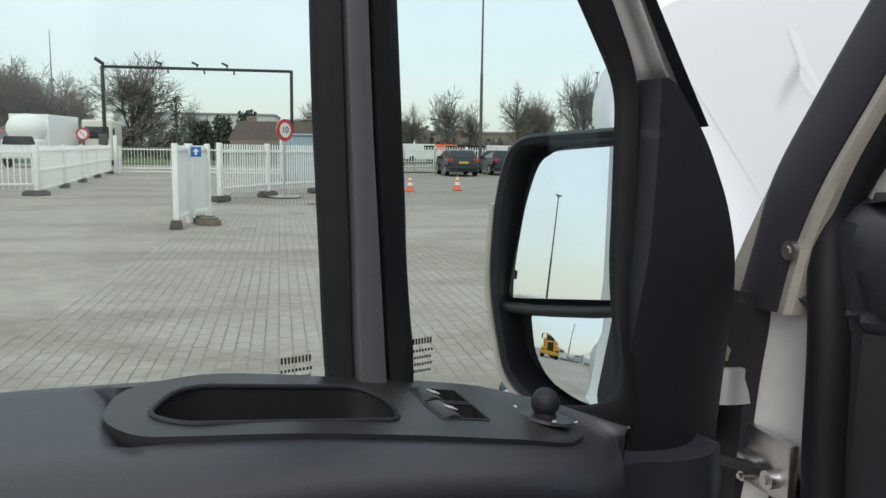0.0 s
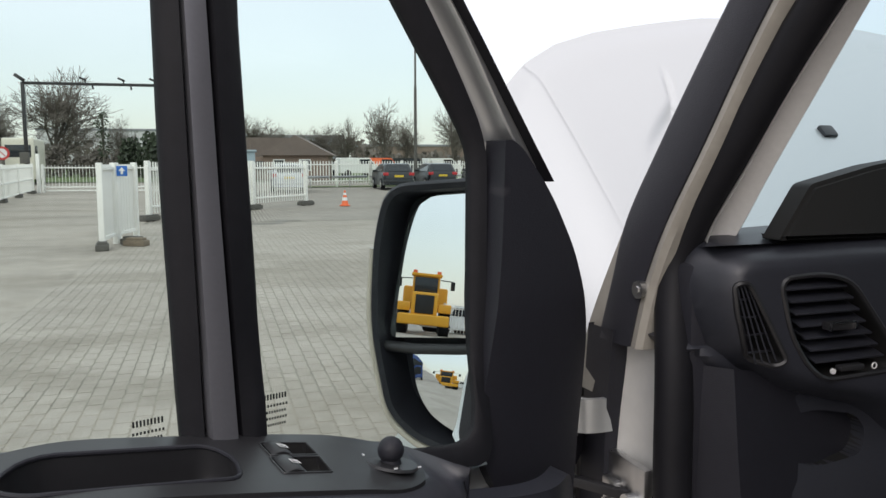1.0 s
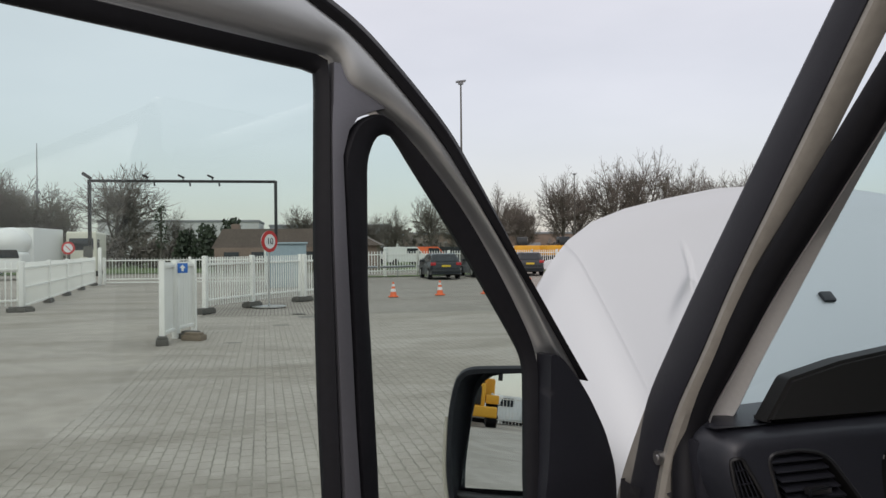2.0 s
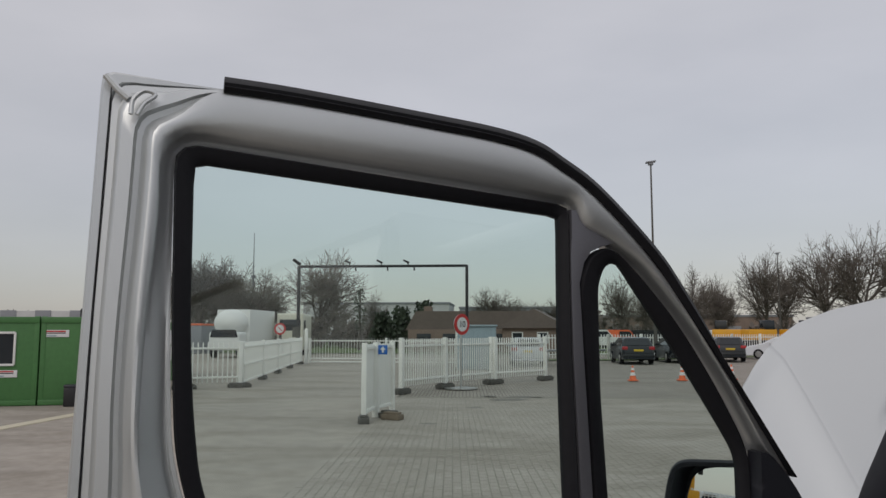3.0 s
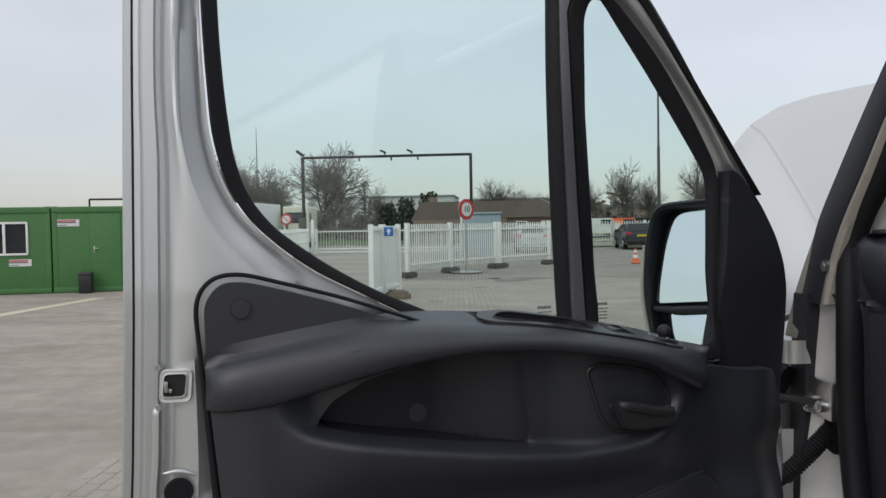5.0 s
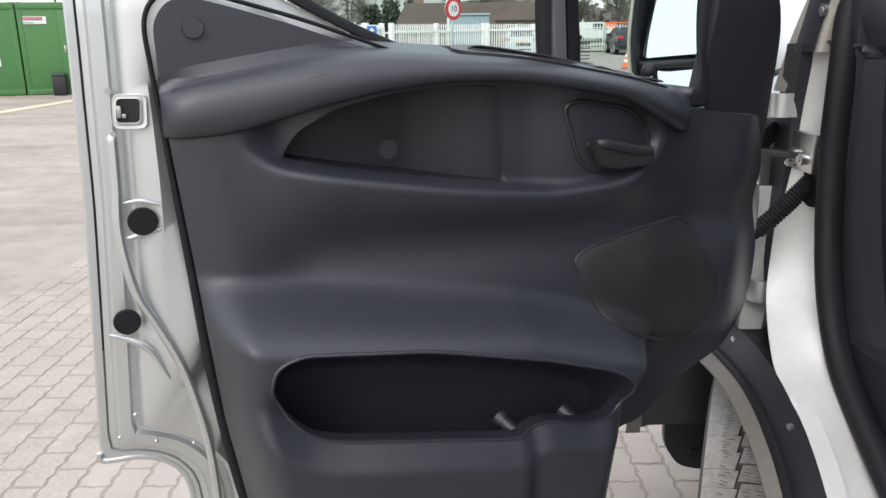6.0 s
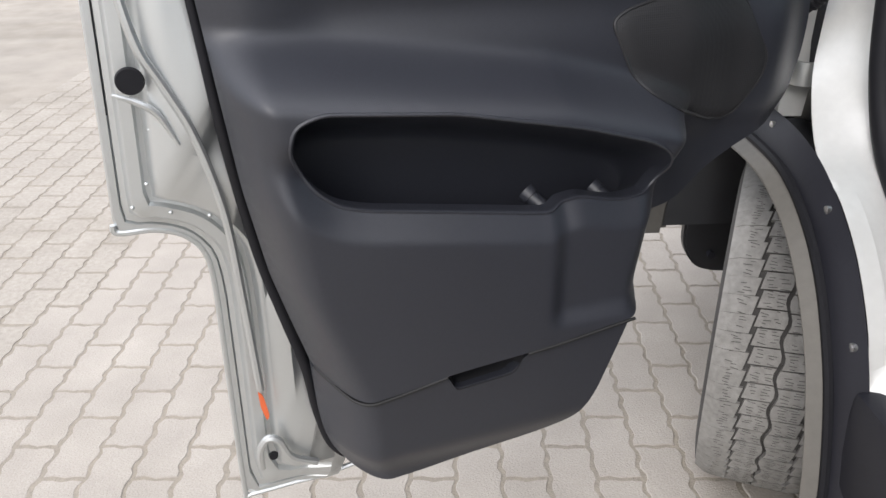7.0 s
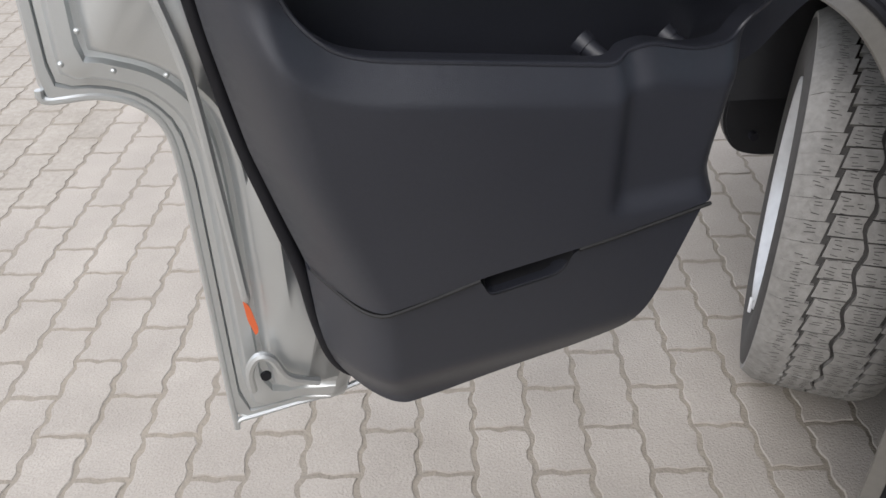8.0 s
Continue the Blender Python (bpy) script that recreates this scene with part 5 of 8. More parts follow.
part("arch_liner", arch_band(LIP_IN, LINER, -0.120, -0.098, 0.004), PLASTIC_SOFT, van, "black plastic wheel arch liner")
bm = bmesh.new()
tube(bm, curve([(-0.124, p[0], p[1]) for p in LIP_IN], 5), 0.008, 8)
part("arch_bead", bm, RUBBER, van, "black rubber bead on the arch")
part("inner_liner", side_strip([[(0.35, p[0], p[1] + 0.02) for p in LIP_OUT], [(-0.11, p[0], p[1] + 0.02) for p in LIP_OUT]]), PLASTIC_DARK, van)
for y, z in ((-0.026, 0.831), (-0.244, 0.774), (-0.386, 0.626)):
    bm = bmesh.new()
    rod(bm, (-0.1075, y, z), (-0.09, y, z), 0.0065, 0.0065, 16)
    rod(bm, (-0.1085, y, z), (-0.10, y, z), 0.0035, 0.0035, 6)
    part("liner_screw", bm, STEEL, van)
part("step_panel", boxes(((0.30, 0.9, 0.26), (0.13, -0.80, 0.40), 0.03)), PLASTIC_SOFT, van, "black plastic entry step")
part("sill_cover", boxes(((0.08, 0.30, 0.24), (-0.055, -0.62, 0.40), 0.02), ((0.05, 0.60, 0.17), (-0.088, -0.72, 0.497), 0.018)), PLASTIC_SOFT, van)
# front corner of the bumper behind the wheel
bm = bmesh.new()
prism(bm, rounded([(-0.022, 0.75), (0.45, 0.75), (0.45, 0.236), (0.075, 0.236, 0.03), (0.02, 0.252, 0.05), (-0.020, 0.315, 0.06)], 0.02), 0.03, Matrix.Translation((0, 0.50, 0)), 0.006)
liner = part("bumper_liner", bm, PLASTIC_DARK, van, "black bumper corner liner")
bm = bmesh.new()
rod(bm, (0.055, 0.485, 0.294), (0.055, 0.505, 0.294), 0.01, 0.01, 16)
part("screw", bm, PLASTIC_SOFT, liner)
part("bumper_corner", side_strip([[(-0.026, 0.51, z) for z in (0.37, 0.45, 0.6, 0.75)], [(-0.034, 0.53, z) for z in (0.37, 0.45, 0.6, 0.75)], [(-0.03, 0.85, z) for z in (0.36, 0.45, 0.6, 0.75)], [(0.3, 1.02, z) for z in (0.25, 0.4, 0.55, 0.75)], [(0.9, 1.08, z) for z in (0.25, 0.4, 0.55, 0.75)], [(1.6, 0.95, z) for z in (0.25, 0.4, 0.55, 0.75)]]), DIRTY, van, "silver-grey bumper corner")
part("front_wing", side_strip([[(-0.12, y, z) for y, z in ((-0.02, 0.86), (0.13, 0.86), (0.28, 0.81), (0.5, 0.72), (0.75, 0.7))], [(-0.09, y, z) for y, z in ((0.05, 1.0), (0.16, 1.02), (0.3, 1.02), (0.5, 0.98), (0.78, 0.92))], [(-0.02, y, z) for y, z in ((0.12, 1.2), (0.2, 1.21), (0.32, 1.19), (0.5, 1.12), (0.78, 1.0))], [(0.05, y, z) for y, z in ((0.10, 1.35), (0.2, 1.33), (0.32, 1.28), (0.5, 1.2), (0.76, 1.05))], [(0.16, y, z) for y, z in ((0.10, 1.37), (0.2, 1.35), (0.32, 1.29), (0.5, 1.2), (0.74, 1.05))]]), PAINT, van, "silver front wing")
part("engine_bay", boxes(((1.3, 0.6, 0.55), (0.86, 0.45, 0.85), 0.03)), PLASTIC_DARK, van)

WHEEL = VAN.inverted() @ pose(0.773, 1.406, 0.352, 0, -0.8, -18.8)
wheel = new("front_wheel")
wheel.parent, wheel.matrix_basis = van, WHEEL
def tyre():
    R, half = 0.352, 0.112
    prof = [(-half + 0.010, 0.222), (-half + 0.004, 0.235), (-half - 0.001, 0.262), (-half - 0.002, 0.29), (-half + 0.003, 0.325), (-half + 0.014, 0.339), (-half + 0.022, 0.345)]
    prof += [(x, R - 0.008 - 0.004 * (x / half) ** 2) for x in np.linspace(-half + 0.03, half - 0.03, 7)]
    prof += [(-a, b) for a, b in prof[6::-1]]
    bm = bmesh.new()
    n = 96
    rows = [[(x, r * math.sin(2 * math.pi * i / n), r * math.cos(2 * math.pi * i / n)) for x, r in prof] for i in range(n)]
    strip(bm, rows + rows[:1])
    bmesh.ops.remove_doubles(bm, verts=bm.verts[:], dist=1e-5)
    bmesh.ops.recalc_face_normals(bm, faces=bm.faces[:])
    return bm
part("tyre", tyre(), TYRE_DARK, wheel, "worn dusty tyre")
def tread():
    """Worn ribs with stepped grooves between them, the inner ribs split into blocks."""
    rnd = random.Random(5)
    bm = bmesh.new()
    R, n = 0.352, 66
    def at(x, a, r):
        rr = r - 0.012 * max(0, abs(x) - 0.085) / 0.022 - 0.003 * (x / 0.1) ** 2
        return (x, rr * math.sin(a), rr * math.cos(a))
    step = lambda q, amp: amp * (2 * q - 1)
    ribs = [(-0.107, -0.050, 0.0, 0.0035, 0.0), (-0.0435, 0.0015, 0.0035, 0.0075, 0.5), (0.0085, 0.057, 0.0075, 0.0035, 0.5), (0.0635, 0.107, 0.0035, 0.0, 0.25)]
    for x0, x1, s0, s1, ph in ribs:
        for i in range(n):
            e = rnd.uniform(-0.0005, 0.0005)
            side = -1 if i % 2 else 1
            split = 0.035 if ph else 0.006
            V = []
            for q in (split, 0.35, 0.65, 1 - split):
                a = 2 * math.pi * (i + ph + q) / n
                l = x0 + (step(q, s0) if s0 < 0.005 else s0 * 0.75 * side * (1 - 2 * abs(q - 0.5)))
                r = x1 + (step(q, s1) if s1 < 0.005 else s1 * 0.75 * side * (1 - 2 * abs(q - 0.5)))
                V.append([bm.verts.new(at(l + (r - l) * k, a + 0.1 * (k - 0.5) * 2 * math.pi / n, R + e)) for k in (0, 0.33, 0.67, 1)])
            for A, B in zip(V, V[1:]):
                for j in range(3):
                    bm.faces.new((A[j], A[j + 1], B[j + 1], B[j]))
    ed = [e for e in bm.edges if len(e.link_faces) == 1]
    g = bmesh.ops.extrude_edge_only(bm, edges=ed)
    for v in [v for v in g["geom"] if isinstance(v, bmesh.types.BMVert)]:
        k = math.hypot(v.co.y, v.co.z)
        v.co.y *= (k - 0.010) / k
        v.co.z *= (k - 0.010) / k
    bmesh.ops.recalc_face_normals(bm, faces=bm.faces[:])
    return bm
part("tread", tread(), TYRE, wheel, "grey dusty tyre tread blocks", smooth=30)
def sipes():
    rnd = random.Random(8)
    bm = bmesh.new()
    for x0, x1 in ((-0.085, -0.058), (-0.040, -0.020), (-0.020, 0.0), (0.014, 0.033), (0.033, 0.054), (0.070, 0.100)):
        for i in range(380):
            a = 2 * math.pi * i / 380 + rnd.uniform(-0.003, 0.003)
            if rnd.random() < 0.2:
                continue
            c = rnd.uniform(x0 + 0.007, x1 - 0.007)
            h = rnd.uniform(0.003, 0.008)
            z = 0.3526 - 0.012 * max(0, abs(c) - 0.085) / 0.022 - 0.003 * (c / 0.1) ** 2
            m = Matrix.Rotation(-a, 4, "X") @ Matrix.Translation((c, 0, z)) @ Matrix.Rotation(rnd.choice((-0.14, 0.12, 0.02)), 4, "Z")
            vs = [bm.verts.new(m @ Vector(p)) for p in ((-h, -0.0006, 0.0004), (h, -0.0006, 0.0004), (h, 0.0006, 0.0004), (-h, 0.0006, 0.0004))]
            bm.faces.new(vs)
    return bm
tagged(part("sipe", sipes(), TYRE_DARK, wheel, smooth=0), kind="stuff")
def rim():
    bm = bmesh.new()
    n = 64
    prof = [(-0.095, 0.226), (-0.108, 0.222), (-0.108, 0.208), (-0.098, 0.198), (-0.075, 0.19), (-0.055, 0.17), (-0.06, 0.12), (-0.085, 0.09), (-0.085, 0.0)]
    rows = [[(x, r * math.sin(2 * math.pi * i / n), r * math.cos(2 * math.pi * i / n)) for x, r in prof] for i in range(n)]
    strip(bm, rows + rows[:1])
    bmesh.ops.remove_doubles(bm, verts=bm.verts[:], dist=1e-5)
    bmesh.ops.recalc_face_normals(bm, faces=bm.faces[:])
    return bm
part("rim", rim(), mat("grey_wheel_paint", (0.62, 0.63, 0.64), 0.45, metal=0.3, vary=0.15, grain=40, patch=9), wheel, "grey steel wheel rim")
# black discs stand in for the shade in the wheel's holes
for i in range(10):
    a = 2 * math.pi * i / 10
    bm = bmesh.new()
    bmesh.ops.create_cone(bm, cap_ends=True, segments=16, radius1=0.017, radius2=0.017, depth=0.008, matrix=Matrix.Translation((-0.058, 0.152 * math.sin(a), 0.152 * math.cos(a))) @ Matrix.Rotation(radians(90), 4, "Y"))
    part("rim_hole", bm, BLACK_AND_SHADE, wheel)
part("balance_weight", boxes(((0.006, 0.012, 0.03), (-0.112, -0.12, -0.178), 0.002, Matrix.Rotation(radians(-34), 4, "X"))), LAMP_WHITE, wheel, "white wheel weight")

# --- raised bonnet: s up its slope, x inwards
def bonnet():
    rows = []
    base, top = Vector((0, 0.06, 1.35)), Vector((0, 0.655, 1.857))
    up = top - base
    nrm = Vector((0, -up.z, up.y)).normalized()
    crest = lambda e: np.interp(e, (0.0, 0.01, 0.03, 0.075, 0.13, 0.21, 0.31, 0.45, 0.60, 0.83), (0.46, 0.54, 0.60, 0.665, 0.735, 0.815, 0.875, 0.93, 0.985, 1.02))
    xs = sorted(set([-0.02 + 0.12 * i / 14 for i in range(15)] + [0.1 + 0.3 * i / 70 for i in range(71)] + [0.4 + 1.24 * i / 46 for i in range(47)]))
    x_left = lambda s: np.interp(s, (0.1, 0.35, 0.415, 0.49, 0.556, 0.714), (0.12, 0.19, 0.218, 0.27, 0.318, 0.360))
    x_right = lambda s: np.interp(s, (0.1, 0.5, 0.556, 0.61, 0.714), (0.29, 0.316, 0.327, 0.343, 0.365))
    for i in range(73):
        row = []
        for x in xs:
            e = min(x + 0.02, 1.64 - x)
            s = i / 72 * float(crest(e))
            drop = 0.09 * (1 - sm(e, -0.06, 0.15)) ** 1.5 + 0.012 * (1 - sm(e, 0.0, 0.5))
            front = 0.016 * sm(i / 72, 0.82, 1.0) ** 2
            dip = 0.013 * sm(x, x_left(s) - 0.005, x_left(s) + 0.02) * (1 - sm(x, x_right(s) - 0.003, x_right(s) + 0.005)) * sm(0.72 - s, 0.0, 0.1) * sm(s, 0.34, 0.50)
            p = base + up * s + nrm * (0.014 * math.sin(math.pi * s) - drop - front - dip)
            row.append((x, p.y, p.z))
        rows.append(row)
    bm = bmesh.new()
    strip(bm, rows)
    ed = [e for e in bm.edges if len(e.link_faces) == 1]
    g = bmesh.ops.extrude_edge_only(bm, edges=ed)
    bmesh.ops.translate(bm, verts=[v for v in g["geom"] if isinstance(v, bmesh.types.BMVert)], vec=nrm * -0.02)
    bmesh.ops.recalc_face_normals(bm, faces=bm.faces[:])
    return bm
hood = part("bonnet", bonnet(), PAINT, van, "raised silver bonnet", smooth=60)
def nozzle(x, y, z):
    bm = bmesh.new()
    box(bm, (0.03, 0.026, 0.014), (x, y, z), 0.004, Matrix.Rotation(radians(45), 4, "X"))
    return bm
part("washer_nozzle", nozzle(0.60, 0.318, 1.588), PLASTIC_DARK, hood, "black washer nozzle")
part("cowl", side_strip([[(x, -0.02 + 0.1 * math.sin(math.pi * x / 1.62), 1.36) for x in (0.06, 0.4, 0.8, 1.2, 1.56)], [(x, 0.13 + 0.1 * math.sin(math.pi * x / 1.62), 1.395) for x in (0.06, 0.4, 0.8, 1.2, 1.56)]]), BEIGE, van, "pale cowl panel")
# windscreen
def screen():
    rows = []
    for z, y in ((1.40, 0.09), (1.6, -0.05), (1.8, -0.19), (2.0, -0.33)):
        rows.append([(rl(z) + 0.09 + q * (1.62 - 2 * (rl(z) + 0.09)), y + 0.10 * math.sin(math.pi * q), z) for q in [i / 20 for i in range(21)]])
    bm = bmesh.new()
    strip(bm, rows)
    return bm
ws = part("windscreen", screen(), GLASS_FRONT, van, "blue-tinted windscreen")
ws.visible_shadow = False

# --- dashboard
DF = -0.12
DASH = rounded([(0.30, 1.20, 0.02), (0.25, 1.252, 0.03), (0.13, 1.285), (0.075, 1.312), (0.046, 1.335, 0.02), (0.028, 1.372), (0.022, 1.41, 0.02), (0.030, 1.442, 0.02), (0.06, 1.457, 0.02), (0.20, 1.463), (0.6, 1.464), (1.4, 1.46, 0.05), (1.58, 1.40, 0.05), (1.58, 1.20)], 0.015)
def dash3(x, z, w):
    return (x, DF - w, z)
def dash_w(x, z):
    d = signed(np.atleast_1d(x), np.atleast_1d(z), DASH)[0].reshape(np.shape(x))
    return -0.045 * (1 - sm(-d, -0.004, 0.035)) ** 2 - 0.03 * sm(z, 1.44, 1.47) - 0.03 * sm(1.30 - z, 0.0, 0.10) + 0.012 * np.sin((x - 0.1) * 6)
VENT_A = rounded([(0.045, 1.414, 0.01), (0.060, 1.415, 0.008), (0.078, 1.386), (0.111, 1.330, 0.01), (0.099, 1.323, 0.01), (0.069, 1.333, 0.01), (0.049, 1.382)], 0.012)
VENT_B = rounded([(0.098, 1.417, 0.015), (0.15, 1.421, 0.02), (0.188, 1.412, 0.02), (0.246, 1.342), (0.254, 1.310, 0.012), (0.16, 1.305, 0.015), (0.137, 1.322), (0.113, 1.358)], 0.02)
CLUSTER = rounded([(0.272, 1.42), (0.50, 1.425), (0.50, 1.29), (0.288, 1.29)], 0.04)
dash = part("dashboard", relief(DASH, [VENT_A, VENT_B, CLUSTER], dash_w, 0.006, to3=dash3, lip=0.05, axis=(0.15, 1, 0)), PLASTIC, van, "charcoal grained dashboard", smooth=50)
for v in (VENT_A, VENT_B):
    part("vent_box", cup(v, dash_w, -0.05, shrink=0.85, to3=dash3), BLACK_AND_SHADE, dash)
    bm = bmesh.new()
    tube(bm, [(p[0], DF - float(dash_w(np.array(p[0]), np.array(p[1]))), p[1]) for p in v], 0.003, 6, closed=True)
    part("vent_rim", bm, PLASTIC_DARK, dash)
for k in range(4):
    bm = bmesh.new()
    rod(bm, (0.0475 + 0.0045 * k, DF + 0.006, 1.412), (0.076 + 0.009 * k, DF + 0.006, 1.328), 0.0010, 0.0010, 6)
    part("vent_slat", bm, PLASTIC, dash)
for k in range(4):
    z = 1.396 - 0.019 * k
    bm = bmesh.new()
    rod(bm, (0.050 + 0.006 * k, DF + 0.012, z), (0.070 + 0.010 * k, DF + 0.012, z), 0.0012, 0.0012, 6)
    part("vent_slat", bm, PLASTIC, dash)
for k in range(7):
    z = 1.409 - 0.0135 * k
    x0, x1 = 0.103 + 0.0075 * k, min(0.245, 0.186 + 0.0098 * k)
    part("vent_slat", boxes(((x1 - x0, 0.022, 0.0024), ((x0 + x1) / 2, DF + 0.008, z), 0.0006, Matrix.Rotation(radians(18), 4, "X"))), PLASTIC, dash)
tab = part("vent_tab", boxes(((0.034, 0.012, 0.009), (0.168, DF - 0.010, 1.366), 0.002)), PLASTIC_DARK, dash)
part("tab_trim", boxes(((0.033, 0.003, 0.002), (0.168, DF - 0.017, 1.3702), 0.0005), ((0.002, 0.003, 0.009), (0.1515, DF - 0.017, 1.366), 0.0005), ((0.002, 0.003, 0.009), (0.1845, DF - 0.017, 1.366), 0.0005)), CHROME, tab)
part("vent_wheel", boxes(((0.034, 0.01, 0.007), (0.192, DF - 0.006, 1.3175), 0.003)), PLASTIC_DARK, dash)
for x, r in ((0.163, 0.0030), (0.218, 0.0032)):
    bm = bmesh.new()
    if x < 0.2:
        rod(bm, (x, DF - 0.0125, 1.3165), (x, DF - 0.010, 1.3165), r, r, 16)
    else:
        tube(bm, [(x + r * math.cos(a), DF - 0.014, 1.3185 + r * math.sin(a)) for a in [i * math.pi / 8 for i in range(16)]], 0.0008, 6, closed=True)
    part("vent_mark", bm, LAMP_WHITE, dash)
part("instrument_cluster", cup(CLUSTER, dash_w, -0.04, shrink=0.92, to3=dash3), BLACK_AND_SHADE, dash, "black instrument cluster with white marks")
bm = bmesh.new()
for k in range(14):
    a = math.pi * (1.15 - 0.1 * k)
    box(bm, (0.006, 0.001, 0.0016), (0.320 + 0.042 * math.cos(a), DF + 0.034, 1.345 + 0.042 * math.sin(a)), 0, Matrix.Rotation(-a, 4, "Y"))
part("dial_marks", bm, LAMP_WHITE, dash)
bm = bmesh.new()
rod(bm, (0.285, DF + 0.032, 1.362), (0.285, DF + 0.036, 1.362), 0.004, 0.004, 12)
part("warning_lamp", bm, RED, dash)
# hood over the instruments, and the dash top behind it
bm = bmesh.new()
prism(bm, rounded([(0.108, 1.455, 0.004), (0.148, 1.514, 0.006), (0.235, 1.534), (0.38, 1.553, 0.04), (0.58, 1.52, 0.05), (0.64, 1.452, 0.01)], 0.01), 0.035, Matrix.Translation((0, DF + 0.012, 0)), 0.005)
part("instrument_hood", bm, BLACK_AND_SHADE, dash, "matt black instrument hood")
part("dash_top", side_strip([[(x, DF + 0.02, 1.452) for x in (0.03, 0.4, 1.0, 1.56)], [(x, DF + 0.10, 1.44) for x in (0.05, 0.4, 1.0, 1.56)], [(x, DF + 0.2, 1.40) for x in (0.07, 0.4, 1.0, 1.56)]]), PLASTIC, dash)
part("lower_dash", boxes(((1.5, 0.16, 0.5), (0.80, 0.06, 0.95), 0.03)), PLASTIC_DARK, dash)
part("kick_trim", side_strip([[(0.03, -0.06, 1.32), (0.03, -0.07, 1.1), (0.03, -0.12, 0.85), (0.03, -0.3, 0.66)], [(0.06, -0.10, 1.32), (0.065, -0.13, 1.1), (0.08, -0.2, 0.85), (0.09, -0.4, 0.62)], [(0.3, -0.06, 1.28), (0.3, -0.06, 1.1), (0.3, -0.06, 0.8), (0.35, -0.3, 0.6)]]), PLASTIC_SOFT, van, "black footwell trim")
# lower panel with an open cubby under the vents
LOWER = rounded([(-0.004, 1.350, 0.01), (0.067, 1.290), (0.094, 1.246), (0.124, 1.205), (0.145, 1.05), (0.16, 0.90), (0.70, 0.90), (0.70, 1.30), (0.26, 1.275), (0.13, 1.305), (0.06, 1.350)], 0.015)
CUBBY = rounded([(0.122, 1.236), (0.150, 1.254), (0.190, 1.258), (0.250, 1.246), (0.268, 1.225), (0.258, 1.198), (0.19, 1.192), (0.145, 1.206)], 0.02)
def lower_w(x, z):
    d = signed(np.atleast_1d(x), np.atleast_1d(z), LOWER)[0].reshape(np.shape(x))
    return -0.035 - 0.03 * (1 - sm(-d, -0.002, 0.02)) ** 2 + 0.012 * sm(1.24 - z, 0.0, 0.1)
lower = part("lower_panel", relief(LOWER, [CUBBY], lower_w, 0.008, to3=dash3, lip=0.03), PLASTIC, dash, "black lower dashboard panel with a cubby", smooth=50)
part("cubby", cup(CUBBY, lower_w, -0.11, shrink=0.9, to3=dash3), BLACK_AND_SHADE, lower)

# --- rest of the van behind the door opening: mostly unseen, added dark to shade and be mirrored
# dark filler added to close the bright gap beside the aperture seal
part("inner_pillar", boxes(((0.11, 0.05, 0.86), (0.078, -0.05, 1.0), 0.01), ((0.05, 0.25, 0.3), (0.06, -0.16, 0.72), 0.01)), PLASTIC_SOFT, van, "black filler behind the pillar seal")
part("cab_floor", boxes(((1.5, 1.1, 0.05), (0.83, -0.6, 0.55), 0.01)), PLASTIC_SOFT, van)
part("bulkhead", boxes(((1.62, 0.04, 1.75), (0.83, -1.22, 1.33), 0.01)), PLASTIC_DARK, van)
part("cab_roof", boxes(((1.44, 0.95, 0.05), (0.81, -0.76, 2.1), 0.02)), PAINT, van, "silver cab roof")
part("headliner", boxes(((1.5, 1.05, 0.03), (0.83, -0.78, 2.045), 0.01)), SEAT_CLOTH, van, "dark grey headliner")
part("header_rail", boxes(((1.42, 0.16, 0.10), (0.83, -0.33, 2.03), 0.03)), PLASTIC_SOFT, van)
part("far_door_trim", boxes(((0.05, 1.15, 0.85), (1.64, -0.66, 0.98), 0.03)), PLASTIC, van, "charcoal far door trim")
part("far_pillar_trim", boxes(((0.05, 0.3, 0.75), (1.63, -1.07, 1.72), 0.03)), PLASTIC_SOFT, van)
def seat():
    bm = boxes(((0.5, 0.5, 0.16), (0.42, -0.62, 0.98), 0.05, None, 3), ((0.48, 0.14, 0.62), (0.42, -0.92, 1.32), 0.05, Matrix.Rotation(radians(-10), 4, "X"), 3), ((0.28, 0.1, 0.2), (0.42, -0.99, 1.72), 0.04, None, 3))
    return bm
part("driver_seat", seat(), SEAT_CLOTH, van, "charcoal cloth driver's seat")
part("seat_box", boxes(((0.46, 0.46, 0.34), (0.42, -0.64, 0.74), 0.02)), PLASTIC_DARK, van)

# --- outside of the load bay, far side, nose and the other wheels
bulge = line([(0.40, -0.04), (0.55, 0.09), (0.9, 0.11), (1.3, 0.10), (1.8, 0.05), (2.1, 0.0), (2.2, -0.04)])
BAY = rounded([(-4.70, 0.45, 0.02), (-4.70, 2.20, 0.04), (-1.24, 2.20, 0.02), (-1.24, 0.45, 0.02), (-3.10, 0.45, 0.02), (-3.13, 0.60), (-3.26, 0.76), (-3.45, 0.83), (-3.72, 0.83), (-3.91, 0.76), (-4.04, 0.60), (-4.07, 0.45, 0.02)], 0.06)
def bay_w(y, z):
    crease = -0.010 * np.exp(-((z - 1.02) / 0.018) ** 2) - 0.010 * np.exp(-((z - 1.62) / 0.018) ** 2)
    return bulge(z) + crease * sm(y, -4.6, -4.5) * (1 - sm(y, -1.5, -1.4))
part("cargo_side", relief(BAY, [], bay_w, 0.035, to3=lambda y, z, w: (-w, y, z), lip=0.03, axis=(1, 0, 0)), PAINT, van, "silver pressed load bay side", smooth=50)
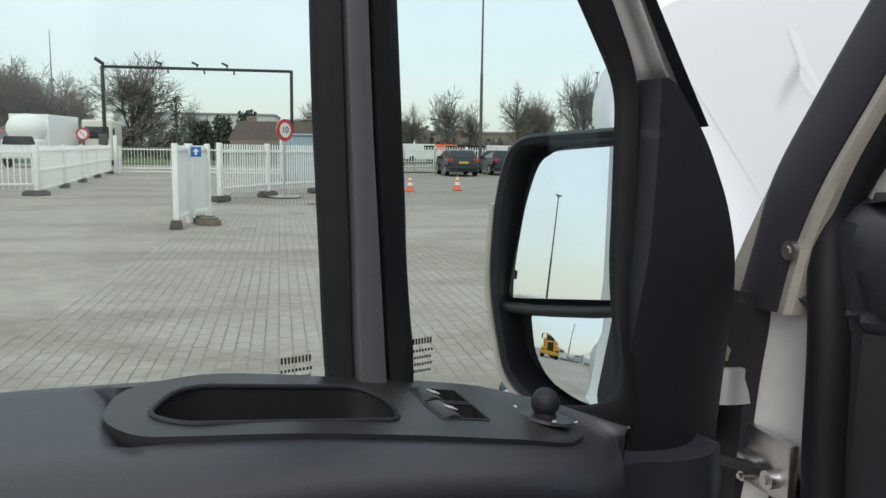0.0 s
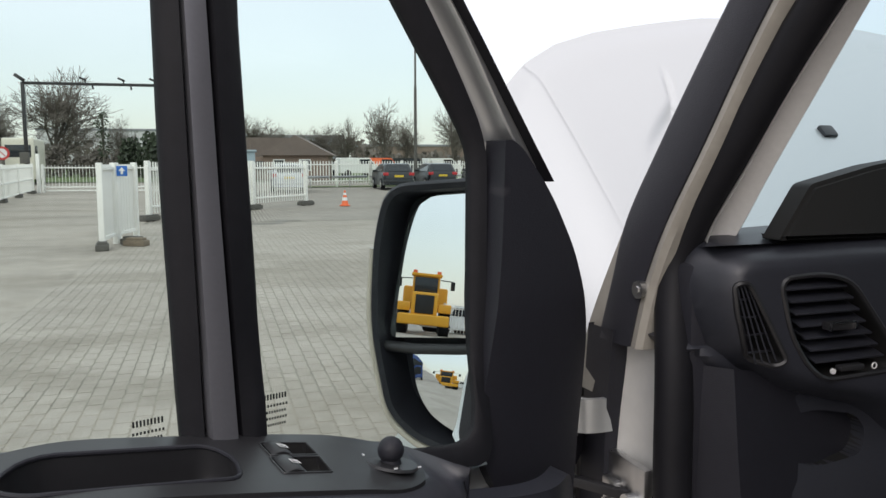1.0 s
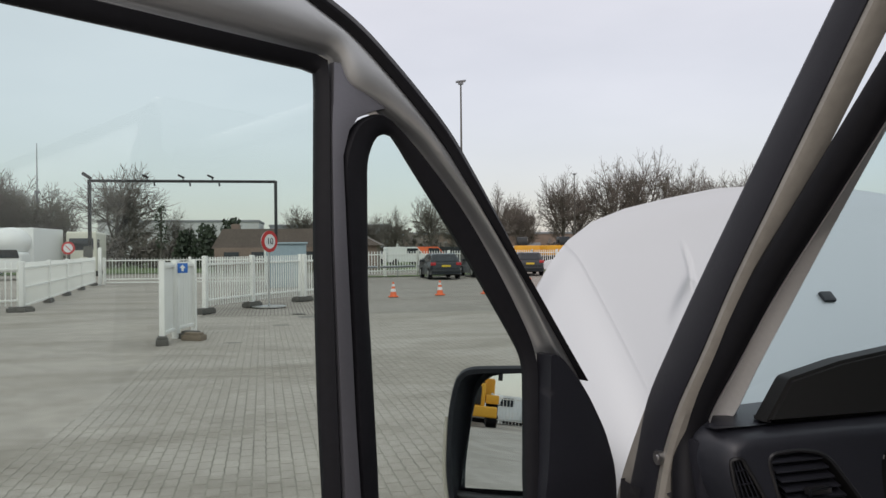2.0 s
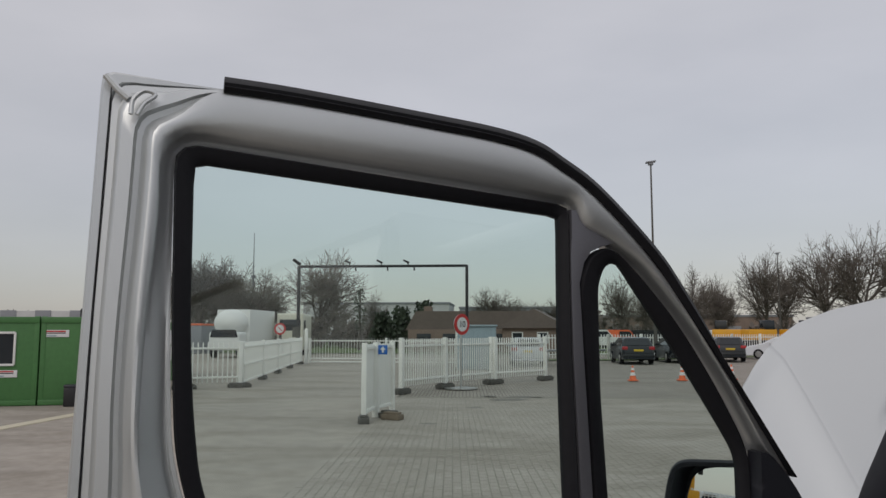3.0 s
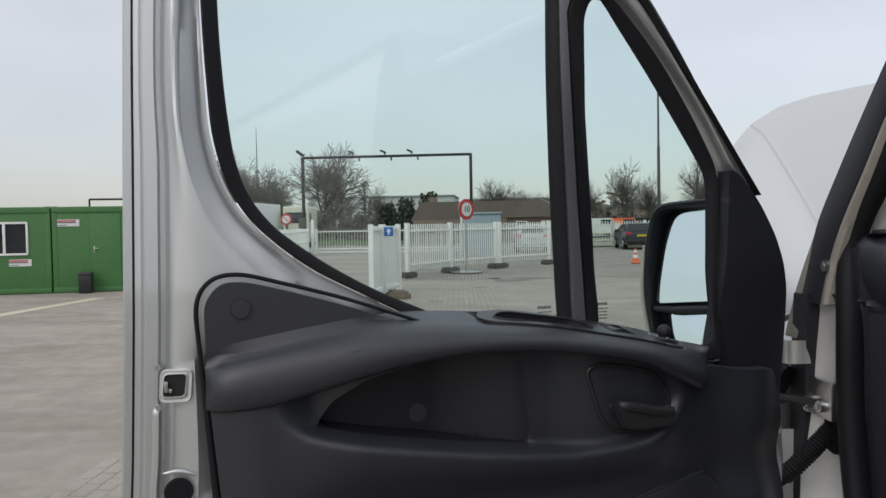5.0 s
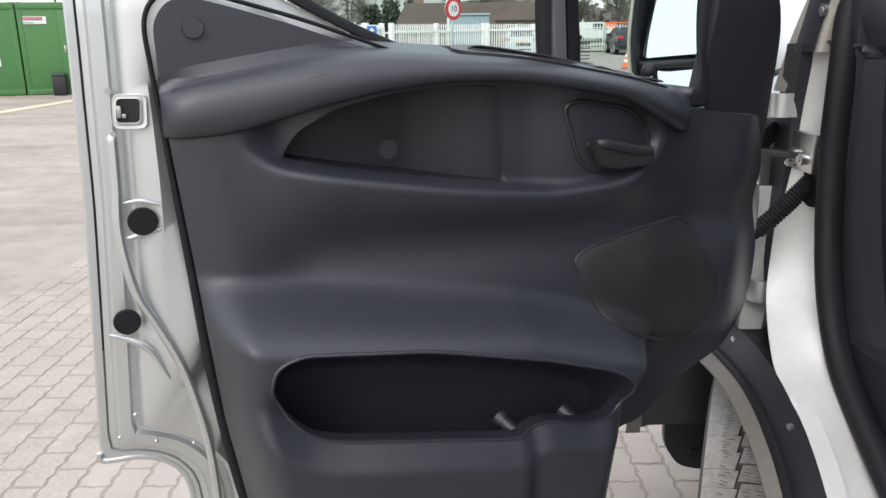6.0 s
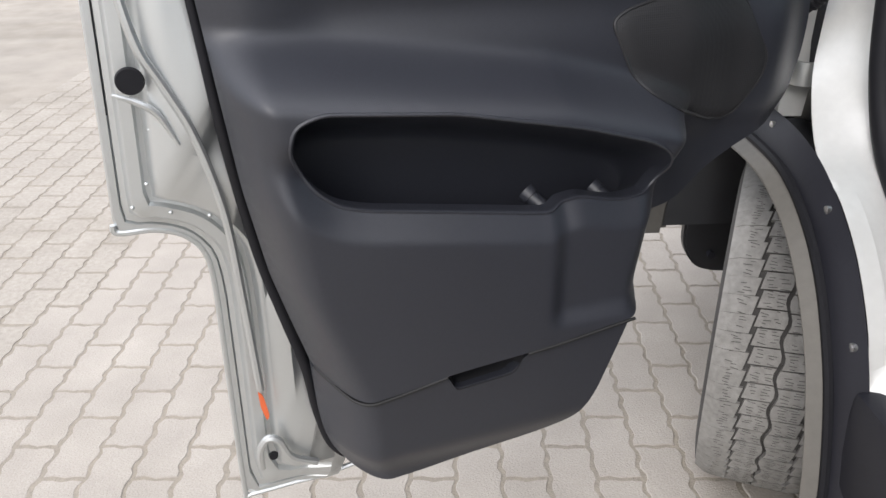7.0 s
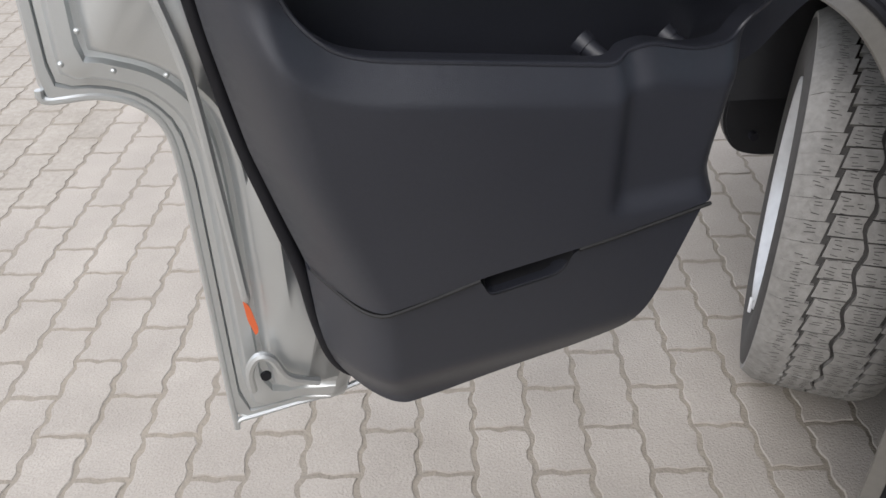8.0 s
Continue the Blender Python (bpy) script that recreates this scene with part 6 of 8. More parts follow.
part("cargo_side", relief(BAY, [], bay_w, 0.035, to3=lambda y, z, w: (1.62 + w, y, z), lip=0.03, axis=(-1, 0, 0)), PAINT, van, "silver pressed load bay side", smooth=50)
part("cargo_roof", side_strip([[(x, y, z + 0.03 * math.sin(math.pi * (x + 0.05) / 1.72)) for y in (-4.7, -3.5, -2.4, -1.22)] for x, z in ((0.045, 2.18), (0.02, 2.215), (0.07, 2.245), (0.3, 2.25), (0.81, 2.25), (1.32, 2.25), (1.55, 2.245), (1.60, 2.215), (1.575, 2.18))]), PAINT, van, "silver load bay roof")
part("roof_edge", boxes(((1.5, 0.06, 0.16), (0.81, -1.22, 2.18), 0.02)), PAINT, van)
part("load_floor", boxes(((1.6, 3.4, 0.08), (0.81, -2.96, 0.62), 0.01)), PLASTIC_DARK, van)
def mark_rear(x, side):
    d = part("rear_door", boxes(((0.80, 0.05, 1.62), (x, -4.69, 1.33), 0.02)), PAINT, van, "silver rear door")
    part("door_handle", boxes(((0.10, 0.03, 0.05), (x + side * 0.32, -4.73, 1.15), 0.012)), PLASTIC_SOFT, d)
    for z in (0.75, 1.3, 1.85):
        part("hinge", boxes(((0.12, 0.02, 0.045), (x - side * 0.36, -4.725, z), 0.006)), PLASTIC_SOFT, d)
    part("rear_window", boxes(((0.58, 0.01, 0.44), (x, -4.717, 1.75), 0.004)), CAR_GLASS, d)
    part("tail_lamp", boxes(((0.09, 0.05, 0.42), (x - side * 0.44, -4.71, 0.95), 0.02)), TAIL, van, "red tail lamp")
mark_rear(0.40, 1)
mark_rear(1.22, -1)
part("rear_bumper", boxes(((1.72, 0.16, 0.16), (0.81, -4.72, 0.46), 0.04)), PLASTIC_SOFT, van, "black plastic rear bumper")
part("far_door", boxes(((0.05, 1.25, 0.86), (1.70, -0.62, 0.98), 0.02)), PAINT, van, "silver far door")
part("far_door_frame", boxes(((0.04, 0.07, 0.80), (1.66, -1.21, 1.74), 0.015), ((0.04, 0.95, 0.06), (1.60, -0.80, 2.07), 0.015)), PAINT, van)
far_pane = part("far_window", boxes(((0.006, 1.0, 0.62), (1.63, -0.70, 1.73), 0.002, Matrix.Rotation(radians(-8), 4, "Y"))), GLASS_FRONT, van, "tinted far side window", smooth=0)
far_pane.visible_shadow = False
part("far_pillar", side_strip([[(1.62 - rl(z) - r, f_out(z) + df, z) for z in ZP] for df, r in ((0.006, 0.10), (0.0, 0.0), (-0.06, -0.004), (-0.10, 0.06))]), PLASTIC_SOFT, van)
part("far_wing", side_strip([[(1.62 - x, y, z) for y, z in row] for x, row in ((-0.12, ((-0.02, 0.86), (0.13, 0.86), (0.28, 0.81), (0.5, 0.72), (0.75, 0.7))), (-0.09, ((0.0, 1.0), (0.16, 1.02), (0.3, 1.02), (0.5, 0.98), (0.78, 0.92))), (-0.02, ((0.0, 1.2), (0.2, 1.21), (0.32, 1.19), (0.5, 1.12), (0.78, 1.0))), (0.16, ((0.0, 1.37), (0.2, 1.35), (0.32, 1.29), (0.5, 1.2), (0.74, 1.05))))]), PAINT, van, "silver front wing")
grille = part("grille", boxes(((0.95, 0.05, 0.26), (0.81, 0.97, 0.90), 0.03)), PLASTIC_DARK, van, "black front grille")
for k in range(4):
    part("grille_bar", boxes(((0.90, 0.03, 0.018), (0.81, 1.0, 0.81 + 0.06 * k), 0.005)), PLASTIC_SOFT, grille)
for x, a in ((0.16, 24), (1.46, -24)):
    lamp = part("headlamp", boxes(((0.36, 0.12, 0.24), (x, 0.86, 0.90), 0.05, Matrix.Rotation(radians(a), 4, "Z"), 3)), CAR_GLASS, van, "clear headlamp with dark inside")
    bm = bmesh.new()
    bmesh.ops.create_uvsphere(bm, u_segments=24, v_segments=12, radius=0.065, matrix=Matrix.Translation((x + 0.02 * (1 if a > 0 else -1), 0.885, 0.90)))
    part("reflector", bm, CHROME, lamp)
part("battery", boxes(((0.26, 0.18, 0.19), (0.40, 0.62, 1.14), 0.012)), PLASTIC_SOFT, van)
part("engine_cover", boxes(((0.55, 0.36, 0.10), (0.90, 0.50, 1.14), 0.03, None, 3)), PLASTIC_DARK, van)
def wheel_again(name, m):
    w = new(name)
    w.parent, w.matrix_basis = van, m
    for ch in wheel.children:
        o = new(ch.name.split(".")[0], ch.data)
        o.parent, o.matrix_basis = w, ch.matrix_basis.copy()
        if ch.name.startswith("sipe"):
            tagged(o, kind="stuff")
wheel_again("front_wheel", pose(1.53, 0.037, 0.352, 0, 0, 180 - 30))
wheel_again("rear_wheel", pose(0.06, -3.585, 0.352))
wheel_again("rear_wheel", pose(1.56, -3.585, 0.352, 0, 0, 180))

# ---- the yard ----
def ground_sheet():
    bm = bmesh.new()
    vs = [bm.verts.new(p) for p in ((-900, -900, 0), (900, -900, 0), (900, 1500, 0), (-900, 1500, 0))]
    bm.faces.new(vs)
    return bm
ground = solid("ground", ground_sheet(), YARD, "grey block-paved yard", "ground", kind="structure", smooth=0)
ground.location.z = -0.02
def sheet(pts, z):
    bm = bmesh.new()
    bm.faces.new([bm.verts.new((x, y, z)) for x, y in pts])
    return bm
edge_x = lambda y: np.interp(y, (-20, 0, 4.2, 9, 13, 22, 60), (-4.5, -3.4, -2.35, -2.1, -2.2, -2.6, -3.6))
solid("road", sheet([(-60, -20)] + [(float(edge_x(y)), y) for y in (-20, 0, 4.2, 9, 13, 22, 60)] + [(-60, 60)], -0.001), ASPHALT, "worn sandy asphalt lane beside the paving and through the gate", "road", kind="structure", smooth=0)
solid("verge", sheet([(-60, 62), (70, 62), (160, 200), (-160, 200)], 0.03), GRASS, "winter grass beyond the fence", "grass", kind="structure", smooth=0)
solid("grass_strip", sheet([(2.5, 47.5), (8, 48), (30, 64), (30, 66), (8, 50), (2.5, 49)], 0.02), GRASS, "narrow green grass strip along the fence", "grass", kind="structure", smooth=0)
solid("kerb", boxes(((0.30, 5.4, 0.04), (0, 0, 0.0), 0.01)), BEIGE, "worn pale kerb line across the yard", "kerb", kind="structure", m=pose(-8.75, 13.6, 0, 0, 0, -2))

# --- gantry at the gate
gantry = thing("gate_gantry", pose(-10.73, 41.95, 0), "thin black steel gantry with flood lamps over the gate", "gantry")
for x in (0, 9.17):
    part("post", boxes(((0.16, 0.16, 5.3), (x, 0, 2.65), 0.02)), BLACK_PAINT, gantry)
part("beam", boxes(((9.2, 0.12, 0.14), (4.58, 0, 5.26), 0.02)), BLACK_PAINT, gantry)
for x in (2.8, 4.55, 6.0):
    lamp = part("flood_lamp", boxes(((0.34, 0.16, 0.10), (x - 0.1, -0.1, 5.5), 0.02, Matrix.Rotation(radians(25), 4, "Y"))), BLACK_PAINT, gantry)
    for a, b, r in (((x, 0, 5.3), (x - 0.05, -0.05, 5.48), 0.03), ((x + 0.3, 0, 5.3), (x + 0.34, -0.05, 5.02), 0.05)):
        bm = bmesh.new()
        rod(bm, a, b, 0.025, r, 8)
        part("bracket", bm, BLACK_PAINT, lamp)
part("flood_lamp", boxes(((0.5, 0.2, 0.16), (-0.1, -0.1, 5.5), 0.03, Matrix.Rotation(radians(35), 4, "Y"))), BLACK_PAINT, gantry)
part("control_box", boxes(((0.4, 0.25, 0.55), (-0.05, -0.15, 1.7), 0.03)), CONCRETE, gantry)

# --- white railings
def railing(name, a, b, h, gap, label, posts=2, foot=True, rails=(0.18, 0.86), wide=0.035, group="white railings", post_r=0.06, panel=False):
    a, b = Vector((*a, 0)), Vector((*b, 0))
    d = b - a
    L = d.length
    ob = thing(name, Matrix.Translation(a) @ Matrix.Rotation(math.atan2(d.y, d.x), 4, "Z"), label, "fence", group)
    for k in range(posts):
        x = L * k / (posts - 1)
        part("post", boxes(((post_r * 2, post_r * 2, h + 0.15), (x, 0, (h + 0.15) / 2 - 0.015), 0.012)), WHITE_WORN, ob)
        if foot:
            part("foot_block", boxes(((0.7, 0.24, 0.12), (x, 0.0, 0.06), 0.02), ((0.6, 0.2, 0.05), (x, 0, 0.13), 0.02)), CONCRETE, ob)
    for r in rails:
        part("rail", boxes(((L, 0.045, 0.06), (L / 2, 0.0, 0.1 + h * r), 0.008)), WHITE_WORN, ob)
    n = int(L / gap)
    me = None
    for k in range(n):
        x = L * (k + 0.5) / n
        if me is None:
            me = link_mesh("picket", boxes(((gap * 0.985 if panel else wide, 0.03, h * 0.94), (0, 0, 0), 0.004)), WHITE_WORN)
        o = new("picket", me)
        o.parent, o.location = ob, (x, 0.03, 0.1 + h * 0.53)
    return ob
railing("railing", (-2.58, 22.04), (-1.51, 24.3), 1.42, 0.12, "white steel picket railing on concrete feet beside the lane")
railing("railing", (-1.51, 24.3), (-0.12, 26.46), 1.42, 0.12, "white steel picket railing on concrete feet beside the lane")
railing("railing", (0.0, 26.5), (1.8, 28.6), 1.42, 0.12, "white steel picket railing standing on the block paving")
# closed white barrier boards
for a, b in (((-2.42, 15.05), (-2.38, 16.1)), ((-2.35, 16.15), (-2.15, 17.0))):
    railing("barrier_board", a, b, 1.38, 0.115, "white boarded barrier panel on concrete feet", rails=(0.06, 0.95), panel=True, group="white barrier boards", post_r=0.05, foot=False)
for x, y, rz, m_ in ((-2.42, 15.0, 10, CONCRETE), (-2.05, 15.9, 60, CONCRETE), (-1.95, 15.6, 65, WOOD)):
    solid("concrete_foot", boxes(((0.22, 0.42, 0.11), (0, 0, 0.055), 0.02), ((0.16, 0.34, 0.05), (0, 0, 0.13), 0.02)), m_, "dark concrete foot under the barrier", "barrier foot", "barrier feet", m=pose(x, y, 0, 0, 0, rz))
arrow = thing("arrow_sign", pose(-2.22, 16.12, 1.36), "small blue square sign with white arrow on barrier", "sign")
part("plate", boxes(((0.19, 0.015, 0.19), (0, -0.04, 0), 0.003)), BLUE, arrow)
bm = bmesh.new()
prism(bm, [(-0.02, -0.06), (0.02, -0.06), (0.02, 0.0), (0.06, 0.0), (0.0, 0.07), (-0.06, 0.0), (-0.02, 0.0)], 0.006, Matrix.Translation((0, -0.056, 0)))
part("arrow", bm, LAMP_WHITE, arrow, smooth=0)
# left-hand railings along the lane
LF = [(-7.87, 24.2), (-8.45, 28.3), (-9.1, 32.5), (-9.8, 37.0), (-10.4, 41.4)]
for a, b in zip(LF, LF[1:]):
    railing("railing", a, b, 1.3, 0.16, "white steel railing along the lane to the gate", posts=2, rails=(0.05, 0.45, 0.88))
railing("railing", (-9.3, 23.2), (-7.9, 24.1), 1.3, 0.14, "white steel railing beside the green site office")
# sliding gate and far fence
railing("gate", (-10.2, 42.5), (-1.7, 42.0), 1.25, 0.16, "white sliding yard gate between the gantry posts", posts=3, foot=False, rails=(0.0, 0.14, 0.90), wide=0.016, group="")
solid("gate_post", boxes(((0.16, 0.16, 1.9), (0, 0, 0.95), 0.02)), WHITE_WORN, "white square gate post", "post", m=pose(-10.25, 41.9, 0))
solid("gate_post", boxes(((0.16, 0.16, 1.9), (0, 0, 0.95), 0.02)), WHITE_WORN, "white square gate post", "post", m=pose(-1.9, 38.5, 0))
for k in range(7):
    a, b = (2.5 + 4.4 * k, 47.0 + 2.3 * k), (2.5 + 4.4 * (k + 1), 47.0 + 2.3 * (k + 1))
    railing("perimeter_fence", a, b, 1.45, 0.2, "white steel perimeter fence behind the parked cars", posts=3, foot=False, wide=0.05, group="perimeter fence")
# guard rail
bm = bmesh.new()
for x0 in range(12):
    box(bm, (2.5, 0.08, 0.14), (3 + 2.4 * x0, 46.2 + 1.2 * x0, 0.62), 0.02, Matrix.Rotation(radians(26.5), 4, "Z"))
    box(bm, (0.08, 0.08, 0.7), (3 + 2.4 * x0, 46.3 + 1.2 * x0, 0.35), 0.01)
solid("guard_rail", bm, STEEL, "galvanised steel guard rail by the fence", "guard rail")

# --- round sign
sign = thing("speed_sign", pose(-1.0, 24.0, 0, 0, 0, 48), "round red-ringed speed sign reading 10 on a post", "sign")
bm = bmesh.new()
rod(bm, (0, 0, 0), (0, 0, 1.7), 0.03, 0.03, 10)
part("post", bm, STEEL, sign)
bm = bmesh.new()
bmesh.ops.create_cone(bm, cap_ends=True, segments=40, radius1=0.5, radius2=0.5, depth=0.03, matrix=Matrix.Translation((0, 0, 0.02)))
part("base_plate", bm, STEEL, sign)
def wheel_disc(r, y, t=0.02):
    bm = bmesh.new()
    rod(bm, (0, y, 1.95), (0, y - t, 1.95), r, r, 40)
    return bm
part("red_disc", wheel_disc(0.32, -0.03), RED, sign)
part("white_disc", wheel_disc(0.215, -0.052, 0.006), LAMP_WHITE, sign)
def text_mesh(words, size, depth=0.004):
    cu = bpy.data.curves.new("words", "FONT")
    cu.body, cu.size, cu.extrude, cu.align_x, cu.align_y = words, size, depth, "CENTER", "CENTER"
    o = bpy.data.objects.new("words", cu)
    scene.collection.objects.link(o)
    dg = bpy.context.evaluated_depsgraph_get()
    me = bpy.data.meshes.new_from_object(o.evaluated_get(dg))
    bpy.data.objects.remove(o)
    return me
me = text_mesh("10", 0.27)
me.materials.clear()
me.materials.append(BLACK_AND_SHADE)
o = new("digits", me)
o.parent, o.matrix_basis = sign, pose(0, -0.063, 1.95, 90)
part("back_disc", wheel_disc(0.30, 0.02, 0.02), STEEL, sign)
# small prohibition sign by the lane
no = thing("round_sign", pose(-9.45, 34, 0), "small round red-ringed sign on a grey post", "sign")
bm = bmesh.new()
rod(bm, (0, 0, 0), (0, 0, 1.75), 0.06, 0.06, 10)
part("post", bm, CONCRETE, no)
bm = bmesh.new()
rod(bm, (0, -0.06, 1.85), (0, -0.08, 1.85), 0.26, 0.26, 32)
part("red_disc", bm, RED, no)
bm = bmesh.new()
rod(bm, (0, -0.082, 1.85), (0, -0.088, 1.85), 0.18, 0.18, 32)
part("white_disc", bm, LAMP_WHITE, no)
part("bar", boxes(((0.3, 0.006, 0.03), (0, -0.092, 1.85), 0, Matrix.Rotation(radians(45), 4, "Y"))), RED, no)

# --- traffic cones
def cone():
    ob = thing("traffic_cone", pose(3.1, 27.8, 0), "orange traffic cone with white bands on the paving", "traffic cone", "traffic cones")
    part("base", boxes(((0.34, 0.34, 0.035), (0, 0, 0.018), 0.01)), ORANGE, ob)
    def seg(z0, z1, material, name, out=0.0):
        bm = bmesh.new()
        r = lambda z: 0.125 - 0.10 * z / 0.5
        bmesh.ops.create_cone(bm, cap_ends=True, segments=24, radius1=r(z0) + out, radius2=r(z1) + out, depth=z1 - z0, matrix=Matrix.Translation((0, 0, 0.035 + (z0 + z1) / 2)))
        part(name, bm, material, ob)
    seg(0, 0.5, ORANGE, "body")
    seg(0.15, 0.26, LAMP_WHITE, "band", 0.004)
    seg(0.34, 0.42, LAMP_WHITE, "band", 0.004)
    return ob
c0 = cone()
for x, y in ((4.87, 28.4), (6.65, 28.7), (8.6, 29.5)):
    copy_thing(c0, pose(x, y, 0))

# --- parked cars
def car(name, m, paint, label, L=4.3, W=1.76, H=1.43, group="parked cars", hatch=0.75):
    """A hatchback, its tail at y = 0, nose towards +y."""
    ob = thing(name, m, label, "car", group)
    prof = [(0.0, 0.42), (-0.02, 0.62), (0.03, 0.88), (0.10, 0.98), (hatch * 0.5, H - 0.12), (hatch * 0.8, H - 0.03), (hatch * 1.2 + 0.6, H), (2.4, H - 0.06), (3.25, 0.98), (4.0, 0.82), (L - 0.05, 0.68), (L, 0.42), (L - 0.05, 0.22), (0.08, 0.24)]
    P = curve([(y, 0, z) for y, z in prof], 5, closed=True)
    bm = bmesh.new()
    rows = []
    for t in (-1.0, -0.97, -0.86, -0.5, 0.0, 0.5, 0.86, 0.97, 1.0):
        row = []
        for p in P:
            hw = W / 2 * (1 - 0.20 * sm(p.z, 0.85, H)) * (1 - 0.05 * sm(abs(p.x - L / 2), L * 0.36, L * 0.5))
            sq = 1 - 0.06 * max(0, abs(t) - 0.86) / 0.14
            row.append((t * hw, L / 2 + (p.x - L / 2) * (sq if abs(t) > 0.86 else 1), 0.6 + (p.z - 0.6) * (sq if abs(t) > 0.86 else 1)))
        rows.append(row)
    V = strip(bm, rows, closed=True)
    bm.faces.new(V[0])
    bm.faces.new(V[-1])
    bmesh.ops.recalc_face_normals(bm, faces=bm.faces[:])
    part("body", bm, paint, ob, smooth=45)
    bm = bmesh.new()
    prism(bm, rounded([(-0.60, 0.0), (0.60, 0.0), (0.50, 0.36), (-0.50, 0.36)], 0.06), 0.02, Matrix.Translation((0, 0.085, 1.0)) @ Matrix.Rotation(radians(-34 if hatch > 0.5 else -20), 4, "X"))
    part("rear_window", bm, CAR_GLASS, ob)
    for s in (-1, 1):
        bm = bmesh.new()
        prism(bm, rounded([(0.35, 0.98), (3.1, 0.96), (2.35, H - 0.13), (0.75, H - 0.12)], 0.08), 0.02, Matrix.Translation((s * (W / 2 - 0.085), 0, 0)) @ Matrix.Rotation(radians(90), 4, "Z"))
        for v in bm.verts:
            v.co.x -= s * 0.13 * sm(v.co.z, 0.9, H)
        part("side_window", bm, CAR_GLASS, ob)
        part("tail_lamp", boxes(((0.30, 0.08, 0.17), (s * (W / 2 - 0.17), 0.02, 0.86), 0.03)), TAIL, ob)
        part("door_mirror", boxes(((0.2, 0.1, 0.13), (s * (W / 2 + 0.03), 2.75, 1.0), 0.04)), paint, ob)
        for y in (0.78, L - 0.85):
            bm = bmesh.new()
            rod(bm, (s * (W / 2 - 0.2), y, 0.31), (s * (W / 2 + 0.005), y, 0.31), 0.31, 0.31, 28)
            w = part("wheel", bm, RUBBER, ob)
            bm = bmesh.new()
            rod(bm, (s * (W / 2 - 0.05), y, 0.31), (s * (W / 2 + 0.012), y, 0.31), 0.21, 0.19, 24)
            part("hubcap", bm, STEEL, w)
    part("bumper", boxes(((W - 0.1, 0.12, 0.2), (0, -0.01, 0.45), 0.04)), paint, ob)
    part("number_plate", boxes(((0.5, 0.02, 0.11), (0, -0.035, 0.74), 0.004)), PLATE, ob)
    return ob
car("parked_car", pose(7.5, 42.3, 0, 0, 0, 1), CAR_DARK, "black hatchback parked tail-on by the fence", hatch=0.6)
car("parked_car", pose(10.4, 44.3, 0, 0, 0, 3), CAR_DARK, "dark green hatchback parked tail-on by the fence", hatch=0.5)
car("parked_car", pose(13.3, 46.0, 0, 0, 0, -8), CAR_DARK, "black estate car parked tail-on by the fence", L=4.6, hatch=0.5)
car("parked_car", pose(20.0, 50.5, 0, 0, 0, 64), CAR_WHITE, "white hatchback parked by the perimeter fence", hatch=0.4)
car("parked_car", pose(1.6, 39.6, 0, 0, 0, 0), CAR_SILVER, "silver hatchback parked behind the white railing", hatch=0.5)

# --- lamp posts
def lamp_post(m, h, label):
    ob = thing("lamp_post", m, label, "lamp post", "lamp posts")
    bm = bmesh.new()
    rod(bm, (0, 0, 0), (0, 0, h * 0.5), 0.11, 0.09, 12)
    rod(bm, (0, 0, h * 0.5), (0, 0, h), 0.07, 0.05, 12)
    part("pole", bm, CONCRETE, ob)
    part("lamp_head", boxes(((0.62, 0.4, 0.09), (0, 0, h + 0.12), 0.02, Matrix.Rotation(radians(-8), 4, "Y")), ((0.3, 0.3, 0.16), (0, 0, h), 0.02)), GREY_WALL, ob)
    return ob
lamp_post(pose(9.9, 50, 0), 12.4, "tall grey steel lamp post with flat lamp head")
lamp_post(pose(33.5, 96, 0), 11.0, "distant grey lamp post among the trees")
mast = thing("radio_mast", pose(-33.5, 105, 0), "thin lattice radio mast behind the trees", "mast")
bm = bmesh.new()
rod(bm, (0, 0, 0), (0, 0, 9.0), 0.2, 0.15, 8)
rod(bm, (0, 0, 9.0), (0, 0, 15.3), 0.1, 0.04, 8)
part("pole", bm, GREY_WALL, mast)
bm = bmesh.new()
rod(bm, (0, 0, 9), (0, 0, 9.4), 0.3, 0.3, 10)
part("drum", bm, GREY_WALL, mast)

# --- green site offices
def site_office(m, W, D, H, label):
    ob = thing("site_office", m, label, "site office", "green site offices")
    part("body", boxes(((W, D, H), (W / 2, D / 2, H / 2), 0.02)), GREEN, ob)
    for x in (0.05, W - 0.05):
        for y in (0.05, D - 0.05):
            part("corner_post", boxes(((0.12, 0.12, H + 0.04), (x, y, H / 2 + 0.01), 0.015)), GREEN, ob)
    part("roof_beam", boxes(((W + 0.02, 0.1, 0.14), (W / 2, 0.02, H - 0.05), 0.02)), GREEN, ob)
    part("floor_beam", boxes(((W + 0.02, 0.1, 0.12), (W / 2, 0.02, 0.07), 0.02)), GREEN, ob)
    return ob
def office_window(ob, x, z, w, h):
    fr = part("window", boxes(((w, 0.05, 0.05), (x, -0.02, z + h / 2), 0.008), ((w, 0.05, 0.05), (x, -0.02, z - h / 2), 0.008), ((0.05, 0.05, h), (x - w / 2, -0.02, z), 0.008), ((0.05, 0.05, h), (x + w / 2, -0.02, z), 0.008), ((0.06, 0.05, h), (x, -0.02, z), 0.008)), WHITE_PAINT, ob, "white framed office window")
    for s in (-1, 1):
        part("pane", boxes(((w / 2 - 0.05, 0.01, h - 0.04), (x + s * w / 4, -0.004, z))), CAR_GLASS, fr)
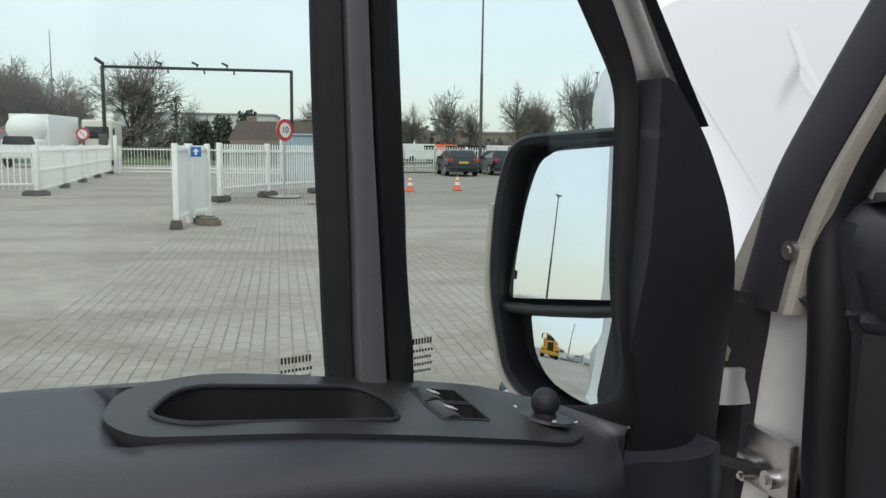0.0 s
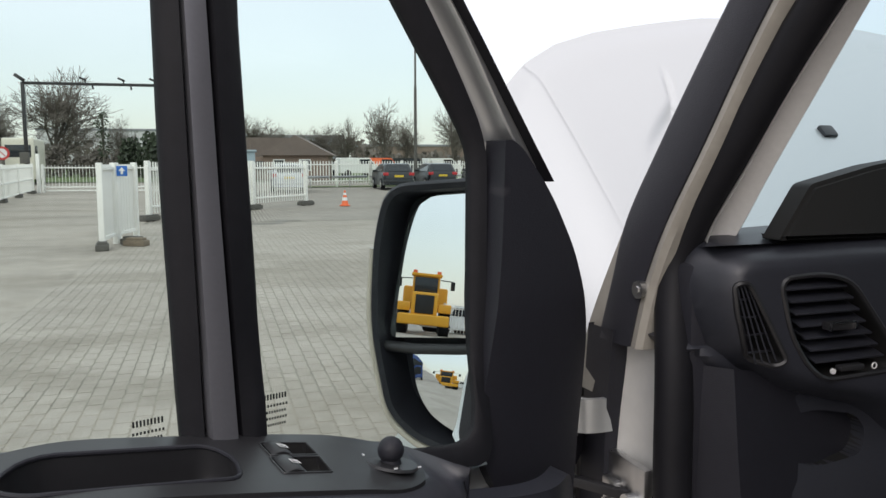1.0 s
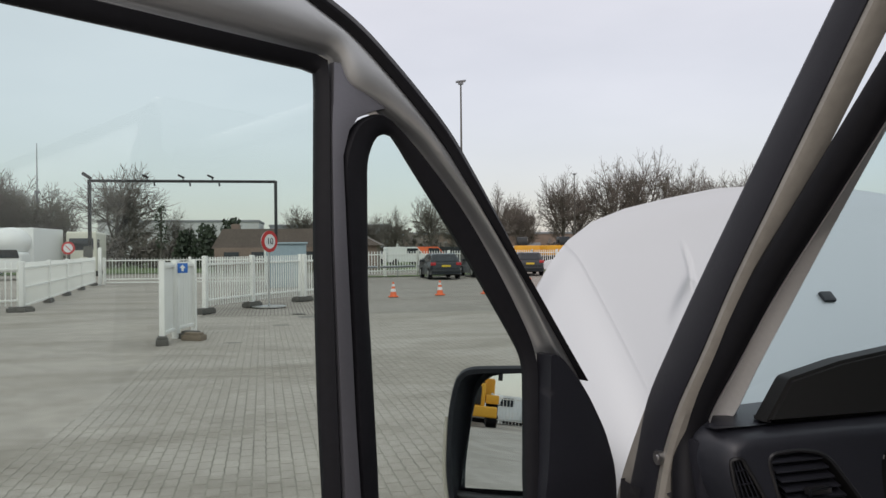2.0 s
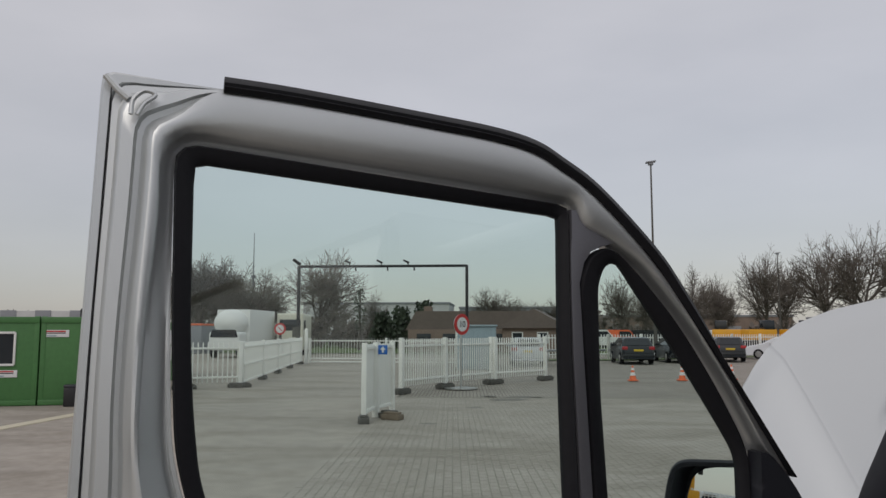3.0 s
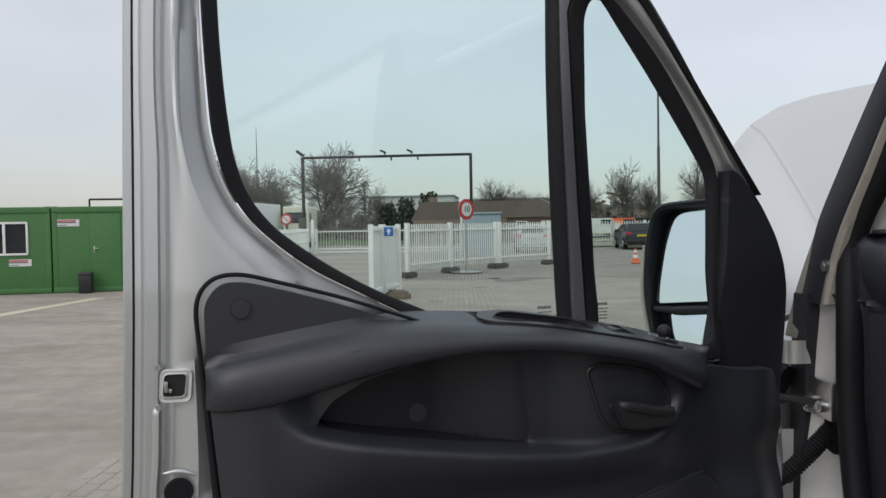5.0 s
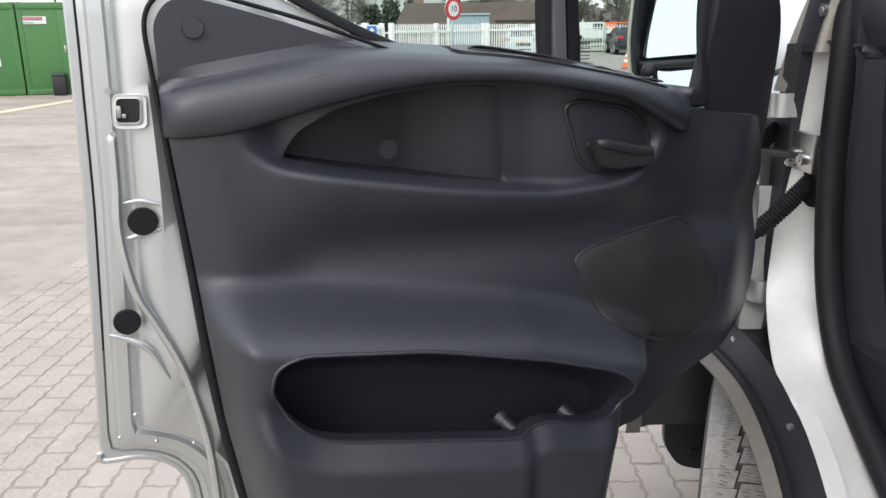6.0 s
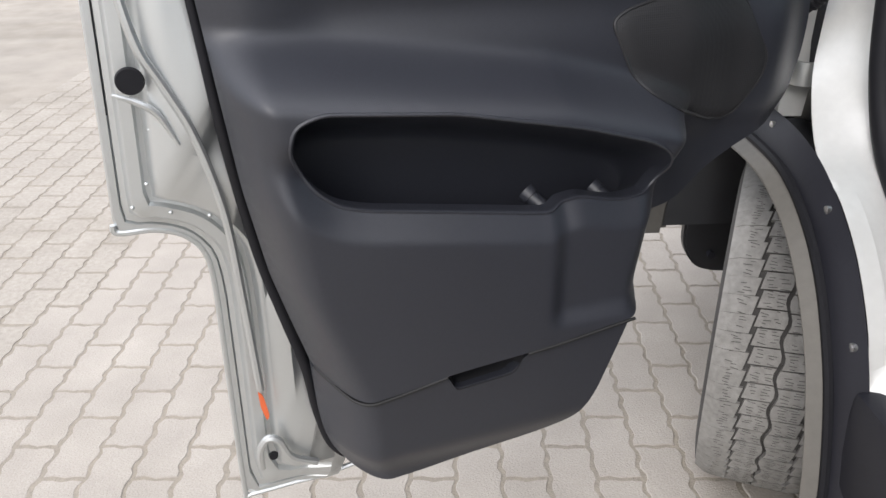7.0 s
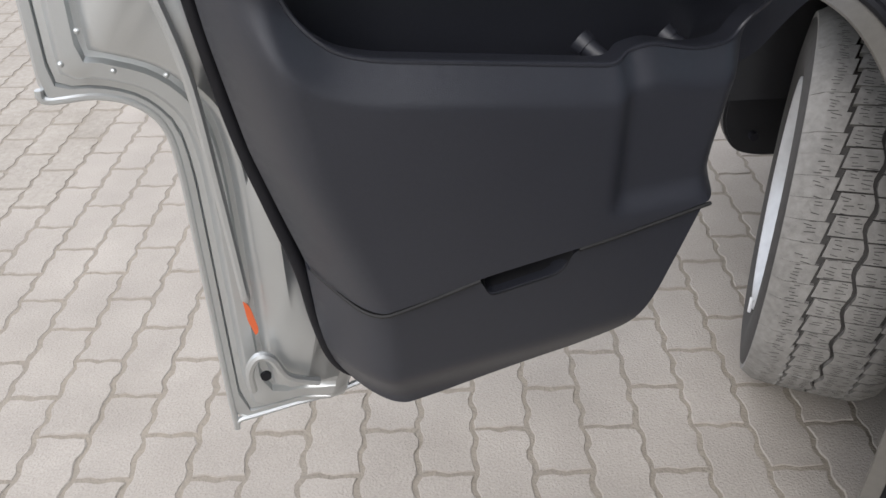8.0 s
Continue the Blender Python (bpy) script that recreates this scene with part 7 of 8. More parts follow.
def banner(ob, x, z):
    b = part("banner", boxes(((0.52, 0.012, 0.16), (x, -0.012, z), 0.003)), LAMP_WHITE, ob, "white sticker with red and dark stripes")
    part("red_stripe", boxes(((0.44, 0.004, 0.03), (x - 0.04, -0.021, z + 0.05))), RED, b)
    part("dark_stripe", boxes(((0.44, 0.004, 0.02), (x - 0.04, -0.021, z + 0.01))), BLACK_AND_SHADE, b)
    part("blue_stripe", boxes(((0.22, 0.004, 0.03), (x - 0.14, -0.021, z - 0.05))), SHEET, b)
A0 = pose(-8.95, 18.4, 0, 0, 0, 16) @ Matrix.Diagonal((0.96, 1.02, 1.04, 1))
office = site_office(A0 @ pose(-1.85, 0, 0), 1.85, 12.2, 1.98, "green steel site office with a door and bin")
part("door", boxes(((0.72, 0.03, 1.75), (1.25, -0.012, 0.95), 0.01)), GREEN, office)
bm = boxes(((0.03, 0.03, 0.16), (0.98, -0.03, 1.0), 0.008), ((0.12, 0.02, 0.02), (1.03, -0.05, 1.02), 0.006))
part("door_handle", bm, STEEL, office)
banner(office, 0.38, 1.62)
part("notice_board", boxes(((0.02, 3.5, 0.5), (1.87, 7.2, 1.46), 0.004)), LAMP_WHITE, office, "white board over the side window")
sw_ = part("window", boxes(((0.03, 3.6, 0.06), (1.865, 7.2, 0.72), 0.006), ((0.03, 0.16, 0.46), (1.865, 5.5, 0.95), 0.006), ((0.03, 0.16, 0.46), (1.865, 7.2, 0.95), 0.006), ((0.03, 0.16, 0.46), (1.865, 8.9, 0.95), 0.006)), WHITE_PAINT, office, "white framed side window")
part("pane", boxes(((0.012, 3.4, 0.4), (1.857, 7.2, 0.95))), CAR_GLASS, sw_)
part("side_rail", boxes(((0.06, 12.0, 0.1), (1.86, 6.1, 1.93), 0.02)), GREEN, office)
part("side_sill", boxes(((0.06, 12.0, 0.12), (1.86, 6.1, 0.06), 0.02)), GREEN, office)
office2 = site_office(A0 @ pose(-6.0, -0.02, 0), 4.1, 4.4, 1.98, "green steel site office with white windows")
office_window(office2, 3.05, 1.28, 1.05, 0.72)
office_window(office2, 1.2, 1.28, 1.05, 0.72)
banner(office2, 3.4, 0.72)
office3 = site_office(A0 @ pose(-12.1, -0.04, 0), 6.05, 4.4, 1.98, "green steel site office at the end of the row")
office_window(office3, 4.6, 1.28, 1.05, 0.72)
bin_ = thing("litter_bin", A0 @ pose(-1.02, -0.30, 0), "small black litter bin against the green office", "bin")
part("body", boxes(((0.3, 0.28, 0.42), (0, 0, 0.21), 0.03)), BLACK_PAINT, bin_)
part("lid", boxes(((0.32, 0.3, 0.07), (0, 0, 0.45), 0.03)), PLASTIC, bin_)
# rail on the roof and the striped parapet behind
bm = bmesh.new()
for a, b in (((-1.2, 1, 1.98), (-1.2, 1, 2.2)), ((-1.2, 1, 2.2), (0, 1, 2.2)), ((0, 1, 2.2), (0, 1, 1.98))):
    rod(bm, a, b, 0.025, 0.025, 8)
solid("roof_rail", bm, BLACK_PAINT, "black tube rail on the green office roof", "rail", m=A0)
bm = bmesh.new()
par = thing("striped_hall", pose(-38, 44, 0, 0, 0, 12), "long pale hall with grey striped eaves behind the offices", "building")
part("wall", boxes(((20, 8, 3.0), (5, 4, 1.5), 0.05)), WARE, par)
for k in range(9):
    part("stripe", boxes(((0.9, 0.06, 0.55), (-3.5 + 2.0 * k, -0.03, 2.75), 0.01)), GREY_WALL, par)

# --- box truck and camper by the lane
truck = thing("box_truck", pose(-19.0, 50, 0, 0, 0, -2), "white box truck with a rounded roof deflector", "truck")
part("box_body", boxes(((2.3, 5.2, 2.5), (1.3, 4.2, 1.95), 0.05)), WHITE_PAINT, truck)
bm = boxes(((2.1, 1.5, 1.2), (1.2, 1.0, 1.1), 0.2, None, 3))
part("cab", bm, WHITE_PAINT, truck)
bm = bmesh.new()
bmesh.ops.create_uvsphere(bm, u_segments=32, v_segments=16, radius=1.0, matrix=Matrix.Translation((1.2, 1.55, 2.3)) @ Matrix.Diagonal((1.15, 1.1, 0.92, 1)))
part("roof_deflector", bm, WHITE_PAINT, truck, "smooth white roof deflector")
bm = bmesh.new()
prism(bm, rounded([(0.25, 1.35), (2.15, 1.35), (2.0, 1.85), (0.4, 1.85)], 0.1), 0.04, Matrix.Translation((0, 0.22, 0)))
part("windscreen", bm, CAR_GLASS, truck)
for x in (0.3, 2.1):
    for y in (0.9, 5.4):
        bm = bmesh.new()
        rod(bm, (x - 0.12, y, 0.38), (x + 0.12, y, 0.38), 0.38, 0.38, 24)
        part("wheel", bm, RUBBER, truck)
camper = thing("coach", pose(-15.9, 56, 0, 0, 0, 8), "cream coach parked beside the white box truck", "coach")
part("body", boxes(((1.9, 6, 2.7), (0.9, 3, 1.7), 0.15, None, 3)), mat("cream_paint", (0.62, 0.6, 0.5), 0.4, vary=0.05), camper)
part("side_window", boxes(((0.03, 1.2, 0.7), (1.86, 0.9, 2.2), 0.02)), CAR_GLASS, camper)
part("windscreen", boxes(((1.5, 0.03, 0.8), (0.9, 0.0, 2.2), 0.03)), CAR_GLASS, camper)
for y in (1.2, 4.8):
    bm = bmesh.new()
    rod(bm, (1.7, y, 0.42), (1.88, y, 0.42), 0.42, 0.42, 24)
    part("wheel", bm, RUBBER, camper)
orange_truck = thing("orange_truck", pose(-25.5, 60, 0), "orange and grey truck body behind the fence", "truck")
part("body", boxes(((2.4, 5, 2.2), (1.2, 2.5, 1.1), 0.1)), GREY_WALL, orange_truck)
part("roof", boxes(((2.4, 5, 0.16), (1.2, 2.5, 2.28), 0.05)), ORANGE, orange_truck)

# --- shed, house, long hall
shed = thing("steel_shed", pose(-1.75, 36, 0), "pale blue corrugated steel shed behind the railing", "shed")
part("body", boxes(((1.76, 2.4, 1.95), (0.88, 1.2, 0.98), 0.03)), SHEET, shed)
for k in range(9):
    part("rib", boxes(((0.07, 0.04, 1.85), (0.13 + 0.19 * k, -0.015, 0.96), 0.01)), SHEET, shed)
part("roof", boxes(((1.9, 2.6, 0.08), (0.88, 1.2, 2.0), 0.02)), SHEET, shed)
def house(m, W, D, H, R, label, hip=0.0):
    ob = thing("house", m, label, "house")
    part("wall", boxes(((W, D, H), (W / 2, D / 2, H / 2), 0.02)), BRICK_WALL, ob)
    bm = bmesh.new()
    o = 0.4
    v = [bm.verts.new(p) for p in ((-o, -o, H), (W + o, -o, H), (W + o, D + o, H), (-o, D + o, H), (W / 2, -o + hip, H + R), (W / 2, D + o - hip, H + R))]
    for f in ((0, 1, 4), (2, 3, 5), (1, 2, 5, 4), (3, 0, 4, 5), (0, 3, 2, 1)):
        bm.faces.new([v[i] for i in f])
    bmesh.ops.recalc_face_normals(bm, faces=bm.faces[:])
    part("roof", bm, ROOF_TILE, ob, smooth=0)
    return ob
h = house(pose(0.4, 63, 0, 0, 0, -8), 5.0, 6, 2.0, 1.55, "brown brick house with a pitched tile roof")
for x in (1.2, 3.2):
    w = part("window", boxes(((0.9, 0.06, 0.9), (x, -0.03, 1.25), 0.01)), WHITE_PAINT, h)
    part("pane", boxes(((0.74, 0.02, 0.74), (x, -0.065, 1.25))), CAR_GLASS, w)
hall = thing("brick_hall", pose(-7.5, 66, 0), "long low brown brick hall with tiled roof", "building")
part("wall", boxes(((11.5, 6, 1.9), (5.7, 3, 0.95), 0.02)), BRICK_WALL, hall)
bm = bmesh.new()
prism(bm, [(-0.3, 1.85), (11.8, 1.85), (11.2, 3.45), (0.6, 3.45)], 5.5, Matrix.Translation((0, 0.2, 0)))
part("roof", bm, ROOF_TILE, hall, smooth=0)
part("chimney", boxes(((0.7, 0.7, 0.8), (1.5, 2, 3.5), 0.03)), BRICK_WALL, hall)
for k in range(5):
    part("window", boxes(((1.2, 0.05, 0.7), (1.3 + 2.2 * k, -0.02, 1.2), 0.01)), CAR_GLASS, hall)

# --- distant warehouses and vehicles
def warehouse(x, y, W, H, material, label):
    ob = thing("warehouse", pose(x, y, 0), label, "warehouse", "distant warehouses")
    part("wall", boxes(((W, 20, H), (W / 2, 10, H / 2), 0.05)), material, ob)
    part("parapet", boxes(((W + 0.4, 20.4, 0.5), (W / 2, 10, H), 0.05)), GREY_WALL, ob)
    n = max(3, int(W / 9))
    for k in range(n):
        part("door", boxes(((3.2, 0.1, 3.0), (W * (k + 0.5) / n, -0.04, 1.5), 0.02)), GREY_WALL, ob)
warehouse(-48, 190, 36, 8.6, WARE, "long pale warehouse on the horizon")
warehouse(-10, 200, 30, 7.8, GREY_WALL, "grey warehouse on the horizon")
warehouse(24, 190, 45, 5.4, BRICK_WALL, "low brown warehouse block behind the trees")
warehouse(76, 180, 50, 5.0, WARE, "pale warehouse behind the trees")
def van_far(x, y, material, label, L=4.6, rz=80):
    ob = thing("distant_van", pose(x, y, 0, 0, 0, rz), label, "van", "distant vehicles")
    bm = bmesh.new()
    prism(bm, rounded([(0, 0.3), (0, 1.9), (L * 0.7, 1.9), (L * 0.85, 1.15), (L, 1.0), (L, 0.3)], 0.12), 1.8, None, 0.05)
    part("body", bm, material, ob)
    bm = bmesh.new()
    prism(bm, rounded([(L * 0.45, 1.2), (L * 0.8, 1.2), (L * 0.7, 1.75), (L * 0.45, 1.75)], 0.05), 1.84, Matrix.Translation((0, -0.02, 0)))
    part("window", bm, CAR_GLASS, ob)
    for xx in (0.8, L - 0.8):
        bm = bmesh.new()
        rod(bm, (xx, -0.03, 0.33), (xx, 1.83, 0.33), 0.33, 0.33, 20)
        part("wheel", bm, RUBBER, ob)
for x, y, mt, lb in ((8.2, 82, WHITE_PAINT, "white van parked far behind the fence"), (10.8, 84, ORANGE, "orange van parked far behind the fence"), (3.9, 84, WHITE_PAINT, "white van parked far behind the fence"),
                     (19.5, 92, WHITE_PAINT, "white van beyond the guard rail"), (25.5, 94, WHITE_PAINT, "white van beyond the guard rail"), (15.0, 90, CAR_DARK, "dark van beyond the guard rail")):
    van_far(x, y, mt, lb, rz=12)
def digger(m, label, arm=True):
    ob = thing("excavator", m, label, "excavator", "yellow machines")
    part("track", boxes(((3.6, 2.4, 0.8), (0, 0, 0.4), 0.2)), RUBBER, ob)
    part("house", boxes(((3.0, 2.3, 1.1), (0, 0, 1.4), 0.1)), YELLOW, ob)
    part("cab", boxes(((1.2, 1.0, 1.2), (0.7, -0.6, 2.3), 0.08)), CAR_GLASS, ob)
    bm = bmesh.new()
    for a, b in (((1.0, 0, 1.8), (2.4, 0, 4.4)), ((2.4, 0, 4.4), (3.6, 0, 2.4))):
        rod(bm, a, b, 0.28, 0.2, 8)
    if arm:
        part("arm", bm, YELLOW, ob)
    else:
        bm.free()
    return ob
digger(pose(27.0, 84, 0, 0, 0, 10), "yellow tracked machine parked beyond the fence", False)
digger(pose(24.5, 86, 0, 0, 0, 160), "yellow machine parked low beyond the fence", False)
digger(pose(31.0, 84, 0, 0, 0, 40), "low yellow machine parked beyond the fence", False)

# --- bare trees
def grow(seed, height, spread):
    """Trunk and twigs of a bare tree whose crown fills a round shape."""
    rnd = random.Random(seed)
    wood, fine = bmesh.new(), bmesh.new()
    cz, rz, rx = 0.60 * height, 0.41 * height, 0.31 * height * spread
    def branch(p, d, length, r, depth):
        pts, q, dd = [p], p.copy(), d.copy()
        n = 4 if depth < 3 else 3
        for i in range(n):
            dd = (dd + Vector((rnd.uniform(-1, 1), rnd.uniform(-1, 1), rnd.uniform(-0.4, 0.8))) * 0.15).normalized()
            q = q + dd * (length / n)
            pts.append(q)
            if depth and ((q.x / rx) ** 2 + (q.y / rx) ** 2 + ((q.z - cz) / rz) ** 2) > rnd.uniform(0.92, 1.12):
                break
        m = len(pts) - 1
        rad = [r * (1 - 0.45 * i / n) for i in range(m + 1)]
        if depth < 3:
            tube(wood, pts, rad, 6 if depth < 2 else 4)
        else:
            tube(fine, pts, [max(0.015, x) for x in rad], 3)
        if depth >= 5:
            return
        for k in range((6, 5, 4, 3, 3)[depth]):
            t = rnd.uniform(0.25, 1.0) if depth else rnd.uniform(0.55, 1.0)
            at_ = pts[min(m, int(t * m + 0.5))]
            side = dd.orthogonal().normalized()
            side.rotate(Matrix.Rotation(rnd.uniform(0, 2 * math.pi), 3, dd))
            nd = (dd * rnd.uniform(0.5, 1.0) + side * rnd.uniform(0.5, 1.0)).normalized()
            branch(at_, nd, length * rnd.uniform(0.58, 0.80), r * rnd.uniform(0.46, 0.62), depth + 1)
        if m == n:
            branch(pts[-1], dd, length * 0.74, r * 0.6, depth + 1)
    branch(Vector((0, 0, -0.1)), Vector((0, 0, 1)), height * 0.29, height * 0.021, 0)
    return wood, fine
def tree(seed, m, height, spread, label):
    ob = thing("tree", m, label, "tree", "bare winter trees")
    wood, fine = grow(seed, height, spread)
    top = sorted(v.co.z for v in fine.verts)[int(0.992 * len(fine.verts))]
    wide = sorted(math.hypot(v.co.x, v.co.y) for v in fine.verts)[int(0.985 * len(fine.verts))]
    k, kz = 0.33 * height * spread / wide, height / top
    for v in list(wood.verts) + list(fine.verts):
        v.co = (v.co.x * k, v.co.y * k, v.co.z * kz)
    part("trunk", wood, BARK, ob)
    tagged(part("crown", fine, TWIG, ob, smooth=0), kind="stuff")
    return ob
T = [tree(11, pose(-20.0, 88, 0), 10.2, 1.55, "broad bare winter tree behind the gate"), tree(23, pose(26.9, 110, 0), 9.8, 0.95, "bare winter tree beyond the parked cars"), tree(37, pose(36.2, 110, 0), 11.7, 0.95, "tall bare winter tree beyond the fence"), tree(51, pose(49.2, 110, 0), 15.0, 0.95, "large bare winter tree beyond the fence")]
rt = random.Random(4)
for k, x, y, h in ((1, 17.3, 110, 9.6), (1, 30.6, 113, 9.2), (2, 39.4, 112, 11.4), (3, 44.7, 111, 14.6), (3, 55.7, 110, 14.2), (2, 60.6, 113, 13.0), (3, 68, 114, 14.5), (2, 76, 116, 13.0), (2, 33.5, 118, 9.0), (1, 22.0, 118, 8.2), (1, 13.0, 120, 7.8),
                   (0, -43.2, 105, 10.2), (0, -40.4, 104, 11.6), (2, -41.6, 107, 11.2), (0, -37.6, 106, 11.0), (3, -39.0, 108, 11.4), (2, -36.2, 105, 9.6), (0, -33.2, 104, 9.4), (1, -31.6, 106, 8.2), (1, -14.5, 92, 6.0), (0, -0.3, 118, 7.8), (1, 2.9, 119, 6.6), (1, 5.4, 121, 6.2), (0, 9.0, 124, 7.0)):
    s = h * (0.97 if x > 0 else 1.0) / (10.4, 10.0, 12.0, 15.4)[k]
    copy_thing(T[k], pose(x, y, 0, 0, 0, rt.uniform(0, 360)) @ Matrix.Diagonal((s, s, s, 1)))
# low hedges and an evergreen bush
def bush(m, rx, ry, h, n, material, label, seed):
    rnd = random.Random(seed)
    bm = bmesh.new()
    for i in range(n):
        a, z = rnd.uniform(0, 2 * math.pi), rnd.random() ** 0.7
        k = math.sqrt(rnd.random()) * (1 - 0.55 * z ** 2) * rnd.uniform(0.8, 1.1)
        p = Vector((rx * k * math.cos(a), ry * k * math.sin(a), h * z * rnd.uniform(0.85, 1.1)))
        s = rnd.uniform(0.10, 0.22)
        e = Euler((rnd.uniform(0, 6), rnd.uniform(0, 6), rnd.uniform(0, 6))).to_matrix()
        bm.faces.new([bm.verts.new(p + e @ Vector(q) * s) for q in ((-1, -0.5, 0), (1, -0.5, 0.1), (0.6, 0.6, 0), (-0.5, 0.7, -0.1))])
    ob = thing("bush", m, label, "bush", "bushes")
    bs = bmesh.new()
    rod(bs, (0, 0, -0.05), (0, 0, h * 0.5), 0.12, 0.06, 8)
    part("trunk", bs, BARK, ob)
    tagged(part("crown", bm, material, ob, smooth=0), kind="stuff")
    return ob
for x, y, rx, h in ((-9.4, 76, 1.6, 3.9), (-7.2, 77, 1.7, 4.4), (-11.5, 78, 1.5, 3.4)):
    bush(pose(x, y, 0), rx, 1.2, h, 900, LEAF, "dark evergreen bush behind the gate", int(x * 10) + 500)
for k in range(16):
    x = -26 + 1.9 * k
    bush(pose(x, 80 + (k % 3), 0), 1.5, 1.0, 2.4 + 0.5 * math.sin(k * 2.1), 420, TWIG, "brown leafless hedge bush behind the gate", k + 70)
pine = thing("pine", pose(-12.8, 72, 0), "thin dark pine behind the gate", "tree")
bm = bmesh.new()
rod(bm, (0, 0, 0), (0.1, 0, 5.4), 0.14, 0.05, 8)
part("trunk", bm, BARK, pine)
bm = bmesh.new()
rp = random.Random(9)
for i in range(300):
    z = rp.uniform(1.8, 5.6)
    lump = 0.35 + 0.35 * abs(math.sin(z * 3.1))
    a, r = rp.uniform(0, 6.28), rp.uniform(0, 0.95) * lump
    p = Vector((r * math.cos(a), r * math.sin(a), z + 0.1 * r))
    e = Euler((rp.uniform(0, 6), rp.uniform(0, 6), rp.uniform(0, 6))).to_matrix()
    bm.faces.new([bm.verts.new(p + e @ Vector(q) * 0.14) for q in ((-1, -0.4, 0), (1, -0.4, 0), (0.3, 0.7, 0.2))])
tagged(part("crown", bm, LEAF, pine, smooth=0), kind="stuff")
# far woods as low brown masses of twigs
bm = bmesh.new()
rw = random.Random(17)
for i in range(9000):
    x = rw.uniform(-130, 170)
    y = 150 + rw.uniform(0, 14)
    h = 3.4 + 1.6 * math.sin(x * 0.11) + 1.0 * math.sin(x * 0.37 + 1)
    z = rw.random() ** 0.8 * h
    s = rw.uniform(0.4, 0.9)
    e = Euler((rw.uniform(0, 6), rw.uniform(0, 6), rw.uniform(0, 6))).to_matrix()
    bm.faces.new([bm.verts.new(Vector((x, y, z)) + e @ Vector(q) * s) for q in ((-1, -0.3, 0), (1, -0.3, 0.1), (0.2, 0.8, 0))])
solid("far_woods", bm, TWIG, "low brown winter woods on the horizon", "woods", kind="stuff", smooth=0)

# --- behind the camera: machines that the mirror shows
def dumper(m):
    ob = thing("dump_truck", m, "yellow articulated dump truck with dark grille", "dump truck")
    part("bonnet", boxes(((1.5, 1.8, 1.3), (0, 0.9, 1.75), 0.12, None, 3)), YELLOW, ob)
    part("grille", boxes(((1.05, 0.06, 1.05), (0, -0.01, 1.72), 0.05)), BLACK_AND_SHADE, ob)
    part("bumper", boxes(((2.9, 0.5, 0.6), (0, -0.15, 0.85), 0.1, None, 3)), YELLOW, ob)
    part("windscreen", boxes(((1.35, 0.08, 0.9), (0, 1.5, 2.85), 0.05)), CAR_GLASS, ob)
    part("cab", boxes(((1.6, 1.5, 1.1), (0, 2.3, 2.85), 0.1)), YELLOW, ob)
    part("roof", boxes(((1.8, 1.8, 0.15), (0, 2.2, 3.45), 0.05)), YELLOW, ob)
    for x in (-0.7, 0.7):
        part("beacon", boxes(((0.25, 0.2, 0.2), (x, 1.6, 3.6), 0.04)), ORANGE, ob)
        part("mirror", boxes(((0.25, 0.08, 0.5), (x * 2.2, 1.2, 2.9), 0.03)), BLACK_AND_SHADE, ob)
        bm = bmesh.new()
        rod(bm, (x * 1.2, 1.6, 3.2), (x * 2.2, 1.2, 3.15), 0.03, 0.03, 8)
        part("mirror_bar", bm, BLACK_PAINT, ob)
        part("mudguard", boxes(((0.75, 1.6, 0.5), (x * 1.65, 0.9, 1.55), 0.08)), YELLOW, ob)
        for y in (1.2, 5.2):
            bm = bmesh.new()
            rod(bm, (x * 1.3, y, 0.78), (x * 2.15, y, 0.78), 0.78, 0.78, 32)
            part("wheel", bm, RUBBER, ob)
    part("skip", boxes(((2.7, 4.2, 1.4), (0, 5.6, 2.1), 0.15)), YELLOW, ob)
    return ob
def cab_truck(m):
    ob = thing("lorry", m, "dark blue lorry cab with high roof", "lorry")
    part("cab", boxes(((2.4, 2.2, 2.9), (0, 1.1, 2.0), 0.15, None, 3)), TRUCK_BLUE, ob)
    part("windscreen", boxes(((2.1, 0.06, 0.9), (0, -0.01, 2.2), 0.05)), CAR_GLASS, ob)
    part("grille", boxes(((1.7, 0.06, 0.9), (0, -0.01, 1.1), 0.05)), BLACK_AND_SHADE, ob)
    part("bumper", boxes(((2.45, 0.3, 0.4), (0, 0.0, 0.5), 0.06)), TRUCK_BLUE, ob)
    part("trailer", boxes(((2.5, 9, 2.7), (0, 7.2, 2.3), 0.05)), TRUCK_BLUE, ob)
    for x in (-1, 1):
        for y in (1.0, 4.5, 9.5):
            bm = bmesh.new()
            rod(bm, (x * 0.95, y, 0.5), (x * 1.24, y, 0.5), 0.5, 0.5, 28)
            part("wheel", bm, RUBBER, ob)
    return ob
BACK = Vector((0.52, 1.43, 0))
def behind(angle, dist):
    """A spot behind the camera, at a bearing from the mirror, facing it."""
    a = radians(angle)
    p = BACK + Vector((math.sin(a), -math.cos(a), 0)) * dist
    return Matrix.Translation(p) @ Matrix.Rotation(math.pi + a, 4, "Z")
dumper(behind(-67.5, 43))
cab_truck(behind(-75, 48))
for a, d, mt in ((-63, 55, WHITE_PAINT), (-60, 58, CAR_SILVER), (-56, 60, WHITE_PAINT), (-80, 62, WHITE_PAINT), (-85, 60, WHITE_PAINT)):
    p = behind(a, d).translation
    van_far(p.x, p.y, mt, "white van parked in the yard row", L=5.2, rz=60)
railing("yard_fence", tuple(behind(-66, 46).translation.xy), tuple(behind(-50, 46).translation.xy), 1.8, 0.2, "grey steel fence across the yard", posts=4, foot=False, group="")
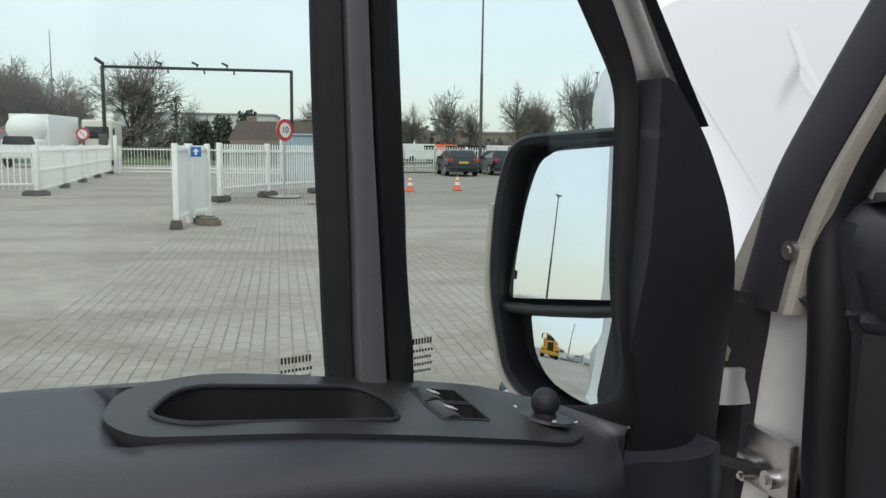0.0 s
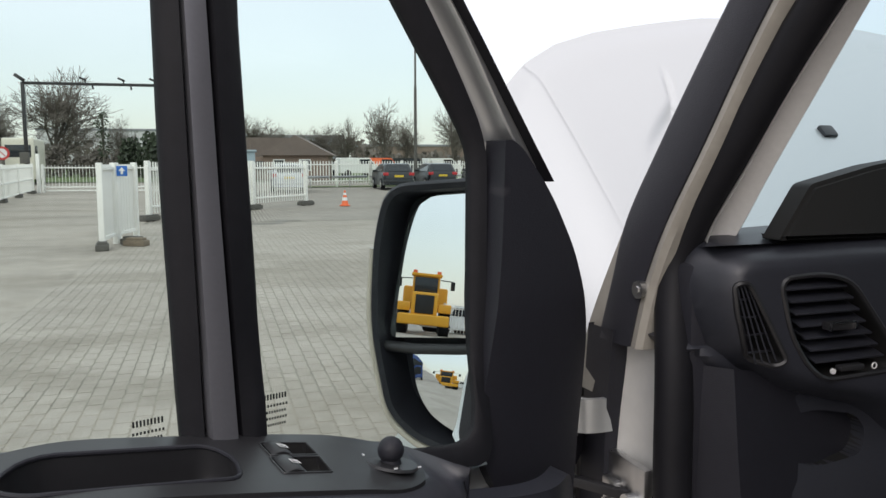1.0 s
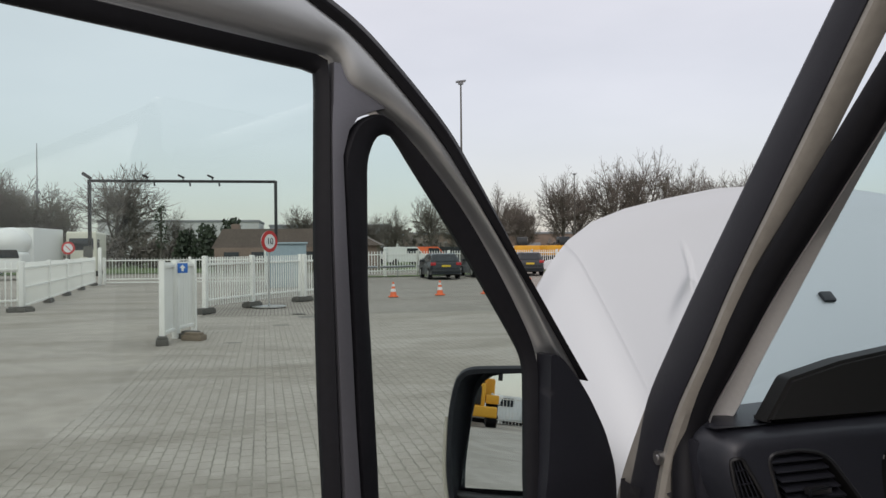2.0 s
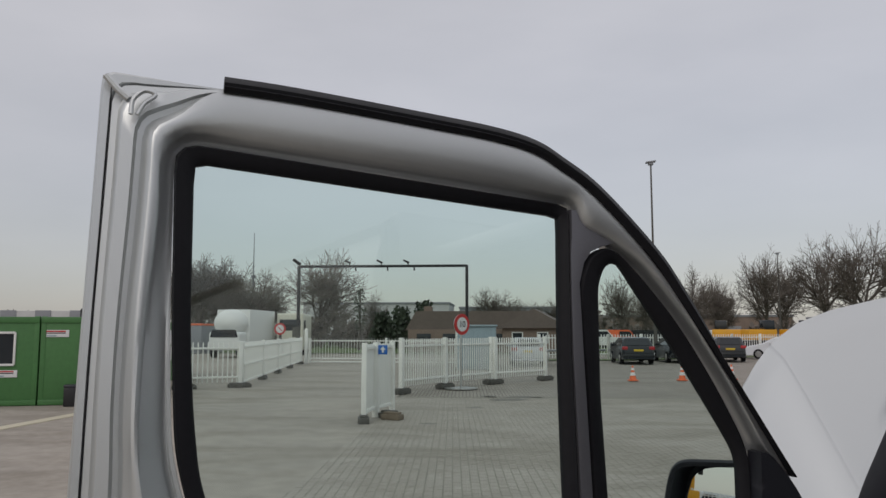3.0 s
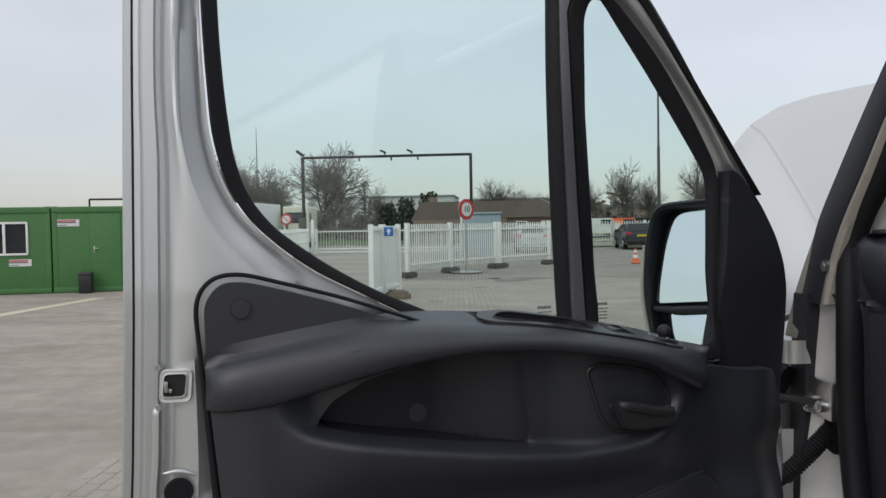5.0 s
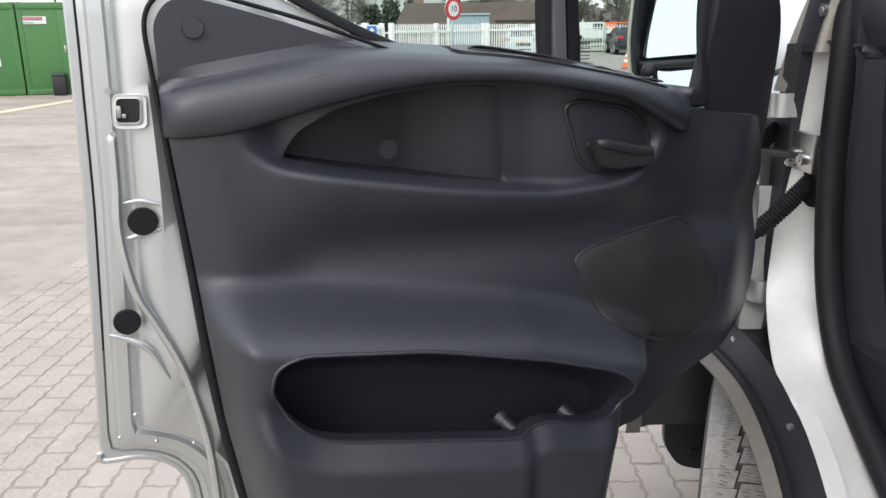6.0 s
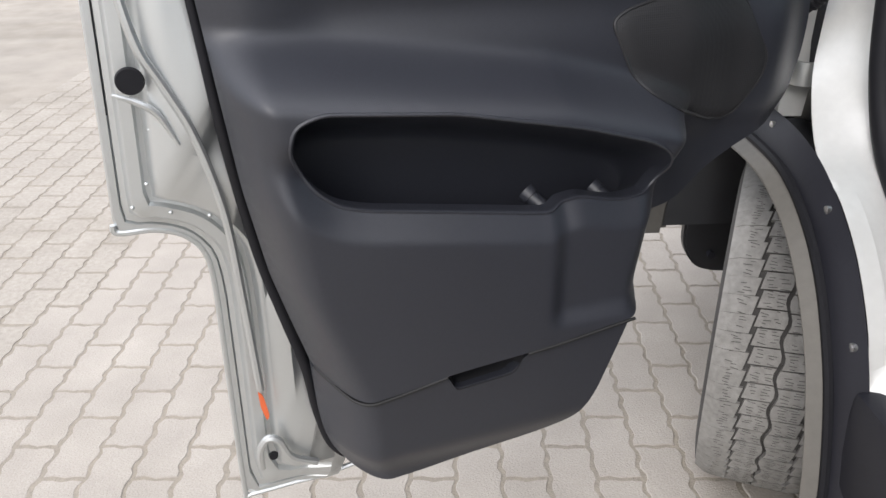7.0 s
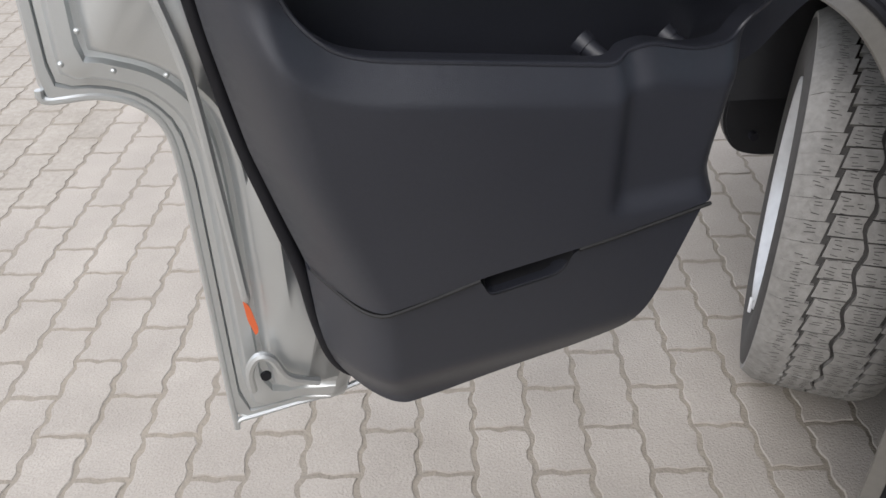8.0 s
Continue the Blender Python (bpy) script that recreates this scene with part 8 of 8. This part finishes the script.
lamp_post(behind(-63, 75), 12.0, "tall grey lamp post at the far side of the yard")
warehouse(-70, -140, 60, 9, GREY_WALL, "grey warehouse across the yard")
warehouse(10, -150, 60, 8, WARE, "pale warehouse across the yard")

# ---- block paving ----
PAVE = Matrix.Rotation(radians(3.4), 4, "Z")
PW, PL = 0.1045, 0.208
def paver(seed, n=12, ends=4, joint=0.0085):
    """One zig-zag block, long side along y, with a worn edge; odd seeds run out of step."""
    rnd = random.Random(seed)
    L_, W_ = PL / 2 - joint / 2, PW / 2 - joint / 2
    flip = -1 if seed % 2 else 1
    tri = lambda q: math.asin(0.95 * math.sin(2 * math.pi * q)) / 1.25
    wave = lambda t: flip * 0.0054 * tri(3 * t + 0.12)
    cap = lambda t: 0.0028 * math.sin(2 * math.pi * 1.5 * t + 0.4)
    right = [(W_ + wave(k / n), -L_ + 2 * L_ * k / n) for k in range(n + 1)]
    far = [(W_ - 2 * W_ * k / ends + wave(1), L_ + cap(k / ends)) for k in range(1, ends)]
    left = [(-W_ + wave(k / n), -L_ + 2 * L_ * k / n) for k in range(n, -1, -1)]
    near = [(-W_ + 2 * W_ * k / ends + wave(0), -L_ + cap(1 - k / ends)) for k in range(1, ends)]
    return [(x + rnd.uniform(-0.0019, 0.0019), y + rnd.uniform(-0.0019, 0.0019)) for x, y in right + far + left + near]
def paver_mesh(seed):
    out = paver(seed)
    bm = bmesh.new()
    top = [bm.verts.new((x * 0.955, y * 0.978, 0.0)) for x, y in out]
    mid = [bm.verts.new((x * 0.995, y * 0.997, -0.0025)) for x, y in out]
    low = [bm.verts.new((x * 1.02, y * 1.01, -0.009)) for x, y in out]
    bm.faces.new(top)
    for j in range(len(top)):
        k = (j + 1) % len(top)
        bm.faces.new((mid[j], mid[k], top[k], top[j]))
        bm.faces.new((low[j], low[k], mid[k], mid[j]))
    bmesh.ops.recalc_face_normals(bm, faces=bm.faces[:])
    return link_mesh("paver", bm, PAVER, smooth=0)
def paving():
    rnd = random.Random(12)
    kinds = [paver_mesh(s) for s in range(10)]
    floor = tagged(new("pavement", link_mesh("pavement", sheet([(-7, -8), (8, -8), (8, 5.6), (-7, 5.6)], -0.0019), JOINT, 0)), "zig-zag concrete block paving with sandy joints", "paving", kind="structure")
    part("mossy_bed", sheet([(-7, 5.6), (8, 5.6), (8, 21), (-7, 21)], -0.0026), JOINT_MOSS, floor, "dark mossy joints", smooth=0)
    verts, faces, near = [], [], 0
    fine, plain = [paver(s, 12, 2) for s in range(10)], [paver(s, 4, 1, 0.009) for s in range(10)]
    for i in range(-90, 84):
        for j in range(-40, 104):
            x, y = i * PW + 0.12, (j + (1.0 if i % 2 else 0.5)) * PL - 0.002
            p = PAVE @ Vector((x, y, 0))
            if not (max(-6.8, edge_x(p.y) - 0.05) < p.x < 7.8 and -7.8 < p.y < 20.8):
                continue
            h = rnd.uniform(-0.0011, 0.0013)
            s = 2 * rnd.randrange(5) + i % 2
            shapes = fine if -3.5 < p.x < 3.5 and -1 < p.y < 6 else plain
            a = rnd.uniform(-0.012, 0.012) + radians(3.4)
            if -1.15 < p.x < 1.15 and 0.72 < p.y < 3.45:
                near += 1
                o = new("paver", kinds[s])
                o.parent = floor
                o.matrix_basis = Matrix.Translation((p.x, p.y, h)) @ Matrix.Rotation(a, 4, "Z") @ Euler((rnd.uniform(-0.004, 0.004), rnd.uniform(-0.007, 0.007), 0)).to_matrix().to_4x4()
                continue
            c, d = math.cos(a), math.sin(a)
            b = len(verts)
            n = len(shapes[s])
            for k, dz in ((0.968, 0.0), (1.01, -0.008)):
                for qx, qy in shapes[s]:
                    verts.append((p.x + k * (qx * c - qy * d), p.y + k * (qx * d + qy * c), h + dz))
            faces.append(tuple(range(b, b + n)))
            for k in range(n):
                faces.append((b + k, b + n + k, b + n + (k + 1) % n, b + (k + 1) % n))
    me = bpy.data.meshes.new("paver_field")
    me.from_pydata(verts, [], faces)
    me.materials.append(PAVER_FIELD)
    bm = bmesh.new()
    bm.from_mesh(me)
    bmesh.ops.recalc_face_normals(bm, faces=bm.faces[:])
    bm.to_mesh(me)
    bm.free()
    o = new("paver_field", me)
    o.parent = floor
    tagged(o, kind="stuff")
paving()
# dark damp patches where water stands between the blocks
def damp(x, y, rx, ry, seed):
    rnd = random.Random(seed)
    bm = bmesh.new()
    n = 40
    ph = [rnd.uniform(0, 6.28) for _ in range(4)]
    ring = []
    for i in range(n):
        a = 2 * math.pi * i / n
        k = 1 + sum(0.22 / (j + 1) * math.sin((j + 2) * a + ph[j]) for j in range(4)) + rnd.uniform(-0.06, 0.06)
        ring.append(bm.verts.new((x + rx * k * math.cos(a), y + ry * k * math.sin(a), 0.0028)))
    bm.faces.new(ring)
    return bm
DAMP = mat("damp_dirt", (0.13, 0.115, 0.09), 0.55, vary=0.35, grain=40, patch=3, bump=0.3, bump_scale=90)
yard_floor = bpy.data.objects["pavement"]
for x, y, rx, ry, sd in ((0.38, 20.3, 0.42, 0.35, 1), (0.75, 21.2, 0.5, 0.22, 2), (-0.41, 18.2, 0.16, 0.18, 3), (-1.18, 15.0, 0.13, 0.10, 4), (-0.1, 21.4, 0.22, 0.14, 5)):
    part("damp_patch", damp(x, y, rx, ry, sd), DAMP, yard_floor, "dark damp dirt", smooth=0)
